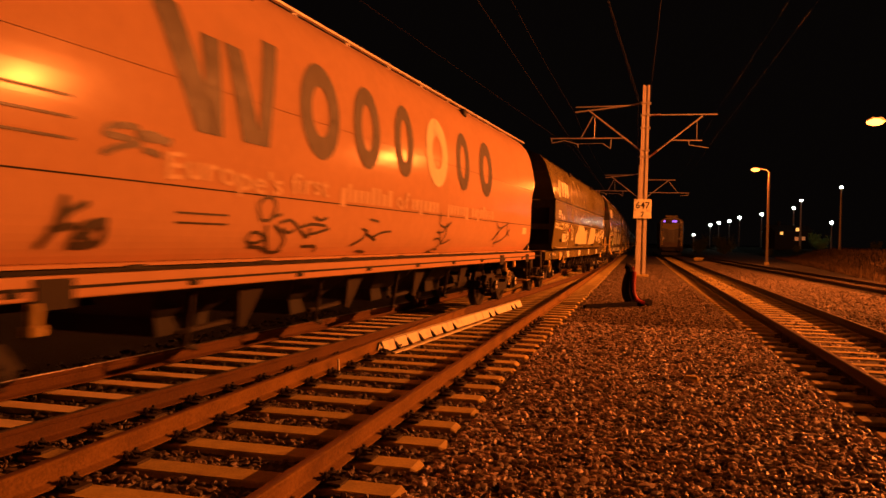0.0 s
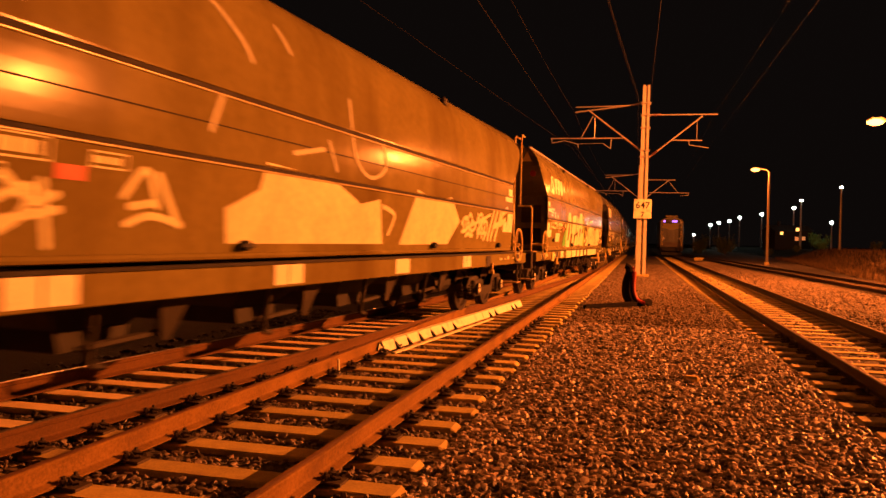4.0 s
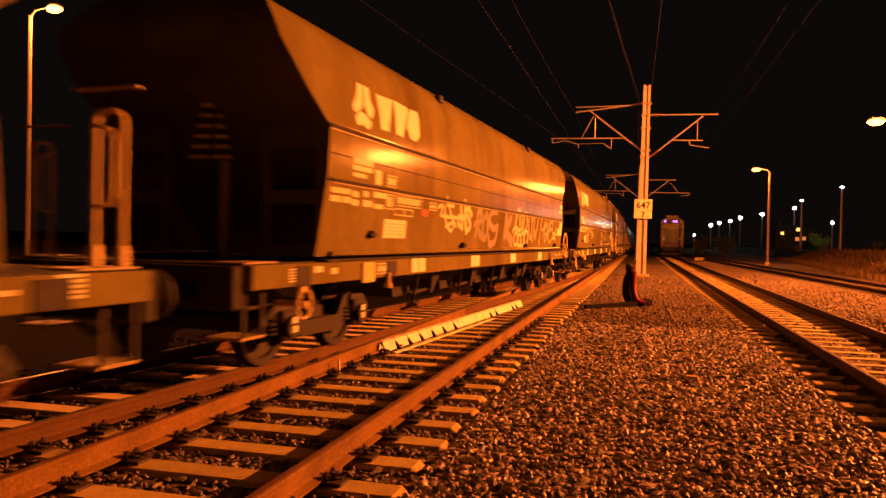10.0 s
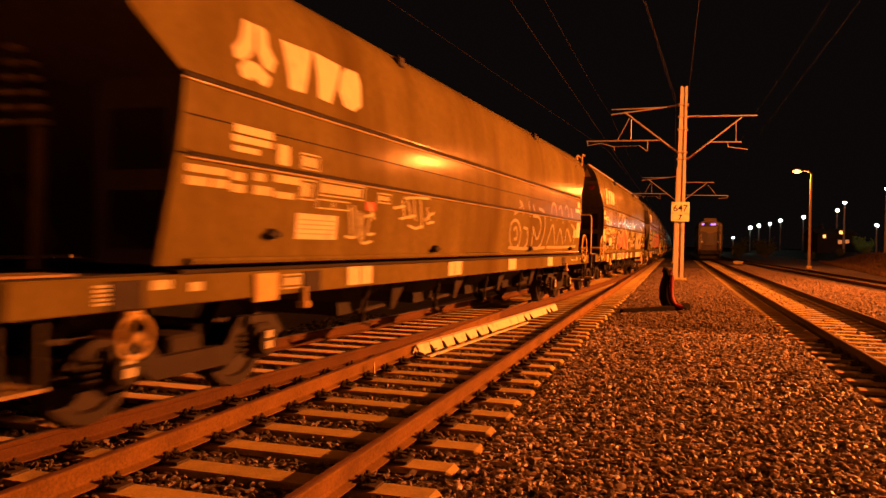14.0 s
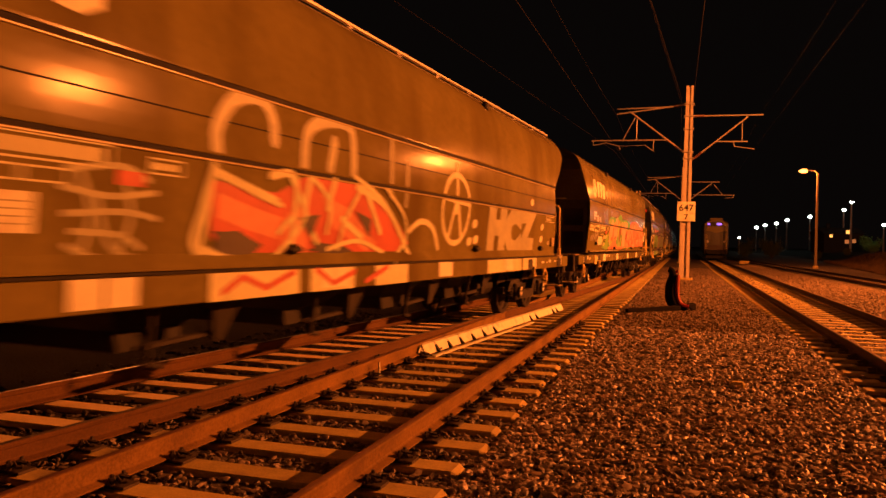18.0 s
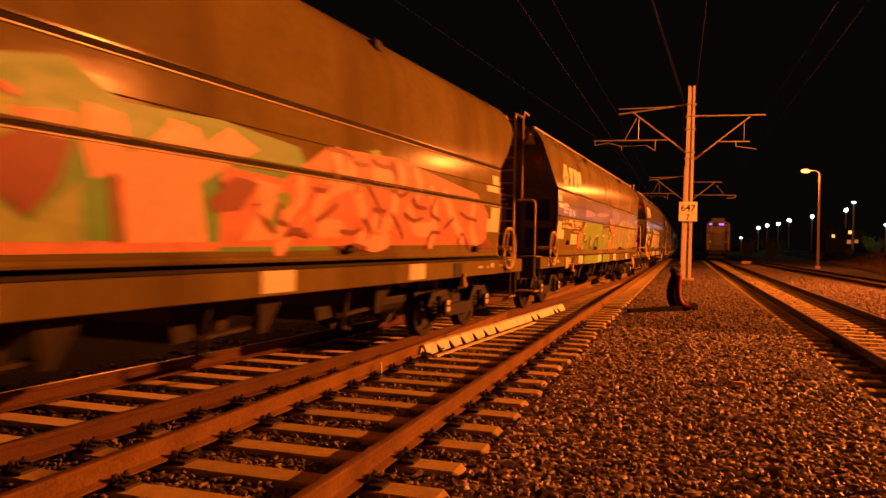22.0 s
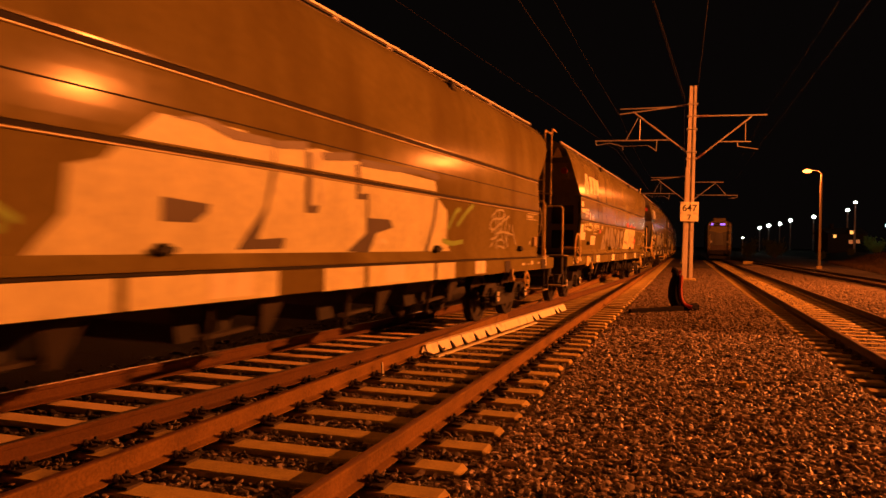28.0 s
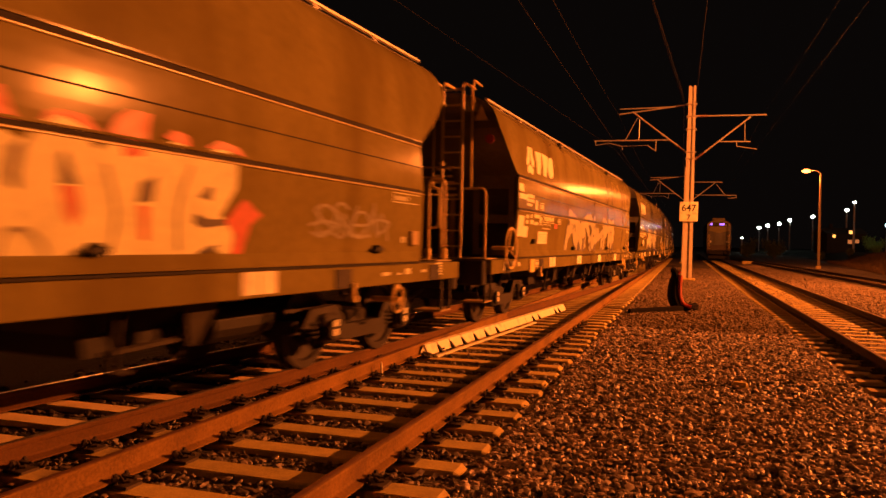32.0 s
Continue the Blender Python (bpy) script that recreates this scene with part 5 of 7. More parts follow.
spread("graffiti", poly_bm([[(9.55, 1.42), (9.71, 1.77), (9.88, 2.09), (10.26, 2.25), (10.71, 2.32), (11.22, 2.27), (11.79, 2.21), (12.54, 2.09), (13, 2.26), (13.73, 2.32), (14.41, 2.15), (14.57, 1.72), (14.13, 1.41)]], 0.008), PALE_SPRAY, W, "pale sprayed lettering with dark lines")
strokes(W, [curve_pts([(8.81, 1.67), (9.12, 1.66), (9.42, 1.79), (9.67, 1.77)]),
            curve_pts([(9.12, 2.03), (9.28, 1.93), (9.42, 1.84)]),
            [(9.53, 1.98), (9.56, 1.82)],
            curve_pts([(9.42, 2.42), (9.58, 2.22), (9.79, 2.1)]),
            curve_pts([(9.78, 2.48), (9.75, 2.36), (9.63, 2.24)]),
            [(9.26, 1.53), (9.61, 1.5)],
            [(14.88, 2.54), (14.57, 2.32)],
            [(15.33, 1.98), (14.99, 1.9)],
            curve_pts([(10.3, 2.3), (10.39, 2.4), (10.81, 2.47), (11.22, 2.44)]),
            curve_pts([(14.39, 2.21), (14.98, 1.93), (14.91, 1.45)])], 0.1, PALE_SPRAY, 0.011, "pale sprayed branching line")
strokes(W, [curve_pts([(10.15, 1.48), (10.3, 1.59), (10.42, 1.95), (10.44, 2.06)]),
            curve_pts([(11.22, 2.24), (11.47, 1.99), (11.7, 1.68)]),
            curve_pts([(11.62, 2.06), (11.92, 1.92), (12.14, 1.55)]),
            curve_pts([(11.89, 2.22), (12.34, 1.94), (12.61, 1.8), (12.9, 2.07), (13.03, 2.28)]),
            [(12.61, 1.8), (12.77, 1.52)],
            [(13.05, 1.76), (13.07, 1.5)],
            curve_pts([(13.73, 2.3), (14.4, 2.03), (14.64, 1.76), (14.54, 1.56)]),
            [(10.85, 1.8), (11.09, 1.86)],
            [(11.04, 1.49), (11.21, 1.57)],
            [(13.82, 1.62), (14.17, 1.65)],
            curve_pts([(9.83, 1.96), (10, 1.88), (9.94, 1.78)])], 0.075, DARK_SPRAY, 0.014, "dark line in the sprayed letters")

W = TRAIN[3]
strokes(W, [curve_pts([(5.9, 1.91), (6.06, 1.89), (6, 1.7)]),
            curve_pts([(6.08, 1.86), (6.07, 2.13), (6.24, 2.17), (6.33, 2.01), (6.11, 1.86), (6.49, 1.66)]),
            curve_pts([(6.62, 2.12), (6.48, 1.95), (6.53, 1.73), (6.71, 1.65), (6.85, 1.8), (6.79, 2.04), (6.62, 2.12)]),
            curve_pts([(7.49, 2.21), (7.07, 2.18), (6.93, 2), (7.27, 1.86), (7.62, 1.9)]),
            curve_pts([(7.62, 1.87), (7.51, 1.61), (7.1, 1.54), (6.96, 1.69)])], 0.15, SMOKE_SPRAY, 0.0082, "wide faint sprayed letter")
strokes(W, [curve_pts([(4.94, 2.19), (5.07, 1.99), (5.12, 1.81)]),
            curve_pts([(4.85, 2.01), (5.18, 2.01), (5.28, 2.03)]),
            curve_pts([(5.16, 2.3), (5.25, 2.01), (5.4, 1.74)]),
            curve_pts([(5.21, 2.1), (5.41, 2.18), (5.64, 2.06)]),
            curve_pts([(5.38, 2.06), (5.56, 1.93), (5.6, 1.84), (5.45, 1.79)]),
            [(4.86, 1.91), (5.01, 1.84)]], 0.1, PALE_SPRAY, 0.009, "pale sprayed scrawl")
strokes(W, [curve_pts([(3.74, 2.12), (3.93, 2.16), (3.9, 1.99)]),
            curve_pts([(4.04, 2.17), (4.18, 1.91), (4.5, 1.76), (4.58, 1.91), (4.2, 1.82)]),
            curve_pts([(4.16, 2.3), (4.39, 2.06), (4.75, 1.84)]),
            [(3.98, 1.99), (4.82, 1.99)],
            [(4.18, 2.18), (4.52, 2.17)]], 0.06, PALE_SPRAY, 0.0095, "pale sprayed scrawl")
strokes(W, [curve_pts([(8.3, 2.13), (8.31, 1.93), (8.31, 1.7)]),
            curve_pts([(8.73, 2.09), (8.38, 1.84), (8.68, 1.71), (9, 1.59)])], 0.24, SMOKE_SPRAY, 0.008, "wide faint sprayed letter")
strokes(W, [curve_pts([(9.04, 1.81), (9.05, 1.86), (9.18, 1.93), (9.3, 2.19), (9.4, 2.31), (9.56, 2.34), (9.64, 2.2), (9.71, 1.91)]),
            curve_pts([(9.23, 1.88), (9.39, 1.93), (9.54, 1.86), (9.82, 1.88)]),
            curve_pts([(9.78, 2.2), (9.88, 2.24), (10.04, 2.23), (10.1, 2.08), (10.04, 1.85)]),
            curve_pts([(10.14, 2.26), (10.35, 2.26), (10.45, 2.1), (10.41, 1.92), (10.23, 1.83)]),
            [(9.92, 2.11), (9.95, 1.89)],
            curve_pts([(9.58, 1.67), (9.54, 1.56), (9.41, 1.52), (9.28, 1.56), (9.21, 1.67), (9.25, 1.77), (9.38, 1.82), (9.51, 1.78), (9.58, 1.67)]),
            curve_pts([(9.98, 1.64), (9.94, 1.54), (9.8, 1.5), (9.65, 1.54), (9.59, 1.63), (9.63, 1.73), (9.76, 1.77), (9.91, 1.74), (9.98, 1.64)]),
            curve_pts([(10.3, 1.65), (10.26, 1.54), (10.13, 1.49), (9.99, 1.54), (9.92, 1.65), (9.96, 1.76), (10.08, 1.81), (10.22, 1.77), (10.3, 1.65)]),
            curve_pts([(10.69, 1.7), (10.65, 1.57), (10.51, 1.52), (10.37, 1.57), (10.3, 1.69), (10.34, 1.81), (10.46, 1.86), (10.61, 1.82), (10.69, 1.7)])], 0.08, PALE_SPRAY, 0.009, "pale sprayed bubble letters")
strokes(W, [curve_pts([(10.62, 2.23), (10.7, 1.98), (10.88, 1.73), (11.06, 1.69), (11.11, 1.92)], 5),
            curve_pts([(10.96, 2.2), (11.07, 2.01), (11.18, 1.74), (11.3, 1.6)], 5),
            curve_pts([(11.07, 2.1), (11.2, 2.21), (11.32, 2.17), (11.32, 1.89)], 5),
            curve_pts([(11.38, 1.7), (11.44, 1.89), (11.6, 1.66)], 5),
            curve_pts([(11.6, 1.66), (11.72, 1.91), (11.76, 2.21), (11.79, 2.29)], 5),
            curve_pts([(12.3, 2.26), (12.23, 1.99), (12.18, 1.51)], 5),
            curve_pts([(12.74, 2.13), (12.67, 1.93), (12.59, 1.68)], 5),
            curve_pts([(12.41, 1.92), (12.67, 1.95), (12.98, 2.06)], 5)], .085, DULL_SPRAY, .008, "faint sprayed letters")
strokes(W, [curve_pts([(12.96, 2.02), (12.91, 2.12), (12.83, 2.06), (12.81, 1.9), (12.84, 1.74), (12.95, 1.63), (13.08, 1.67), (13.16, 1.85), (13.05, 1.82), (12.97, 1.78)], 5),
            curve_pts([(13.11, 2.14), (13.19, 1.92), (13.31, 1.67)], 5),
            curve_pts([(13.31, 1.67), (13.34, 1.93), (13.4, 2.15)], 5),
            curve_pts([(13.91, 2.03), (13.84, 2.16), (13.69, 2.19), (13.57, 2.12), (13.55, 2.01)], 5),
            curve_pts([(13.44, 1.88), (13.7, 1.96), (13.95, 1.95), (14.05, 1.82), (13.93, 1.68), (13.67, 1.6), (13.52, 1.66), (13.46, 1.79)], 5)], .085, DULL_SPRAY, .0105, "wide faint sprayed letters")
strokes(W, [curve_pts([(14.17, 1.87), (14.38, 1.85), (14.62, 1.81)], 5),
            [(14.41, 2.01), (14.42, 1.86)],
            curve_pts([(14.43, 1.84), (14.35, 1.75), (14.12, 1.7)], 5),
            curve_pts([(14.4, 1.81), (14.44, 1.71), (14.56, 1.67)], 5)], .06, PALE_SPRAY, .009, "small pale sprayed star")

W = TRAIN[4]
strokes(W, [[(2.66, 1.96), (2.73, 1.69)],
            [(2.75, 1.99), (2.86, 1.67)],
            [(2.86, 1.94), (3.02, 1.64)],
            curve_pts([(2.61, 1.66), (2.74, 1.65), (2.86, 1.66)], 5),
            curve_pts([(2.97, 1.92), (2.97, 1.61), (3.24, 1.61)], 5),
            [(3.03, 1.89), (3.24, 1.92)],
            curve_pts([(3.14, 1.87), (3.11, 1.7), (3.28, 1.7)], 5),
            [(3.11, 2.04), (3.25, 1.87)],
            curve_pts([(3.76, 2.02), (3.92, 2.04), (4.08, 2.06)], 5),
            [(4.0, 2.12), (4.11, 1.91)],
            [(4.13, 2.16), (4.32, 1.92)],
            [(4.33, 2.18), (4.47, 1.89)],
            [(4.55, 2.19), (4.71, 1.8)],
            curve_pts([(4.06, 2.16), (4.48, 2.19), (4.86, 2.2)], 5),
            curve_pts([(3.97, 1.9), (4.24, 1.93), (4.45, 1.96)], 5),
            curve_pts([(4.26, 1.82), (4.49, 1.79), (4.71, 1.83)], 5),
            [(4.81, 2.07), (4.93, 1.91)],
            curve_pts([(4.77, 1.9), (4.91, 1.97), (5.07, 2.02)], 5),
            [(4.86, 1.87), (5.1, 1.89)]], .032, PALE_SPRAY, .008, "thin pale sprayed tag")
strokes(W, [curve_pts([(8.9, 1.86), (8.96, 1.99), (9.19, 2.06), (9.46, 2.01), (9.69, 1.79), (9.54, 1.57), (9.16, 1.54), (8.93, 1.74), (8.9, 1.86)], 5),
            curve_pts([(9.14, 1.87), (9.31, 1.92), (9.44, 1.74), (9.24, 1.7)], 5),
            curve_pts([(9.85, 1.93), (10.14, 1.9), (10.22, 1.66), (10.05, 1.54)], 5),
            curve_pts([(10.51, 2.19), (11.0, 2.17), (11.24, 1.98), (10.98, 1.72), (10.58, 1.96)], 5),
            curve_pts([(9.11, 2.17), (9.55, 2.33), (9.47, 2.44)], 5),
            curve_pts([(9.61, 2.42), (9.69, 2.31), (9.76, 2.2)], 5),
            curve_pts([(10.12, 2.45), (10.18, 2.32), (10.26, 2.18)], 5),
            [(10.48, 2.41), (10.66, 2.2)],
            curve_pts([(10.97, 2.36), (11.42, 2.29), (11.6, 1.94), (11.36, 1.62), (11.05, 1.52)], 5),
            curve_pts([(10.6, 1.91), (10.6, 1.72), (10.56, 1.54)], 5),
            curve_pts([(8.91, 1.54), (10.11, 1.52), (11.74, 1.54)], 5),
            curve_pts([(12.09, 2.16), (12.17, 2.49), (12.49, 2.51), (12.68, 2.19)], 5),
            curve_pts([(12.87, 2.44), (13.09, 2.51), (13.35, 2.15)], 5),
            curve_pts([(13.54, 2.48), (13.78, 2.55), (14.05, 2.18)], 5),
            [(14.27, 2.52), (14.43, 2.26)],
            curve_pts([(11.9, 1.63), (12.32, 2.06), (12.69, 1.63)], 5),
            curve_pts([(12.89, 1.63), (13.11, 1.98), (13.56, 1.64)], 5),
            curve_pts([(13.79, 1.64), (13.89, 2.0), (14.51, 1.7)], 5),
            curve_pts([(14.79, 1.64), (14.93, 1.96), (14.33, 2.13)], 5),
            curve_pts([(11.92, 1.55), (13.36, 1.55), (15.1, 1.57)], 5)], .06, DULL_SPRAY, .008, "thin outlines of sprayed bubble letters")

W = TRAIN[5]
strokes(W, [curve_pts([(0.57, 1.91), (0.6, 1.7), (0.53, 1.47)], 5),
            curve_pts([(0.69, 1.91), (0.74, 1.7), (0.74, 1.49)], 5),
            curve_pts([(0.76, 1.53), (0.8, 1.75), (0.88, 1.86), (0.95, 1.82), (0.9, 1.49)], 5),
            curve_pts([(1.02, 1.8), (1.16, 1.83), (1.21, 1.71), (1.17, 1.48)], 5),
            curve_pts([(1.24, 1.78), (1.34, 1.83), (1.47, 1.77), (1.39, 1.48)], 5),
            curve_pts([(1.5, 1.79), (1.49, 1.58), (1.62, 1.53)], 5),
            curve_pts([(0.49, 1.59), (0.63, 1.6), (0.78, 1.62)], 5),
            [(0.8, 1.49), (1.13, 1.49)]], 0.05, DULL_SPRAY, 0.008, "blurred sprayed scrawl")
strokes(W, [curve_pts([(2.61, 2.03), (3.05, 2.09), (3.31, 2.01)], 5),
            curve_pts([(2.58, 1.92), (2.97, 1.88), (3.39, 1.93)], 5),
            curve_pts([(2.72, 2.01), (2.82, 1.76), (2.76, 1.47)], 5),
            curve_pts([(3.06, 2.06), (3.17, 1.77), (3.09, 1.53)], 5),
            curve_pts([(2.61, 1.75), (3.11, 1.78), (3.42, 1.74)], 5),
            curve_pts([(2.68, 1.64), (3.08, 1.62), (3.28, 1.53)], 5),
            curve_pts([(2.86, 1.87), (2.97, 1.58), (3.17, 1.46)], 5),
            curve_pts([(2.64, 1.55), (2.87, 1.47), (3.23, 1.47)], 5)], 0.045, DULL_SPRAY, 0.008, "dense sprayed scrawl")
strokes(W, [curve_pts([(3.98, 2.21), (3.95, 1.85), (3.88, 1.49)], 5),
            curve_pts([(4.03, 2.15), (4.53, 2.01), (4.97, 1.92)], 5),
            curve_pts([(5.09, 2.18), (5.37, 1.82), (4.91, 1.45)], 5),
            curve_pts([(5.47, 2.21), (5.82, 1.99), (5.8, 1.68)], 5),
            curve_pts([(6.3, 2.3), (7.09, 2.04), (7.78, 1.52)], 5),
            curve_pts([(6.53, 2.25), (6.18, 1.85), (6.05, 1.52)], 5),
            curve_pts([(3.94, 1.53), (4.26, 1.45), (4.91, 1.44)], 5),
            curve_pts([(7.09, 2.22), (7.67, 1.89), (7.73, 1.52)], 5),
            curve_pts([(5.84, 1.52), (6.47, 1.61), (7.12, 1.48)], 5),
            curve_pts([(4.95, 1.67), (5.18, 1.82), (5.16, 1.52)], 5)], 0.05, PALE_SPRAY, 0.0195, "pale edge of the sprayed piece")
for p in ([(4.07, 1.47), (4.09, 1.66), (4.36, 1.68), (4.62, 1.59), (4.49, 1.47)],
          [(5.44, 1.51), (5.83, 1.57), (6.27, 1.52), (6.18, 1.46)],
          [(5.27, 1.82), (5.65, 1.87), (5.51, 1.64)],
          [(6.39, 1.93), (6.76, 1.86), (6.75, 1.65)]):
    spread("graffiti", poly_bm([p], 0.0175), DARK_SPRAY, W, "dark sprayed wedge")
spread("graffiti", quad_bm([(4.0, 5.3, 1.10, 1.33), (5.5, 6.4, 1.10, 1.33), (6.9, 7.8, 1.10, 1.33)], .008), PALE_SPRAY, W, "pale sprayed patch on the sill")
spread("graffiti", poly_bm([[(4, 2.08), (4.01, 1.64), (4.2, 1.48), (4.73, 1.44), (6, 1.43), (7.2, 1.41), (7.86, 1.59), (7.34, 1.93), (6.68, 2.23), (5.84, 2.24), (5.32, 2.21), (4.88, 2.03), (4.38, 2.05)]], 0.008), RED_SPRAY, W, "red sprayed piece with pale edges")
for p in ([(4.08, 1.98), (4.57, 1.88), (5.01, 1.81), (4.96, 1.61), (4.48, 1.69), (4.08, 1.78)],
          [(5.65, 2.07), (6.24, 1.95), (6.96, 1.59), (6.72, 1.49), (5.94, 1.74)],
          [(5.1, 1.86), (5.38, 1.92), (5.46, 1.49), (4.99, 1.47)]):
    spread("graffiti", poly_bm([p], 0.011), CORAL_SPRAY, W, "coral sprayed patch in the piece")
for p in ([(4.03, 1.67), (4.4, 1.66), (4.72, 1.56), (4.48, 1.41), (4.38, 1.56), (4.14, 1.6)],
          [(5.52, 1.6), (6.21, 1.55), (6.41, 1.49), (5.67, 1.48)],
          [(4.19, 1.41), (4.38, 1.41), (4.67, 1.41), (4.38, 1.41)]):
    spread("graffiti", poly_bm([p], 0.014), DARK_SPRAY, W, "dark sprayed wedge")
strokes(W, [curve_pts([(4.04, 2.26), (4.03, 2.5), (4.26, 2.76), (4.62, 2.83), (4.8, 2.68), (4.82, 2.48)]),
            curve_pts([(5.31, 2.29), (5.39, 2.66), (5.83, 2.82), (6.25, 2.78), (6.29, 2.31)]),
            [(5.89, 2.63), (5.79, 2.32)]], 0.13, DULL_SPRAY, 0.0085, "wide faint sprayed arch")
strokes(W, [[(7.25, 2.84), (7.22, 2.16)],
            [(7.69, 2.6), (7.67, 2.06)]], 0.08, DULL_SPRAY, 0.0085, "faint sprayed upright")
strokes(W, [curve_pts([(4, 2.17), (3.9, 1.85), (3.84, 1.53), (4.32, 1.45), (4.91, 1.41)]),
            curve_pts([(4.06, 2.13), (4.63, 2.01), (4.9, 1.95)]),
            curve_pts([(4.77, 2.17), (5.08, 2.22), (5.2, 2.05), (5.17, 1.49)]),
            curve_pts([(5.42, 2.2), (5.38, 1.87), (5.64, 1.59)]),
            [(5.89, 2.23), (5.79, 1.93)],
            curve_pts([(6.37, 2.19), (7.15, 1.99), (7.9, 1.42)]),
            [(6.56, 2.2), (7.01, 1.71)],
            [(6.09, 1.84), (6.56, 1.65)],
            [(7.42, 1.37), (7.7, 1.6)]], 0.075, PALE_SPRAY, 0.016, "pale edge of the sprayed piece")
strokes(W, [[(4.16, 1.17), (4.42, 1.29), (4.76, 1.18), (5.21, 1.31)],
            [(5.61, 1.32), (5.94, 1.17), (6.4, 1.28)],
            [(6.66, 1.16), (7.2, 1.31)]], 0.06, RED_SPRAY, 0.013, "red sprayed line on the sill")
strokes(W, [curve_pts([(7.84, 1.75), (8.2, 1.88), (8.6, 1.8), (8.85, 1.53)])], .08, PALE_SPRAY)
strokes(W, [[(9.45 + .55 * math.cos(a * .26), 2.1 + .5 * math.sin(a * .26)) for a in range(25)], [(9.45, 2.75), (9.45, 2.05)], [(9.2, 1.68), (9.45, 2.3), (9.72, 1.68)], [(8.95, 2.25), (9.95, 2.2)]], .085, PALE_SPRAY, label="sprayed circle sign")
letters(W, "HCZ", (10.95, 14.0, 1.42, 2.28), DULL_SPRAY, bold=.10, label="fat pale sprayed letters")
spread("graffiti", quad_bm([(10.98, 12.0, 1.11, 1.33), (12.1, 13.0, 1.11, 1.33), (13.1, 14.1, 1.11, 1.33)], .008), PALE_SPRAY, W, "pale sprayed patch on the sill")
for u, z in ((10.3, 1.9), (10.4, 1.65), (10.1, 1.62), (14.5, 1.95), (14.5, 1.7), (13.6, 2.42)):
    strokes(W, [[(u - .06, z), (u + .06, z + .02)]], .13, PALE_SPRAY)

W = TRAIN[6]
for p in ([(3.16, 1.47), (3.13, 1.77), (3.03, 1.81), (3.01, 1.92), (3.34, 1.94), (3.77, 2.01), (3.85, 1.48)],
          [(2.57, 1.51), (2.63, 1.67), (2.86, 1.69), (3.13, 1.71), (3.19, 1.49)],
          [(3.44, 2.33), (3.74, 2.44), (4.24, 2.53), (4.83, 2.58), (4.82, 2.36), (4.33, 2.42), (4.24, 2.3), (3.74, 2.29)]):
    spread("graffiti", poly_bm([p], 0.0066), OLIVE_SPRAY, W, "dark green sprayed cloud")
for p in ([(2.98, 1.86), (2.93, 1.8), (2.79, 1.77), (2.65, 1.79), (2.59, 1.84), (2.64, 1.9), (2.77, 1.93), (2.92, 1.92)],
          [(3.45, 1.89), (3.38, 1.83), (3.19, 1.8), (3.0, 1.82), (2.93, 1.86), (2.99, 1.91), (3.17, 1.94), (3.36, 1.94)],
          [(2.65, 1.75), (2.61, 1.7), (2.52, 1.68), (2.43, 1.7), (2.39, 1.74), (2.42, 1.78), (2.51, 1.81), (2.6, 1.79)],
          [(3.07, 1.64), (3.0, 1.59), (2.83, 1.57), (2.65, 1.59), (2.58, 1.63), (2.64, 1.68), (2.81, 1.71), (2.99, 1.69)]):
    spread("graffiti", poly_bm([p], 0.009), KHAKI_SPRAY, W, "soft green rim of a sprayed dot")
for p in ([(2.89, 1.86), (2.86, 1.83), (2.79, 1.82), (2.71, 1.82), (2.67, 1.85), (2.7, 1.87), (2.78, 1.89), (2.85, 1.88)],
          [(3.36, 1.88), (3.31, 1.86), (3.19, 1.84), (3.07, 1.84), (3.02, 1.86), (3.06, 1.89), (3.18, 1.91), (3.3, 1.91)],
          [(2.58, 1.75), (2.56, 1.73), (2.52, 1.72), (2.47, 1.73), (2.45, 1.75), (2.47, 1.77), (2.51, 1.78), (2.56, 1.77)],
          [(3.0, 1.64), (2.95, 1.61), (2.83, 1.6), (2.72, 1.61), (2.67, 1.64), (2.71, 1.66), (2.82, 1.68), (2.94, 1.67)],
          [(2.98, 1.75), (2.96, 1.74), (2.91, 1.73), (2.87, 1.73), (2.85, 1.75), (2.86, 1.76), (2.91, 1.77), (2.96, 1.77)]):
    spread("graffiti", poly_bm([p], 0.0115), PINK_SPRAY, W, "pale sprayed dot")
strokes(W, [curve_pts([(3.36, 1.28), (3.46, 1.31), (3.52, 1.25), (3.61, 1.31), (3.71, 1.24), (3.84, 1.24)], 5),
            [(3.44, 1.25), (3.5, 1.33)],
            curve_pts([(3.9, 1.24), (3.95, 1.3), (4.03, 1.24), (4.09, 1.31), (4.17, 1.21)], 5),
            [(3.57, 1.25), (3.65, 1.32)]], 0.022, WHITE, 0.006, "thin white tag on the sill")
strokes(W, [curve_pts([(0.29, 1.77), (0.38, 1.82), (0.47, 1.9)], 5),
            curve_pts([(0.47, 1.9), (0.54, 1.82), (0.61, 1.76)], 5),
            curve_pts([(0.61, 1.76), (0.68, 1.83), (0.75, 1.92)], 5),
            curve_pts([(0.75, 1.92), (0.84, 1.84), (0.92, 1.77)], 5),
            curve_pts([(0.92, 1.77), (1.0, 1.87), (1.07, 1.97)], 5),
            curve_pts([(1.07, 1.97), (1.14, 1.88), (1.19, 1.8)], 5),
            curve_pts([(1.27, 1.7), (1.25, 1.86), (1.43, 1.93), (1.56, 1.89), (1.53, 1.73), (1.36, 1.69)], 5)], 0.085, SMOKE_SPRAY, 0.008, "faint wide sprayed zigzag")
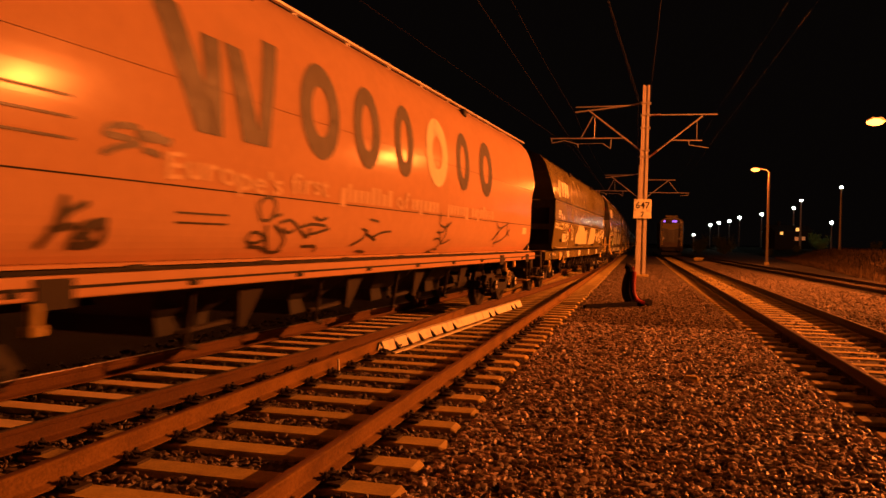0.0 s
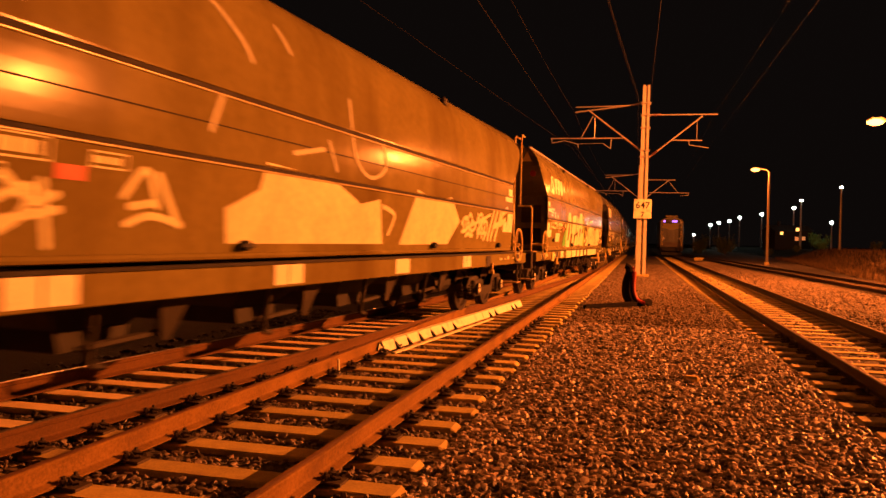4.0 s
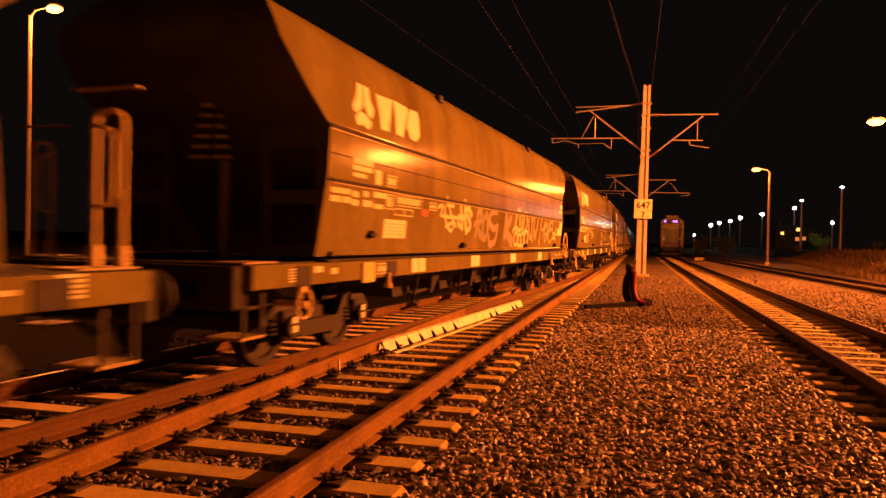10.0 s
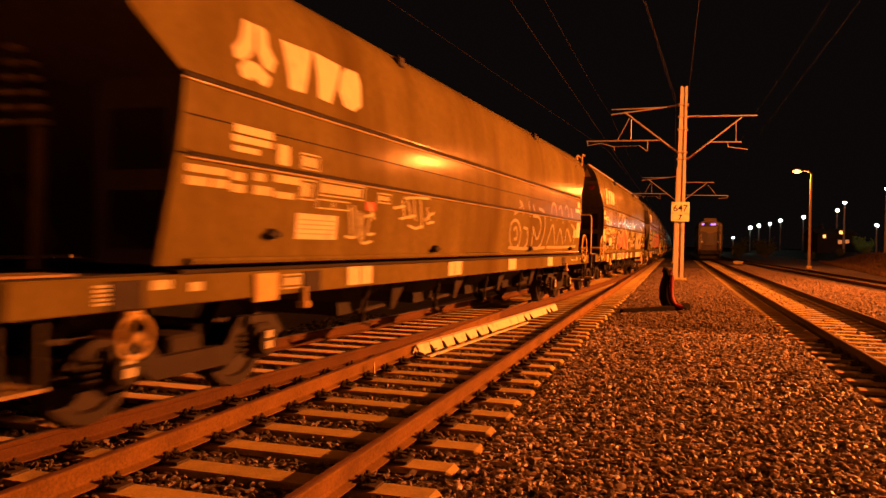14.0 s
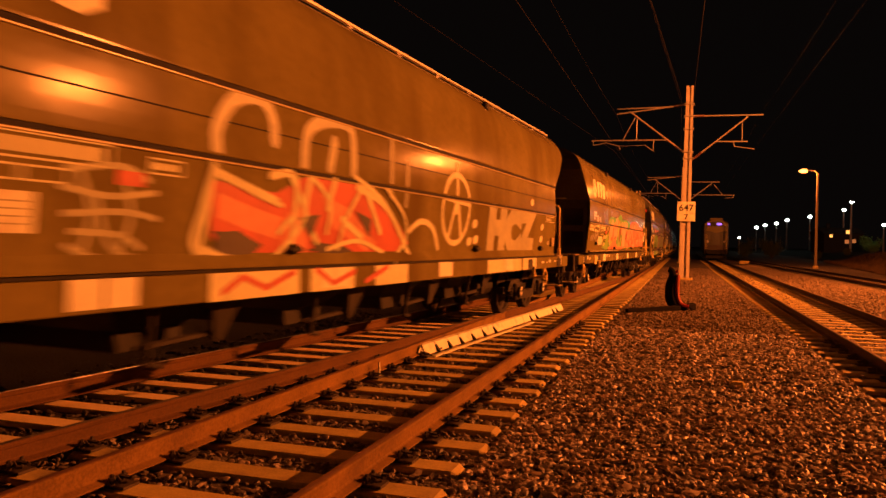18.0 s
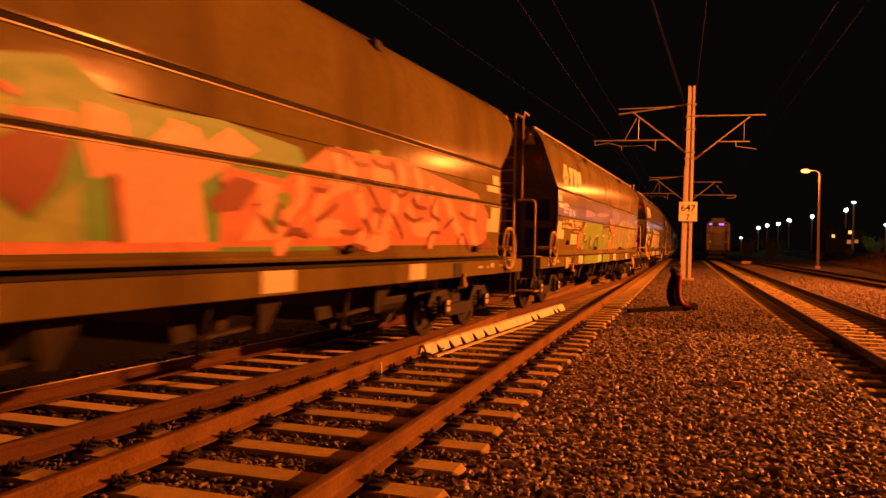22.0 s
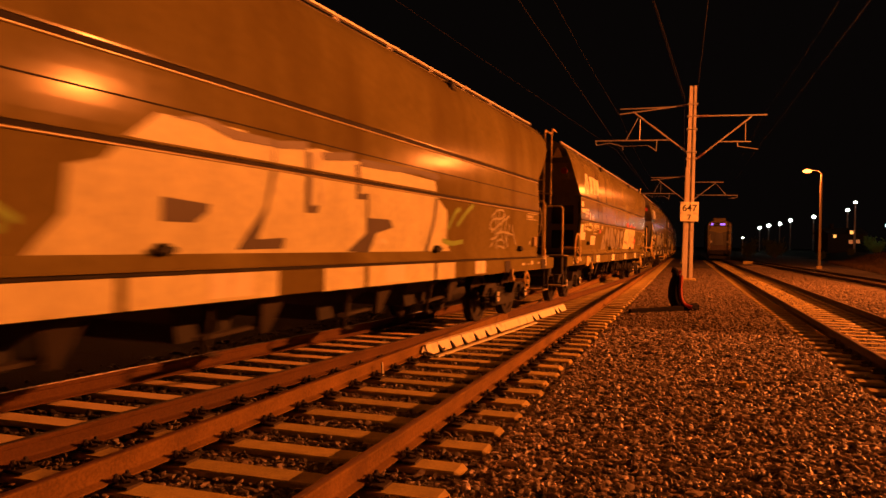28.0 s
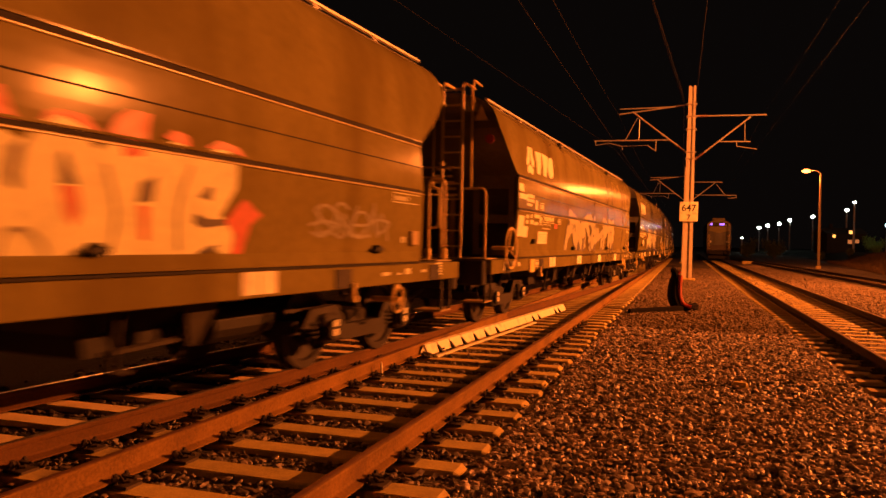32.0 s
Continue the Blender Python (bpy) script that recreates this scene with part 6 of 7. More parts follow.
spread("graffiti", poly_bm([[(3.85, 2.5), (4.22, 2.54), (4.62, 2.51), (5.78, 2.55), (6.75, 2.73), (7.19, 2.52), (8.24, 2.56), (9.36, 2.48), (10.07, 1.51), (3.92, 1.48)]], 0.007), GREEN_SPRAY, W, "green and olive sprayed background")
spread("graffiti", poly_bm([[(8.25, 2.2), (9.13, 2.16), (9.89, 2.55), (11.49, 2.61), (14.33, 2.37), (14.92, 2.08), (14.95, 1.59), (8.28, 1.54)]], 0.0085), CORAL_SPRAY, W, "coral sprayed ground of the letters")
for p in ([(3.91, 1.55), (4.34, 1.58), (4.67, 1.76), (5.03, 1.74), (5.43, 1.86), (5.98, 1.58), (5.99, 1.49), (3.92, 1.48)],
          [(6.02, 1.49), (6.09, 1.58), (8.27, 1.58), (8.29, 1.51)],
          [(6.35, 2.35), (6.82, 2.39), (6.76, 2.17), (6.48, 2.24)],
          [(4.42, 1.83), (4.6, 2.01), (4.89, 2.11), (5.02, 1.87), (4.85, 1.76), (4.49, 1.76)]):
    spread("graffiti", poly_bm([p], 0.0095), CORAL_SPRAY, W, "coral sprayed foot of the letters")
for p in ([(3.87, 2.11), (4.02, 2.21), (4.19, 2.31), (4.43, 2.47), (4.8, 2.34), (4.66, 2.23), (4.61, 2.13), (4.59, 2), (4.45, 1.85), (4.32, 1.83), (4.27, 2.03), (4.14, 1.99), (4.16, 1.81), (4.27, 1.6), (4.07, 1.64), (3.9, 1.71)],
          [(4.85, 2.25), (5.21, 2.45), (5.15, 2.27), (5.21, 2.1), (5.35, 2.14), (5.35, 2.5), (5.74, 2.59), (5.8, 2.26), (5.65, 2.11), (5.82, 1.97), (5.59, 1.73), (5.38, 1.9), (5.02, 1.85)],
          [(6.87, 2.21), (6.9, 2.47), (7.2, 2.44), (7.26, 2.17), (7.58, 2.37), (7.68, 2.48), (7.93, 2.46), (8.01, 2.33), (8.34, 2.51), (8.7, 2.38), (8.17, 2.13), (7.99, 2.03), (8.14, 1.58), (7.32, 1.57), (7.18, 2.04), (6.97, 1.98)],
          [(8.68, 2.13), (9.09, 2.1), (9.02, 1.85), (9.42, 1.97), (9.31, 1.62), (8.58, 1.59), (8.79, 1.89)]):
    spread("graffiti", poly_bm([p], 0.012), PINK_SPRAY, W, "fat pink sprayed letter")
spread("graffiti", poly_bm([[(5.85, 2.11), (5.92, 2.33), (6.17, 2.45), (6.38, 2.39), (6.35, 2.2), (6.19, 2.14), (6.28, 1.83), (6.53, 1.68), (6.87, 1.98), (6.94, 1.57), (6.09, 1.57)]], 0.0118), KHAKI_SPRAY, W, "olive sprayed letter")
for p in ([(6.2, 2.12), (6.39, 2.22), (6.8, 2.2), (6.71, 1.92), (6.52, 1.71), (6.29, 1.86)],
          [(4.32, 1.83), (4.54, 1.95), (4.62, 1.85), (4.58, 1.78), (4.36, 1.77)],
          [(4.61, 2.11), (4.8, 2.32), (4.87, 2.3), (4.81, 2.13), (4.63, 2.07)],
          [(5.17, 2.28), (5.26, 2.42), (5.34, 2.33), (5.33, 2.14), (5.21, 2.12)],
          [(5.02, 1.85), (5.42, 1.93), (5.55, 1.73), (5.37, 1.83)],
          [(7.1, 2.05), (7.2, 2), (7.27, 1.57), (7.19, 1.57)],
          [(8.11, 1.91), (8.47, 2.12), (8.75, 2.09), (8.52, 1.85), (8.18, 1.81)],
          [(4.53, 1.57), (4.88, 1.53), (4.84, 1.48), (4.57, 1.48)]):
    spread("graffiti", poly_bm([p], 0.015), DARK_RED_SPRAY, W, "dark red sprayed shade between letters")
strokes(W, [curve_pts([(9.14, 1.53), (9.25, 1.66), (9.42, 1.89), (9.42, 2.16)], 5),
            curve_pts([(9.71, 1.91), (9.91, 2.11), (10.31, 2.25)], 5),
            curve_pts([(9.81, 1.72), (10.0, 1.74), (10.21, 1.73)], 5),
            curve_pts([(10.35, 2.4), (10.43, 2.21), (10.69, 1.91)], 5),
            curve_pts([(10.96, 1.84), (11.34, 1.82), (11.5, 2.3)], 5),
            curve_pts([(11.86, 2.02), (12.17, 1.78), (12.76, 1.8)], 5),
            curve_pts([(13.02, 2.26), (13.39, 1.96), (13.83, 1.68)], 5),
            curve_pts([(14.19, 2.23), (14.19, 1.84), (14.46, 1.61)], 5),
            curve_pts([(12.51, 2.29), (12.72, 2.0), (12.65, 1.6)], 5),
            curve_pts([(10.05, 2.49), (10.09, 2.37), (10.13, 2.28)], 5),
            curve_pts([(10.88, 2.36), (11.1, 2.35), (11.32, 2.34)], 5),
            curve_pts([(11.56, 2.49), (11.62, 2.37), (11.5, 2.24)], 5),
            curve_pts([(12.01, 2.47), (12.14, 2.36), (12.09, 2.2)], 5),
            curve_pts([(10.64, 1.64), (11.0, 1.58), (11.32, 1.62)], 5)], 0.19, PINK_SPRAY, 0.0105, "interlocking pink sprayed letters")
strokes(W, [curve_pts([(9.89, 2.53), (10.13, 2.53), (10.29, 2.52)], 5),
            curve_pts([(10.35, 2.51), (10.45, 2.44), (10.73, 2.45)], 5),
            curve_pts([(10.84, 2.52), (11.04, 2.47), (11.27, 2.48)], 5),
            curve_pts([(9.97, 2.31), (10.05, 2.27), (10.04, 2.22)], 5),
            curve_pts([(9.64, 2.11), (9.83, 2.1), (9.9, 2.16)], 5),
            [(10.51, 2.27), (10.46, 2.13)],
            curve_pts([(10.74, 2.23), (10.97, 2.06), (11.1, 1.93), (11.08, 1.76)], 5),
            curve_pts([(9.76, 1.81), (9.98, 1.91), (10.09, 1.98)], 5),
            curve_pts([(10.7, 1.85), (10.87, 1.75), (10.84, 1.64)], 5),
            [(10.93, 1.97), (11.21, 1.96)],
            curve_pts([(11.44, 2.24), (11.58, 2.16), (11.82, 2.24)], 5),
            curve_pts([(11.96, 2.15), (12.05, 2.07), (12.4, 2.05)], 5),
            curve_pts([(11.38, 1.94), (11.65, 1.77), (11.74, 1.65)], 5),
            curve_pts([(12.67, 2.2), (12.56, 2.0), (12.89, 1.91)], 5),
            curve_pts([(12.51, 1.53), (12.62, 1.73), (12.93, 1.74)], 5),
            [(13.08, 1.81), (13.39, 1.96)],
            curve_pts([(13.66, 1.6), (13.81, 1.75), (14.16, 1.53)], 5),
            curve_pts([(13.65, 2.05), (13.95, 1.99), (14.37, 1.96)], 5),
            [(9.28, 1.71), (9.48, 1.7)],
            curve_pts([(9.22, 1.65), (9.38, 1.68), (9.59, 1.65)], 5),
            curve_pts([(11.32, 2.55), (11.44, 2.35), (11.39, 2.2)], 5),
            curve_pts([(9.09, 1.92), (9.08, 1.79), (9.21, 1.75)], 5),
            curve_pts([(10.22, 1.71), (10.49, 1.7), (10.62, 1.74)], 5),
            curve_pts([(11.74, 1.96), (12.02, 1.88), (12.29, 1.92)], 5),
            curve_pts([(10.24, 1.53), (10.51, 1.55), (10.8, 1.53)], 5)], 0.05, DARK_RED_SPRAY, 0.0158, "dark red line between the letters")
for p in ([(10.47, 1.53), (10.52, 1.59), (10.7, 1.57), (10.75, 1.53)],
          [(14.59, 1.53), (14.93, 1.69), (15.36, 1.53)],
          [(8.2, 2.1), (8.29, 2.05), (8.43, 2.14), (8.39, 2.06), (8.28, 1.98)],
          [(8.66, 1.91), (8.82, 1.92), (8.74, 1.89)],
          [(8.75, 1.85), (8.93, 1.78), (9.09, 1.67), (9.0, 1.66), (8.85, 1.74)]):
    spread("graffiti", poly_bm([p], 0.0165), DARK_RED_SPRAY, W, "dark notch between the sprayed letters")
for p in ([(9.02, 2.02), (9.17, 2.05), (9.27, 1.99), (9.19, 1.88), (9.06, 1.91)],
          [(10.74, 2.61), (10.99, 2.65), (11.05, 2.6), (10.84, 2.56)],
          [(8.93, 1.72), (9.03, 1.95), (9.1, 1.83), (9.05, 1.68)]):
    spread("graffiti", poly_bm([p], 0.0165), OLIVE_SPRAY, W, "olive gap between the sprayed letters")
strokes(W, [curve_pts([(4.57, 2), (4.63, 2.15), (4.82, 2.32)]),
            curve_pts([(5.81, 2.53), (5.82, 2.26), (5.75, 2.08)]),
            curve_pts([(5.91, 2.35), (6.17, 2.47), (6.4, 2.43)]),
            curve_pts([(9.24, 1.67), (9.55, 1.97), (9.78, 2.15)])], 0.05, RED_SPRAY, 0.016, "red edge of a sprayed letter")

W = TRAIN[7]
spread("graffiti", quad_bm([(3.47, 5.9, 1.10, 1.33), (6.6, 8.0, 1.10, 1.33)], .008), OLIVE_SPRAY, W, "pale sprayed patch on the sill")
for p in ([(2.53, 1.53), (2.52, 1.68), (2.54, 1.85), (2.68, 1.95), (2.9, 1.97), (2.94, 1.91), (3.15, 1.92), (2.97, 1.81), (2.76, 1.69), (2.9, 1.53), (2.85, 1.5)],
          [(3.08, 1.57), (3.19, 1.61), (3.28, 1.57), (3.26, 1.49), (3.09, 1.49)]):
    spread("graffiti", poly_bm([p], 0.012), CORAL_SPRAY, W, "coral sprayed chevron")
for p in ([(2.73, 1.64), (2.9, 1.79), (3.21, 1.97), (3.37, 2.13), (3.58, 2.24), (3.89, 2.26), (4.62, 2.23), (5.2, 2.23), (5.89, 2.19), (6.02, 1.52), (4.73, 1.5), (3.92, 1.5), (3.26, 1.49), (3.03, 1.5), (2.87, 1.55)],):
    spread("graffiti", poly_bm([p], 0.0072), OLIVE_SPRAY, W, "olive green sprayed background")
for p in ([(3.3, 1.68), (3.34, 1.89), (3.49, 1.9), (3.45, 1.71), (3.77, 1.8), (3.85, 1.74), (3.84, 1.53), (3.74, 1.5), (3.69, 1.67), (3.49, 1.68)],
          [(4.15, 1.84), (4.33, 1.87), (4.34, 1.54), (4.72, 1.57), (4.73, 1.51), (4.22, 1.51)],
          [(4.87, 1.53), (5.12, 1.78), (5.59, 1.88), (5.69, 1.85), (5.65, 1.53), (5.54, 1.51), (5.47, 1.79), (5.28, 1.75), (5.02, 1.51)],
          [(2.7, 1.6), (2.79, 1.59), (3.04, 1.5), (2.86, 1.5)],
          [(3.04, 1.66), (3.24, 1.67), (3.25, 1.65), (2.99, 1.61)]):
    spread("graffiti", poly_bm([p], 0.0165), BROWN_SPRAY, W, "dark brown shade in the sprayed piece")
strokes(W, [curve_pts([(3.45, 1.73), (3.61, 1.75), (3.77, 1.8)], 5),
            [(3.04, 1.67), (3.24, 1.69)],
            [(3.27, 1.9), (3.59, 1.91)],
            [(6.33, 1.9), (6.75, 1.91)],
            curve_pts([(4.5, 1.86), (4.6, 1.76), (4.49, 1.63)], 5)], 0.03, PALE_SPRAY, 0.0185, "thin pale sprayed line")
spread("graffiti", poly_bm([[(4.99, 2.23), (6.25, 2.22), (6.44, 2.1), (7.61, 2.17), (7.78, 1.48), (5.05, 1.48)]], 0.008), OLIVE_SPRAY, W, "olive green sprayed background")
for p in ([(3.45, 2.54), (3.75, 2.55), (4.44, 2.53), (4.99, 2.46), (4.36, 2.4), (3.82, 2.38), (3.45, 2.35)],
          [(5.2, 2.47), (5.64, 2.55), (6.99, 2.58), (7.66, 2.57), (6.68, 2.48), (5.88, 2.45)]):
    spread("graffiti", poly_bm([p], 0.008), CORAL_SPRAY, W, "coral sprayed band")
for p in ([(5.16, 1.86), (5.68, 1.9), (5.7, 1.48), (5.6, 1.48), (5.56, 1.67), (5.39, 1.81), (5.22, 1.77), (5.04, 1.56), (5.03, 1.68)],
          [(6.47, 1.87), (6.8, 1.9), (6.79, 1.5), (6.62, 1.47), (6.53, 1.73)],
          [(6.04, 1.56), (6.23, 1.59), (6.32, 1.48), (6.07, 1.47)],
          [(7.12, 1.69), (7.36, 1.76), (7.41, 1.49), (7.14, 1.48)],
          [(6.32, 2.19), (6.53, 2.1), (7.37, 2.14), (7.34, 1.94), (6.37, 1.95)]):
    spread("graffiti", poly_bm([p], 0.011), SMOKE_SPRAY, W, "dark shade in the sprayed piece")
for p in ([(7.6, 2.46), (8.08, 2.45), (8.29, 2.27), (8.64, 2.38), (8.89, 2.02), (8.39, 1.95), (7.88, 2.14)],
          [(7.73, 1.76), (8.32, 1.95), (8.57, 1.5), (7.85, 1.49)]):
    spread("graffiti", poly_bm([p], 0.014), CORAL_SPRAY, W, "coral sprayed star shape")
for p in ([(7.32, 2.15), (7.59, 2.17), (7.79, 1.5), (7.44, 1.5)],
          [(7.69, 2.07), (8.2, 1.99), (7.74, 1.79)]):
    spread("graffiti", poly_bm([p], 0.012), OLIVE_SPRAY, W, "green sprayed letter")
strokes(W, [[(5.15, 1.87), (5.67, 1.9)],
            [(6.44, 1.88), (6.77, 1.89)],
            [(7.35, 1.87), (7.6, 1.89)],
            [(7.7, 1.79), (8.01, 1.77), (8.32, 1.95), (8.96, 1.95)]], 0.03, PALE_SPRAY, 0.017, "thin pale sprayed line")
spread("graffiti", poly_bm([[(8.59, 2.01), (9.07, 2.24), (10.46, 2.48), (12.58, 2.48), (14.48, 2.35), (14.97, 1.54), (8.67, 1.5)]], 0.008), SMOKE_SPRAY, W, "dull sprayed ground of the lettering")
strokes(W, [[(8.65, 1.89), (8.83, 1.58)],
            [(9.07, 1.72), (8.93, 1.52)],
            curve_pts([(9.24, 2.22), (9.38, 1.6), (9.74, 1.58)]),
            curve_pts([(10.28, 2.34), (10.78, 2.3), (11.05, 1.99), (10.8, 1.62), (10.34, 1.7), (10.31, 2.11), (10.28, 2.34)]),
            curve_pts([(11.84, 2.14), (12.03, 1.85), (11.82, 1.57)]),
            [(12.35, 1.79), (12.33, 1.54)],
            curve_pts([(13.36, 2.25), (12.46, 2.02), (13.28, 1.81), (12.5, 1.56)]),
            [(13.67, 2.31), (13.82, 1.56)],
            [(13.91, 2.21), (14.33, 1.98)],
            [(9.84, 2.18), (10.06, 1.62)]], 0.15, KHAKI_SPRAY, 0.011, "khaki sprayed letter")
strokes(W, [[(15.17, 2.58), (15.09, 1.56)]], 0.2, RED_SPRAY, 0.009, "red sprayed stroke")

W = TRAIN[8]
spread("graffiti", quad_bm([(3.76, 4.75, 1.10, 1.33), (4.85, 6.65, 1.10, 1.33), (7.45, 8.3, 1.10, 1.33), (8.4, 10.3, 1.10, 1.33), (10.4, 11.08, 1.10, 1.33)], .008), PALE_SPRAY, W, "pale sprayed patch on the sill")
strokes(W, [[(2.2, 1.95), (2.9, 1.75), (3.4, 1.7)], [(2.9, 2.05), (3.7, 1.85), (4.0, 1.7)], [(2.6, 1.45), (3.4, 1.6), (3.9, 1.65)]], .06, OLIVE_SPRAY)
for p in ([(4.02, 1.41), (4.17, 1.59), (4.33, 1.75), (4.34, 2.06), (4.62, 2.13), (4.78, 2.28), (5.10, 2.50), (6.1, 2.52), (6.1, 1.41)], ):
    spread("graffiti", poly_bm([p], .0078), PALE_SPRAY, W, "large pale sprayed block letters")
spread("graffiti", poly_bm([[(5.14, 2.47), (5.54, 2.46), (6.49, 2.43), (7.06, 2.48), (7.28, 2.51), (7.95, 2.47), (10.2, 2.43), (10.3, 2.23), (10.52, 2.12), (10.7, 2.06), (10.75, 1.85), (10.77, 1.64), (10.98, 1.46), (5.21, 1.46)]], 0.008), PALE_SPRAY, W, "large pale sprayed block letters")
for p in ([(5.22, 2.49), (5.54, 2.5), (5.94, 2.42), (6.49, 2.43), (6.48, 2.5), (5.97, 2.5), (5.57, 2.55)],
          [(6.52, 2.49), (7.06, 2.55), (7.06, 2.47), (6.53, 2.42)],
          [(7.32, 2.48), (7.96, 2.55), (7.96, 2.46), (7.33, 2.4)],
          [(8.09, 2.5), (9.21, 2.52), (9.88, 2.53), (10.27, 2.53), (10.36, 2.48), (10.25, 2.44), (9.66, 2.47), (8.7, 2.43), (8.1, 2.42)],
          [(7.02, 2.45), (7.11, 2.46), (7.15, 1.95), (7.31, 1.96), (7.3, 1.88), (7.07, 1.87)],
          [(6.5, 2.43), (6.54, 2.2), (6.47, 1.9), (6.36, 1.61), (6.77, 1.63), (6.75, 1.53), (6.08, 1.52), (6.43, 1.9)],
          [(7.99, 2.42), (8.09, 2.44), (8.12, 2.12), (8.32, 2.14), (8.38, 1.87), (8.91, 1.87), (9.01, 1.78), (8.58, 1.7), (8.45, 1.48), (7.96, 1.5), (8.35, 1.7), (8.28, 2.07), (8.05, 2.06)],
          [(5.17, 1.91), (5.69, 1.88), (5.68, 1.82), (5.53, 1.73), (5.18, 1.73)],
          [(10.23, 2.2), (10.32, 2.2), (10.29, 1.93), (10.2, 1.68), (10.1, 1.47), (10.0, 1.47), (10.12, 1.68), (10.21, 1.93)]):
    spread("graffiti", poly_bm([p], 0.013), DARK_SPRAY, W, "dark edge of a sprayed block letter")
strokes(W, [[(7.14, 2.47), (7.19, 1.96)],
            curve_pts([(7.21, 2.41), (7.28, 2.45), (7.35, 1.98)]),
            curve_pts([(8.65, 1.58), (8.76, 1.63), (8.87, 1.59)])], 0.05, WHITE, 0.015, "thin pale sprayed line")
strokes(W, [curve_pts([(10.8, 1.82), (11.02, 2.04), (11.18, 2.1)], 5),
            curve_pts([(11.15, 1.87), (11.5, 2.08), (11.72, 2.18)], 5),
            curve_pts([(10.64, 1.64), (10.99, 1.6), (11.41, 1.63)], 5)], .07, OLIVE_SPRAY, .009, "olive sprayed stroke")
strokes(W, [curve_pts([(12.67, 2.04), (12.92, 2.16), (13.28, 2.17), (13.22, 2.04), (12.77, 2.01), (12.63, 1.87), (12.87, 1.84)], 5),
            curve_pts([(12.83, 2.1), (12.96, 1.88), (12.86, 1.64), (12.74, 1.56)], 5),
            curve_pts([(13.06, 2.13), (13.07, 1.85), (13.0, 1.64)], 5),
            curve_pts([(13.37, 2.12), (13.21, 1.9), (13.36, 1.69)], 5),
            curve_pts([(12.74, 1.8), (13.1, 1.93), (13.61, 2.09)], 5),
            curve_pts([(12.98, 1.78), (13.41, 1.81), (13.92, 1.77)], 5),
            curve_pts([(12.98, 1.54), (13.14, 1.67), (13.44, 1.65), (13.5, 1.54), (13.22, 1.57), (13.09, 1.53)], 5),
            curve_pts([(13.53, 2.08), (13.45, 1.82), (13.7, 1.56)], 5),
            curve_pts([(13.85, 1.93), (14.01, 1.75), (14.17, 1.61)], 5),
            curve_pts([(12.72, 1.68), (12.99, 1.72), (13.25, 1.86)], 5),
            [(13.71, 1.96), (13.6, 1.65)]], .035, DULL_SPRAY, .008, "dense thin sprayed scrawl")

W = TRAIN[9]
for p in ([(3.49, 1.48), (3.62, 1.72), (3.82, 1.94), (4, 1.96), (4.02, 1.74), (4.39, 1.65), (4.42, 1.51), (4.35, 1.47)],
          [(4.13, 1.94), (4.17, 2.1), (4.31, 2.18), (4.48, 2.12), (4.73, 1.99), (4.74, 1.82), (4.47, 1.75), (4.49, 1.62), (4.13, 1.76)],
          [(4.88, 1.63), (4.79, 1.77), (4.85, 2.09), (5.03, 2.2), (5.2, 2.15), (5.09, 1.84), (5.06, 1.57)],
          [(5.25, 2.16), (5.58, 2.2), (5.88, 1.99), (6.45, 1.83), (6.68, 1.57), (5.94, 1.5), (5.45, 1.52), (5.16, 1.71)],
          [(5.91, 2.1), (6.25, 2.17), (6.55, 2.1), (6.51, 1.89), (6.28, 1.97)],
          [(6.69, 1.5), (6.67, 1.91), (6.95, 2.16), (7.38, 2.09), (7.45, 1.72), (7.07, 1.5)],
          [(7.51, 2.09), (8.15, 2.14), (8.28, 1.94), (7.89, 1.82), (8.37, 1.54), (7.62, 1.53), (7.78, 1.72)]):
    spread("graffiti", poly_bm([p], 0.0085), SMOKE_SPRAY, W, "fat dull sprayed letter")
strokes(W, [curve_pts([(4.02, 1.65), (4.11, 1.74), (4.26, 1.72), (4.39, 1.61)]),
            curve_pts([(5.14, 1.54), (5.16, 1.85), (5.26, 2.1)]),
            curve_pts([(5.29, 1.82), (5.34, 1.65), (5.55, 1.58)]),
            curve_pts([(5.76, 1.84), (5.97, 1.69), (6.27, 1.58)]),
            curve_pts([(5.87, 1.96), (6.29, 1.86), (6.67, 1.62)]),
            curve_pts([(4.46, 1.74), (4.54, 1.79), (4.74, 1.8)]),
            curve_pts([(4.76, 2.02), (4.74, 1.8), (4.84, 1.6)]),
            curve_pts([(6.89, 1.8), (7.04, 1.67), (6.88, 1.58)]),
            [(7.6, 1.61), (7.91, 1.59)],
            [(7.47, 2.05), (7.55, 1.92)]], 0.05, DARK_SPRAY, 0.013, "dark edge of a sprayed letter")
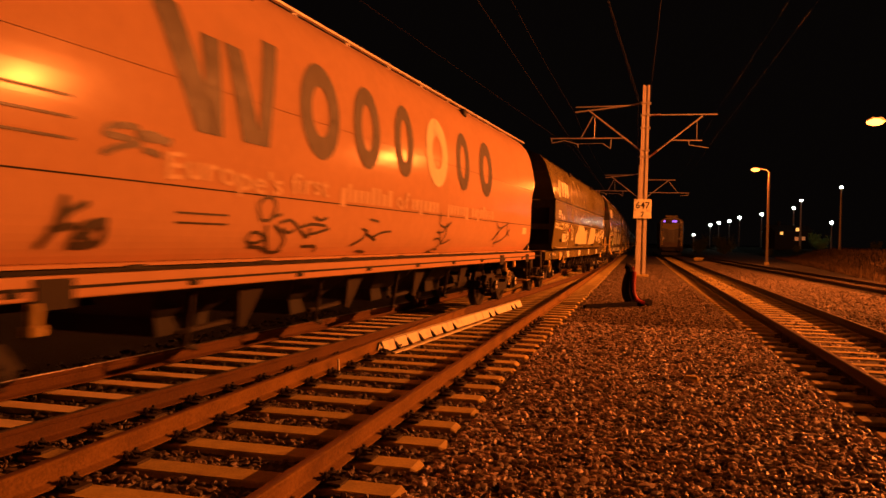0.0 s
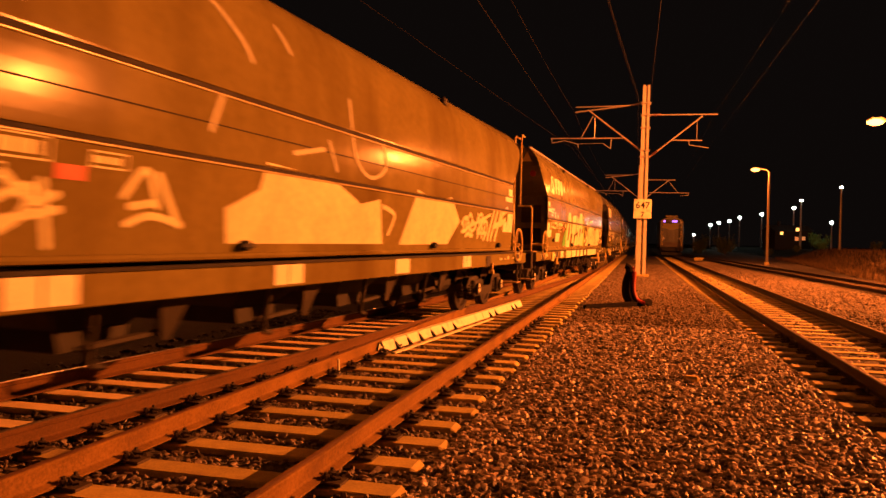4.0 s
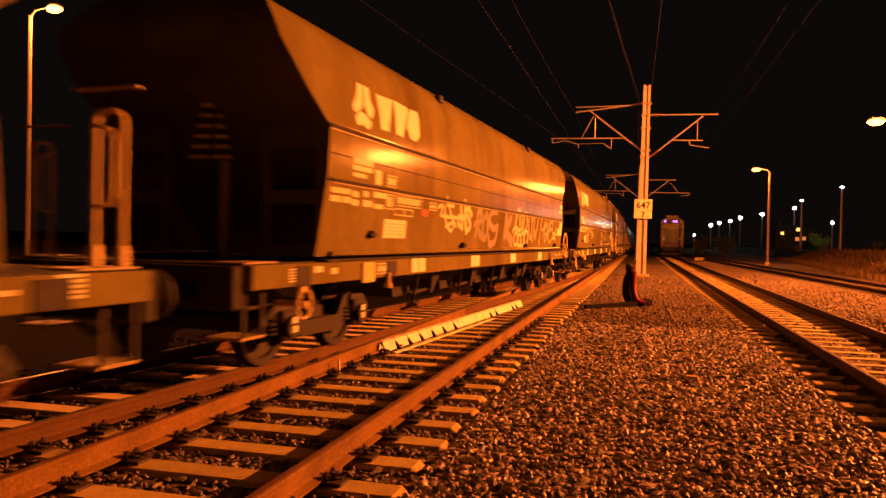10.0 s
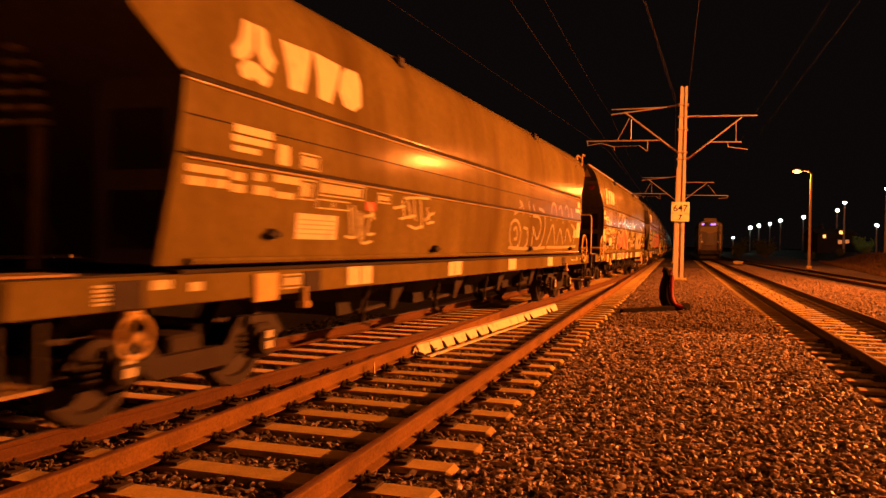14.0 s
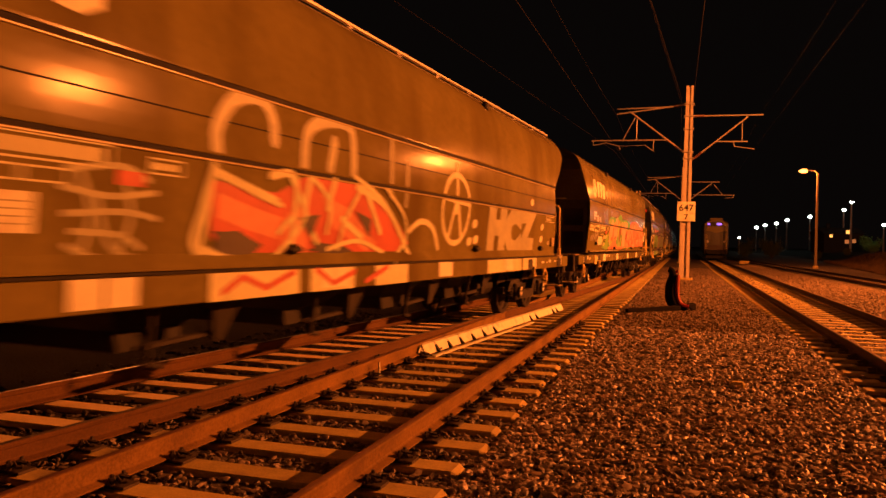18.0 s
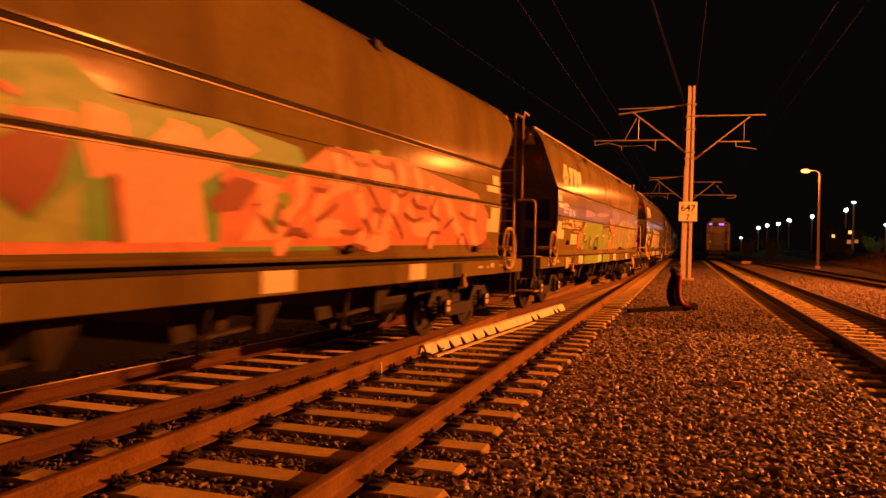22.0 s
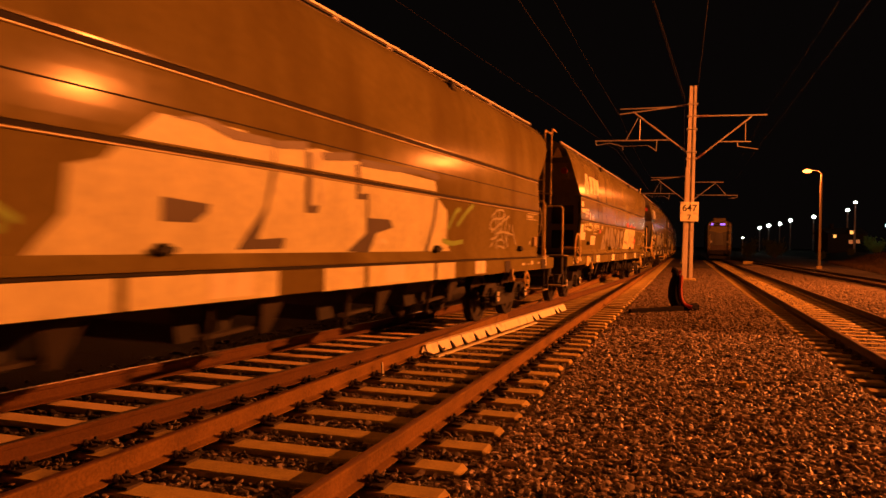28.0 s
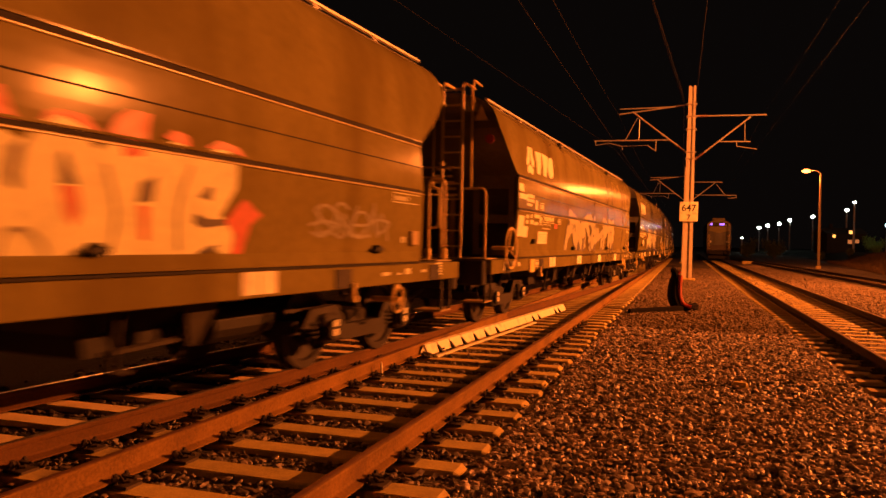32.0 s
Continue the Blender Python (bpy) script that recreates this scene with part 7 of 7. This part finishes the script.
spread("graffiti", poly_bm([[(8.57, 1.9), (8.63, 2.05), (8.78, 2.18), (8.94, 2.23), (9.07, 2.23), (9.21, 2.23), (9.41, 2.24), (9.55, 2.19), (9.68, 2.21), (9.86, 2.16), (9.94, 2.29), (10.12, 2.35), (10.27, 2.3), (10.37, 2.17), (10.52, 2.25), (10.75, 2.25), (10.95, 2.27), (11.14, 2.34), (11.26, 2.25), (11.4, 2.28), (11.67, 2.34), (11.82, 2.25), (11.83, 2.03), (11.66, 1.8), (11.82, 1.67), (11.87, 1.53), (11.75, 1.46), (11.61, 1.53), (11.38, 1.48), (11.12, 1.44), (10.78, 1.44), (10.48, 1.45), (10.07, 1.45), (9.6, 1.45), (9.31, 1.45), (9.24, 1.49), (8.96, 1.47), (8.8, 1.46), (8.64, 1.46), (8.54, 1.5), (8.52, 1.66)]], .0105), PALE_SPRAY, W, "fat pale sprayed letters run together")
for p in ([(9.19, 2.28), (9.23, 2.39), (9.46, 2.45), (9.68, 2.46), (9.73, 2.35), (9.79, 2.27), (9.46, 2.26)],
          [(9.97, 2.29), (10.01, 2.36), (10.12, 2.39), (10.27, 2.38), (10.39, 2.28), (10.27, 2.3), (10.13, 2.36)],
          [(10.46, 2.29), (10.55, 2.42), (10.67, 2.48), (10.83, 2.48), (10.81, 2.38), (10.78, 2.18), (10.61, 2.15), (10.56, 2.28)],
          [(10.98, 2.33), (11.08, 2.4), (11.21, 2.38), (11.24, 2.3), (11.1, 2.31)],
          [(11.43, 2.31), (11.59, 2.39), (11.82, 2.36), (11.9, 2.29), (11.69, 2.32)],
          [(11.83, 1.86), (11.95, 1.95), (12.08, 1.88), (12.2, 1.82), (12.05, 1.73), (11.95, 1.47), (11.81, 1.44), (11.85, 1.64), (11.72, 1.75)],
          [(9.48, 1.69), (9.57, 1.82), (9.65, 1.75), (9.62, 1.63), (9.57, 1.63)],
          [(10.11, 1.92), (10.24, 1.93), (10.28, 1.78), (10.24, 1.66), (10.16, 1.75)],
          [(10.77, 1.83), (10.87, 1.83), (10.88, 1.58), (10.81, 1.6)]):
    spread("graffiti", poly_bm([p], .0125), RED_SPRAY, W, "red sprayed puff round the pale letters")
for p in ([(8.79, 1.69), (8.81, 1.81), (8.94, 1.77), (9.16, 1.76), (9.34, 1.71), (9.49, 1.77), (9.51, 1.71), (9.32, 1.68), (9.17, 1.68), (8.98, 1.73), (8.86, 1.72)],
          [(8.81, 1.83), (8.86, 1.94), (8.92, 1.95), (8.85, 1.85)],
          [(9.73, 1.96), (9.75, 2.11), (9.83, 2.17), (9.85, 2.15), (9.82, 1.99), (9.83, 1.87), (9.77, 1.9)],
          [(10.11, 1.93), (10.1, 2.1), (10.13, 2.15), (10.24, 1.94)],
          [(10.75, 1.85), (10.77, 1.99), (10.92, 2.05), (10.9, 1.87)],
          [(11.38, 1.93), (11.48, 2.02), (11.53, 2.01), (11.52, 1.9)],
          [(11.34, 1.73), (11.35, 1.8), (11.52, 1.76), (11.72, 1.77), (11.73, 1.72), (11.44, 1.69)],
          [(11.38, 1.49), (11.54, 1.55), (11.65, 1.56), (11.57, 1.5)]):
    spread("graffiti", poly_bm([p], .0145), DARK_SPRAY, W, "dark gap in the pale sprayed letters")
strokes(W, [curve_pts([(9.36, 2.17), (9.38, 2.04), (9.44, 1.9)], 5),
            curve_pts([(9.71, 1.47), (9.75, 1.61), (9.86, 1.65), (9.99, 1.58), (10.06, 1.45)], 5),
            curve_pts([(10.45, 2.08), (10.56, 1.81), (10.55, 1.58), (10.49, 1.46)], 5),
            curve_pts([(11.26, 2.15), (11.16, 1.84), (11.19, 1.53)], 5),
            curve_pts([(8.89, 1.48), (9.05, 1.51), (9.19, 1.51)], 5),
            [(9.83, 1.65), (9.91, 1.64)]], .03, SMOKE_SPRAY, .0165, "thin grey line in the pale letters")
strokes(W, tag_strokes((13.0, 14.6, 1.62, 2.0), 4, 93), .03, SMOKE_SPRAY)

W = TRAIN[10]
wild_piece(W, (4.4, 11.8, 1.46, 2.4), 5, 95, DULL_SPRAY, DARK_SPRAY, .28)
for k in (11, 12, 13):
    wild_piece(TRAIN[k], (4.0, 10.0, 1.46, 2.4), 5, 100 + k, PALE_SPRAY, DARK_SPRAY, .3)


# ---- things along the tracks ----
def guard_board():
    """Long white folded board with small gussets, laid beside the train's rail."""
    a, b = Vector((-3.47, 10.1, 0)), Vector((-2.80, 18.5, 0))
    d = (b - a).normalized()
    t = thing("guard_board", Matrix.Translation(a) @ Matrix.Rotation(-math.atan2(d.x, d.y), 4, "Z"), "long low white guard board with triangular gussets beside a rail", "board")
    L = (b - a).length
    cuts = [0, .42, .9, 1.4, 1.95, 2.5, 3.1, 5.0, 5.5, 5.95, 7.4, 7.75, L]
    for u0, u1 in zip(cuts, cuts[1:]):
        bm = bmesh.new()
        y0, y1 = u0 + .012, u1 - .012
        loft(bm, [[(.05, y, .02), (.07, y, .02), (.01, y, .155), (-.015, y, .155)] for y in (y0, y1)])
        loft(bm, [[(-.015, y, .155), (.01, y, .155), (-.04, y, .168), (-.05, y, .155)] for y in (y0, y1)])
        part("panel", bm, WHITE, t, "dirty white panel")
    for u in cuts[1:7] + cuts[8:10] + cuts[10:12]:
        bm = bmesh.new()
        loft(bm, [[(.06, y, .02), (.12, y, .02), (.03, y, .12)] for y in (u - .03, u + .03)])
        part("gusset", bm, DARK_IRON, t, "dark triangular gusset")
    part("base_strip", boxm(.15, .21, 0, L * .62, .0, .022), WHITE, t, "narrow pale base strip")
    bm = bmesh.new()
    loft(bm, [[(-.02, -.02, .155), (.01, -.02, .155), (.07, -.02, .02), (.0, -.16, .02)], [(-.015, 0, .155), (.01, 0, .155), (.07, 0, .02), (.05, 0, .02)]])
    part("end_flap", bm, WHITE, t)


guard_board()


def hose_post():
    """Bent black post with a red ribbed side, standing in the ballast."""
    t = thing("bent_marker_post", pose(-.06, 20.35, -.03), "bent black and red marker post standing on the ballast", "post")
    spine = curve_pts([(.34, .03), (.14, .05), (-.08, .12), (-.19, .32), (-.20, .60), (-.16, .86), (-.19, 1.02), (-.27, 1.06)], 4)
    bm = bmesh.new()
    secs = []
    for i, (x, z) in enumerate(spine):
        r = .075 + .075 * math.sin(math.pi * min(1, i / (len(spine) - 1) * 1.15)) * (1 if i < 20 else .8)
        a = spine[max(0, i - 1)]
        b = spine[min(len(spine) - 1, i + 1)]
        d = Vector((b[0] - a[0], 0, b[1] - a[1])).normalized()
        nrm = Vector((d.z, 0, -d.x))
        secs.append([Vector((x, 0, z)) + nrm * r * math.cos(q) + Vector((0, r, 0)) * math.sin(q) for q in [k * math.pi / 5 for k in range(10)]])
    loft(bm, secs)
    part("sleeve", bm, RUBBER, t, "black rubber sleeve")
    ribs = curve_pts([(.24, .10), (.06, .17), (-.03, .36), (-.05, .62), (-.03, .92)], 3)
    for (x0, z0), (x1, z1) in zip(ribs, ribs[1:]):
        part("red_rib", rod(bmesh.new(), (x0, -.05, z0), (x1, -.05, z1), .062, 10, .05), RED, t, "red rib")
    # rubber foot on the ballast; the long thin end models the post's shadow
    bm = bmesh.new()
    tail = curve_pts([(.36, .50), (.18, .22), (-.05, -.10), (-.45, -.50), (-1.2, -1.35)], 5)
    loft(bm, [[(x - .05 * wd, y + .07 * wd, .0), (x + .05 * wd, y - .07 * wd, .0), (x + .05 * wd, y - .07 * wd, .10 * wd), (x, y, .13 * wd), (x - .05 * wd, y + .07 * wd, .10 * wd)]
              for k, (x, y) in enumerate(tail) for wd in ((1.5 - .035 * k),)])
    part("tail", bm, RUBBER, t, "black rubber foot on the ballast, its long end a modelled shadow")
    part("cap", rod(bmesh.new(), (-.10, 0, .96), (-.04, 0, 1.03), .04, 8), RED, t)


hose_post()
tagged(part("concrete_block", boxm(5.55, 6.55, 82.3, 82.9, -.05, .28, bevel=.05), CONCRETE), "pale concrete block beside the siding", "block")
tagged(part("pale_stone", boxm(.56, .74, 9.46, 9.6, -.05, .045, bevel=.03), CONCRETE), "flat pale stone lying on the ballast", "stone")
bm = rod(bmesh.new(), (-3.40, 8.35, 0), (-3.42, 8.38, .17), .018, 6, .012)
tagged(part("marker_peg", bm, WHITE), "short white peg between the rails", "peg")


def locomotive():
    """Diesel locomotive with an arched cab front, facing the camera on the siding."""
    t = thing("locomotive", pose(3.85, 97, 0), "dark diesel locomotive with a yellow front band, parked on the siding", "locomotive")

    def arch(x, z0, z1, rise, n=8):
        """Front outline: upright sides under a flat arch."""
        return [(-x, z0), (x, z0)] + [(x * math.cos(a), z1 + rise * math.sin(a)) for a in [math.pi * k / n for k in range(n + 1)]]

    bm = bmesh.new()
    loft(bm, [[(x, y, z) for x, z in arch(hw, z0, z1, .62)] for hw, y, z0, z1 in ((1.34, 0, 1.3, 4.25), (1.45, .3, 1.2, 4.35), (1.45, 15, 1.2, 4.35))])
    part("body", bm, LOCO_BLUE, t)
    bm = bmesh.new()
    loft(bm, [[(x, y, z) for x, z in ((-.95, 4.12), (-1.2, 3.62), (-.55, 3.5), (-.2, 3.36), (.2, 3.36), (.55, 3.5), (1.2, 3.62), (.95, 4.12))] for y in (-.05, -.01)])
    part("front_panel", bm, LOCO_CREAM, t, "yellow front band")
    for s in (-1, 1):
        part("front_stripe", boxm(s * .42, s * .62, -.03, -.002, 1.9, 3.3), LOCO_STRIPE, t)
    bm = bmesh.new()
    loft(bm, [[(1.36 * f * math.cos(a), y, 4.25 + .66 * f * math.sin(a)) for f, flip in ((1.0, 0), (.80, 1)) for a in [math.pi * ((8 - k) if flip else k) / 8 for k in range(9)]] for y in (-.10, .0)])
    part("roof_visor", bm, LOCO_CREAM, t, "rounded pale roof edge")
    part("roof_box", boxm(-.75, .75, .4, 2.4, 4.9, 5.15, bevel=.05), LOCO_CREAM, t)
    part("skirt", boxm(-1.33, 1.33, -.04, .02, 1.25, 1.85, bevel=.02), LOCO_RED, t, "dull red skirt panel")
    for s in (-1, 1):
        part("cab_window", boxm(s * .1, s * 1.05, -.04, -.005, 4.17, 4.62, bevel=.02), GLASS_DARK, t, "dark cab window")
        part("side_stripe", boxm(s * 1.455, s * 1.47, .4, 14.5, 2.5, 2.9), LOCO_ORANGE, t)
        bm = bmesh.new()
        rod(bm, (s * .87, -.02, 1.05), (s * .87, -.55, 1.05), .11, 10)
        rod(bm, (s * .87, -.55, 1.05), (s * .87, -.6, 1.05), .26, 16)
        part("buffer", bm, DARK_IRON, t)
        part("lamp", rod(bmesh.new(), (s * .95, -.08, 2.3), (s * .95, 0, 2.3), .13, 12), GALV, t)
        for k in (0, 1):
            part("handrail", rod(bmesh.new(), (s * (1.05 + .14 * k), -.06, 1.4), (s * (1.05 + .14 * k), -.06, 3.2), .018, 6), YELLOW, t)
        for y in (1.8, 4.2, 10.8, 13.2):
            part("wheel", rod(bmesh.new(), (s * .7, y, .67), (s * .83, y, .67), .5, 20), WHEEL_STEEL, t)
    for x0, x1 in ((.05, .62), (-1.0, -.72)):
        part("violet_lamp", boxm(x0, x1, -.07, -.04, 4.28, 4.52, bevel=.02), BLUE_GLASS, t, "small violet light behind the windscreen")
    part("red_lamp", rod(bmesh.new(), (-.95, -.09, 4.05), (-.95, -.05, 4.05), .09, 10), RED, t)
    part("headstock", boxm(-1.35, 1.35, -.05, .15, .75, 1.25, bevel=.03), DARK_IRON, t, "dark headstock")
    part("snow_plough", boxm(-1.2, 1.2, -.2, -.1, .25, .6, bevel=.02), DARK_IRON, t)
    part("underframe", boxm(-1.3, 1.3, .6, 14.4, .85, 1.2, bevel=.03), DARK_IRON, t)
    for y in (3.0, 12.0):
        part("bogie", boxm(-1.1, 1.1, y - 2, y + 2, .5, .9, bevel=.05), DARK_IRON, t)


locomotive()


def blades(name, n, place, h0, h1, material, label, category, seed):
    """A stand of thin bent leaves, joined."""
    rng = np.random.default_rng(seed)
    verts, faces = [], []
    for i in range(n):
        x, y, zb = place(rng)
        h = rng.uniform(h0, h1)
        a = rng.uniform(0, 6.28)
        lean, w = rng.uniform(.05, .5) * h, rng.uniform(.008, .02)
        dx, dy = math.cos(a), math.sin(a)
        k = len(verts)
        verts += [(x - dy * w, y + dx * w, zb), (x + dy * w, y - dx * w, zb), (x + dx * lean * .35 + dy * w * .7, y + dy * lean * .35 - dx * w * .7, zb + h * .6),
                  (x + dx * lean * .35 - dy * w * .7, y + dy * lean * .35 + dx * w * .7, zb + h * .6), (x + dx * lean, y + dy * lean, zb + h)]
        faces += [(k, k + 1, k + 2, k + 3), (k + 3, k + 2, k + 4)]
    return tagged(new(name, mesh(name, verts, faces, material)), label, category, kind="stuff")


def verge(rng):
    y = 30 + 75 * rng.random() ** 1.2
    x = 8.0 + .085 * y + rng.exponential(2.6)
    return (x, y, bank(x, y) - .08)


blades("dry_grass", 22000, verge, .12, .45, GRASS, "dry brown grass on the verge beyond the far track", "grass", 7)


def shrub(x, y, size, n, seed, label, m):
    """A shrub of stems and many small leaves."""
    t = thing("shrub", pose(x, y, bank(x, y) - .1), label, "shrub", "shrubs")
    rnd = random.Random(seed)
    bm = bmesh.new()
    tips = []
    for i in range(12):
        a, l = rnd.uniform(0, 6.28), size * rnd.uniform(.5, 1)
        tip = Vector((math.cos(a) * l * .6, math.sin(a) * l * .6, l))
        pipe(bm, [(0, 0, 0), tip * .5 + Vector((0, 0, .1)), tip], .012 * size, 4)
        tips.append(tip)
    part("stem", bm, BARK, t)
    verts, faces = [], []
    for i in range(n):
        tip = rnd.choice(tips) * rnd.uniform(.35, 1.1)
        c = tip + Vector((rnd.gauss(0, .13), rnd.gauss(0, .13), rnd.gauss(0, .1))) * size
        q = Euler((rnd.uniform(0, 6), rnd.uniform(0, 6), rnd.uniform(0, 6))).to_matrix()
        s = .05 * size * rnd.uniform(.6, 1.3)
        k = len(verts)
        verts += [tuple(c + q @ Vector(v) * s) for v in ((-1, 0, 0), (0, -.5, .1), (1, 0, 0), (0, .5, .1))]
        faces += [(k, k + 1, k + 2, k + 3)]
    part_of("foliage", mesh("foliage", verts, faces, m), None, t)


shrub(13.2, 46.5, 1.0, 1500, 1, "dry pale shrub on the verge", GRASS)
shrub(14.2, 50.0, .8, 900, 2, "dry pale shrub on the verge", GRASS)
for k, (x, y, s) in enumerate(((22, 118, 1.0), (33, 121, 1.3), (38, 128, 1.2), (20, 130, 1.3), (14, 135, 3.0), (10, 140, 3.0))):
    shrub(x, y, s, 1600, 10 + k, "dark leafy shrub in the distance", LEAF)


def house(x, y):
    t = thing("house", pose(x, y, 1.3, 0, 0, 12), "distant dark low house with small warm lit windows", "house")
    part("wall", boxm(-3.2, 3.4, 0, 6, -.3, 3.2), PLASTER, t)
    bm = bmesh.new()
    loft(bm, [[(xx, -.4, 3.2), (xx, 6.4, 3.2), (xx, 3, 4.3)] for xx in (-3.5, 3.7)])
    part("roof", bm, PLASTER, t)
    part("chimney", boxm(-1.9, -1.4, 2.2, 2.7, 3.6, 5.0), PLASTER, t)
    for wx, wz, r, m in ((-2.04, 2.72, .26, WARM_GLASS), (.62, 3.45, .30, WARM_GLASS), (.66, 1.75, .34, DIM_GLASS), (1.9, 1.85, .32, DIM_GLASS)):
        win = part("window", boxm(wx - r - .08, wx + r + .08, -.06 if wz < 3.2 else -.46, .0 if wz < 3.2 else .6, wz - r - .08, wz + r + .08), PLASTER, t)
        yp = -.06 if wz < 3.2 else -.46
        part("pane", boxm(wx - r, wx + r, yp - .02, yp, wz - r, wz + r, bevel=.015), m, win, "warm lit pane")


house(27.2, 150)
for x, y, sz, k in ((29.4, 140, 1.9, 31), (28.6, 134, 1.2, 32), (30.4, 143, 2.4, 33)):
    shrub(x, y, sz, 2200, k, "leafy green shrub lit by an added light", LIT_LEAF)
# added light with no lamp body, brightens the shrubs by the house
shrub_fill = bpy.data.lights.new("flood_light", "POINT")
shrub_fill.energy, shrub_fill.color, shrub_fill.shadow_soft_size = 160, (.85, 1, .8), .4
new("flood_light", shrub_fill).location = (29.8, 136.0, 7.5)

# ---- ballast stones, laid last ----


def stones(name, n, x0, x1, y0, y1, z, smin, smax, seed, label, keep=None, material=STONE):
    """Broken stones, each a rough faceted lump, joined into one sheet of rubble."""
    rng = np.random.default_rng(seed)
    g = (1 + 5 ** .5) / 2
    base = np.array([(-1, g, 0), (1, g, 0), (-1, -g, 0), (1, -g, 0), (0, -1, g), (0, 1, g), (0, -1, -g), (0, 1, -g), (g, 0, -1), (g, 0, 1), (-g, 0, -1), (-g, 0, 1)]) / 1.902
    tri = np.array([(0, 11, 5), (0, 5, 1), (0, 1, 7), (0, 7, 10), (0, 10, 11), (1, 5, 9), (5, 11, 4), (11, 10, 2), (10, 7, 6), (7, 1, 8), (3, 9, 4), (3, 4, 2), (3, 2, 6), (3, 6, 8), (3, 8, 9), (4, 9, 5), (2, 4, 11), (6, 2, 10), (8, 6, 7), (9, 8, 1)])
    pos = np.stack([rng.uniform(x0, x1, n), rng.uniform(y0, y1, n), np.full(n, z)], 1)
    if keep is not None:
        pos = pos[keep(pos[:, 0], pos[:, 1])]
        n = len(pos)
    pos[:, 2] += rng.normal(0, .014, n)
    s = rng.uniform(smin, smax, n) * rng.choice([.7, 1, 1, 1.25], n)
    v = base[None] * (1 + rng.normal(0, .22, (n, 12, 1)))
    v = v * np.stack([rng.uniform(.8, 1.65, n), rng.uniform(.55, 1.05, n), rng.uniform(.4, .8, n)], 1)[:, None, :]
    ax, az = rng.uniform(-.7, .7, n), rng.uniform(0, 6.28, n)
    y_, z_ = v[..., 1] * np.cos(ax)[:, None] - v[..., 2] * np.sin(ax)[:, None], v[..., 1] * np.sin(ax)[:, None] + v[..., 2] * np.cos(ax)[:, None]
    x_ = v[..., 0]
    v = np.stack([x_ * np.cos(az)[:, None] - y_ * np.sin(az)[:, None], x_ * np.sin(az)[:, None] + y_ * np.cos(az)[:, None], z_], -1)
    v = (v * s[:, None, None] + pos[:, None, :]).reshape(-1, 3)
    f = (tri[None] + 12 * np.arange(n)[:, None, None]).reshape(-1, 3)
    me = bpy.data.meshes.new(name)
    me.vertices.add(len(v))
    me.vertices.foreach_set("co", v.ravel())
    me.loops.add(f.size)
    me.loops.foreach_set("vertex_index", f.ravel().astype(np.int32))
    me.polygons.add(len(f))
    me.polygons.foreach_set("loop_start", np.arange(0, f.size, 3, dtype=np.int32))
    me.polygons.foreach_set("loop_total", np.full(len(f), 3, dtype=np.int32))
    me.polygons.foreach_set("use_smooth", np.zeros(len(f), dtype=bool))
    me.update(calc_edges=True)
    me.materials.append(material)
    return tagged(new(name, me), label, "ballast", kind="stuff")


def between(x, y):
    """Between the bearers of the two left tracks, clear of the rails."""
    k = (y - 1.63) / .60
    return (np.abs(k - np.round(k)) * .60 > .15)


def between_side(x, y):
    k = (y - 3.43) / .65
    return (np.abs(k - np.round(k)) * .65 > .15)


NOTE = "loose broken grey-brown ballast stones"
stones("ballast_stones", 4000, -1.42, 2.02, -4, 2.6, -.036, .03, .05, 12, NOTE)
stones("ballast_stones", 26000, -1.42, 2.02, 2.6, 8.6, -.036, .017, .034, 1, NOTE)
stones("ballast_stones", 22000, -1.42, 2.02, 8.6, 15.5, -.036, .020, .037, 2, NOTE)
stones("ballast_stones", 20000, -1.42, 2.02, 15.5, 32, -.040, .024, .038, 3, NOTE, None, STONE_FAR_DIM)
stones("ballast_stones", 9000, -1.42, 2.02, 32, 62, -.046, .028, .044, 9, NOTE, None, STONE_FAR_DIM)
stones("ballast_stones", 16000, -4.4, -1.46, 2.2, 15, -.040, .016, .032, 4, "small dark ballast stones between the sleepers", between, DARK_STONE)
stones("ballast_stones", 4500, 2.02, 4.62, 6, 20, -.06, .025, .042, 5, NOTE, between_side)
stones("ballast_stones", 7000, -7.0, -4.4, 2.0, 16, -.055, .024, .040, 6, "near-black ballast stones under the train", between, NEAR_BLACK_STONE)
stones("ballast_stones", 6000, 2.55, 4.07, 20, 48, -.06, .026, .04, 10, NOTE, between_side, STONE_FAR_DIM)
stones("ballast_stones", 8000, 4.62, 8.4, 42, 75, -.05, .035, .055, 11, NOTE, None, STONE_FAR_DIM)
stones("ballast_stones", 14000, 4.62, 8.2, 12, 42, -.045, .028, .046, 8, NOTE, None, STONE_FAR_DIM)


motions()
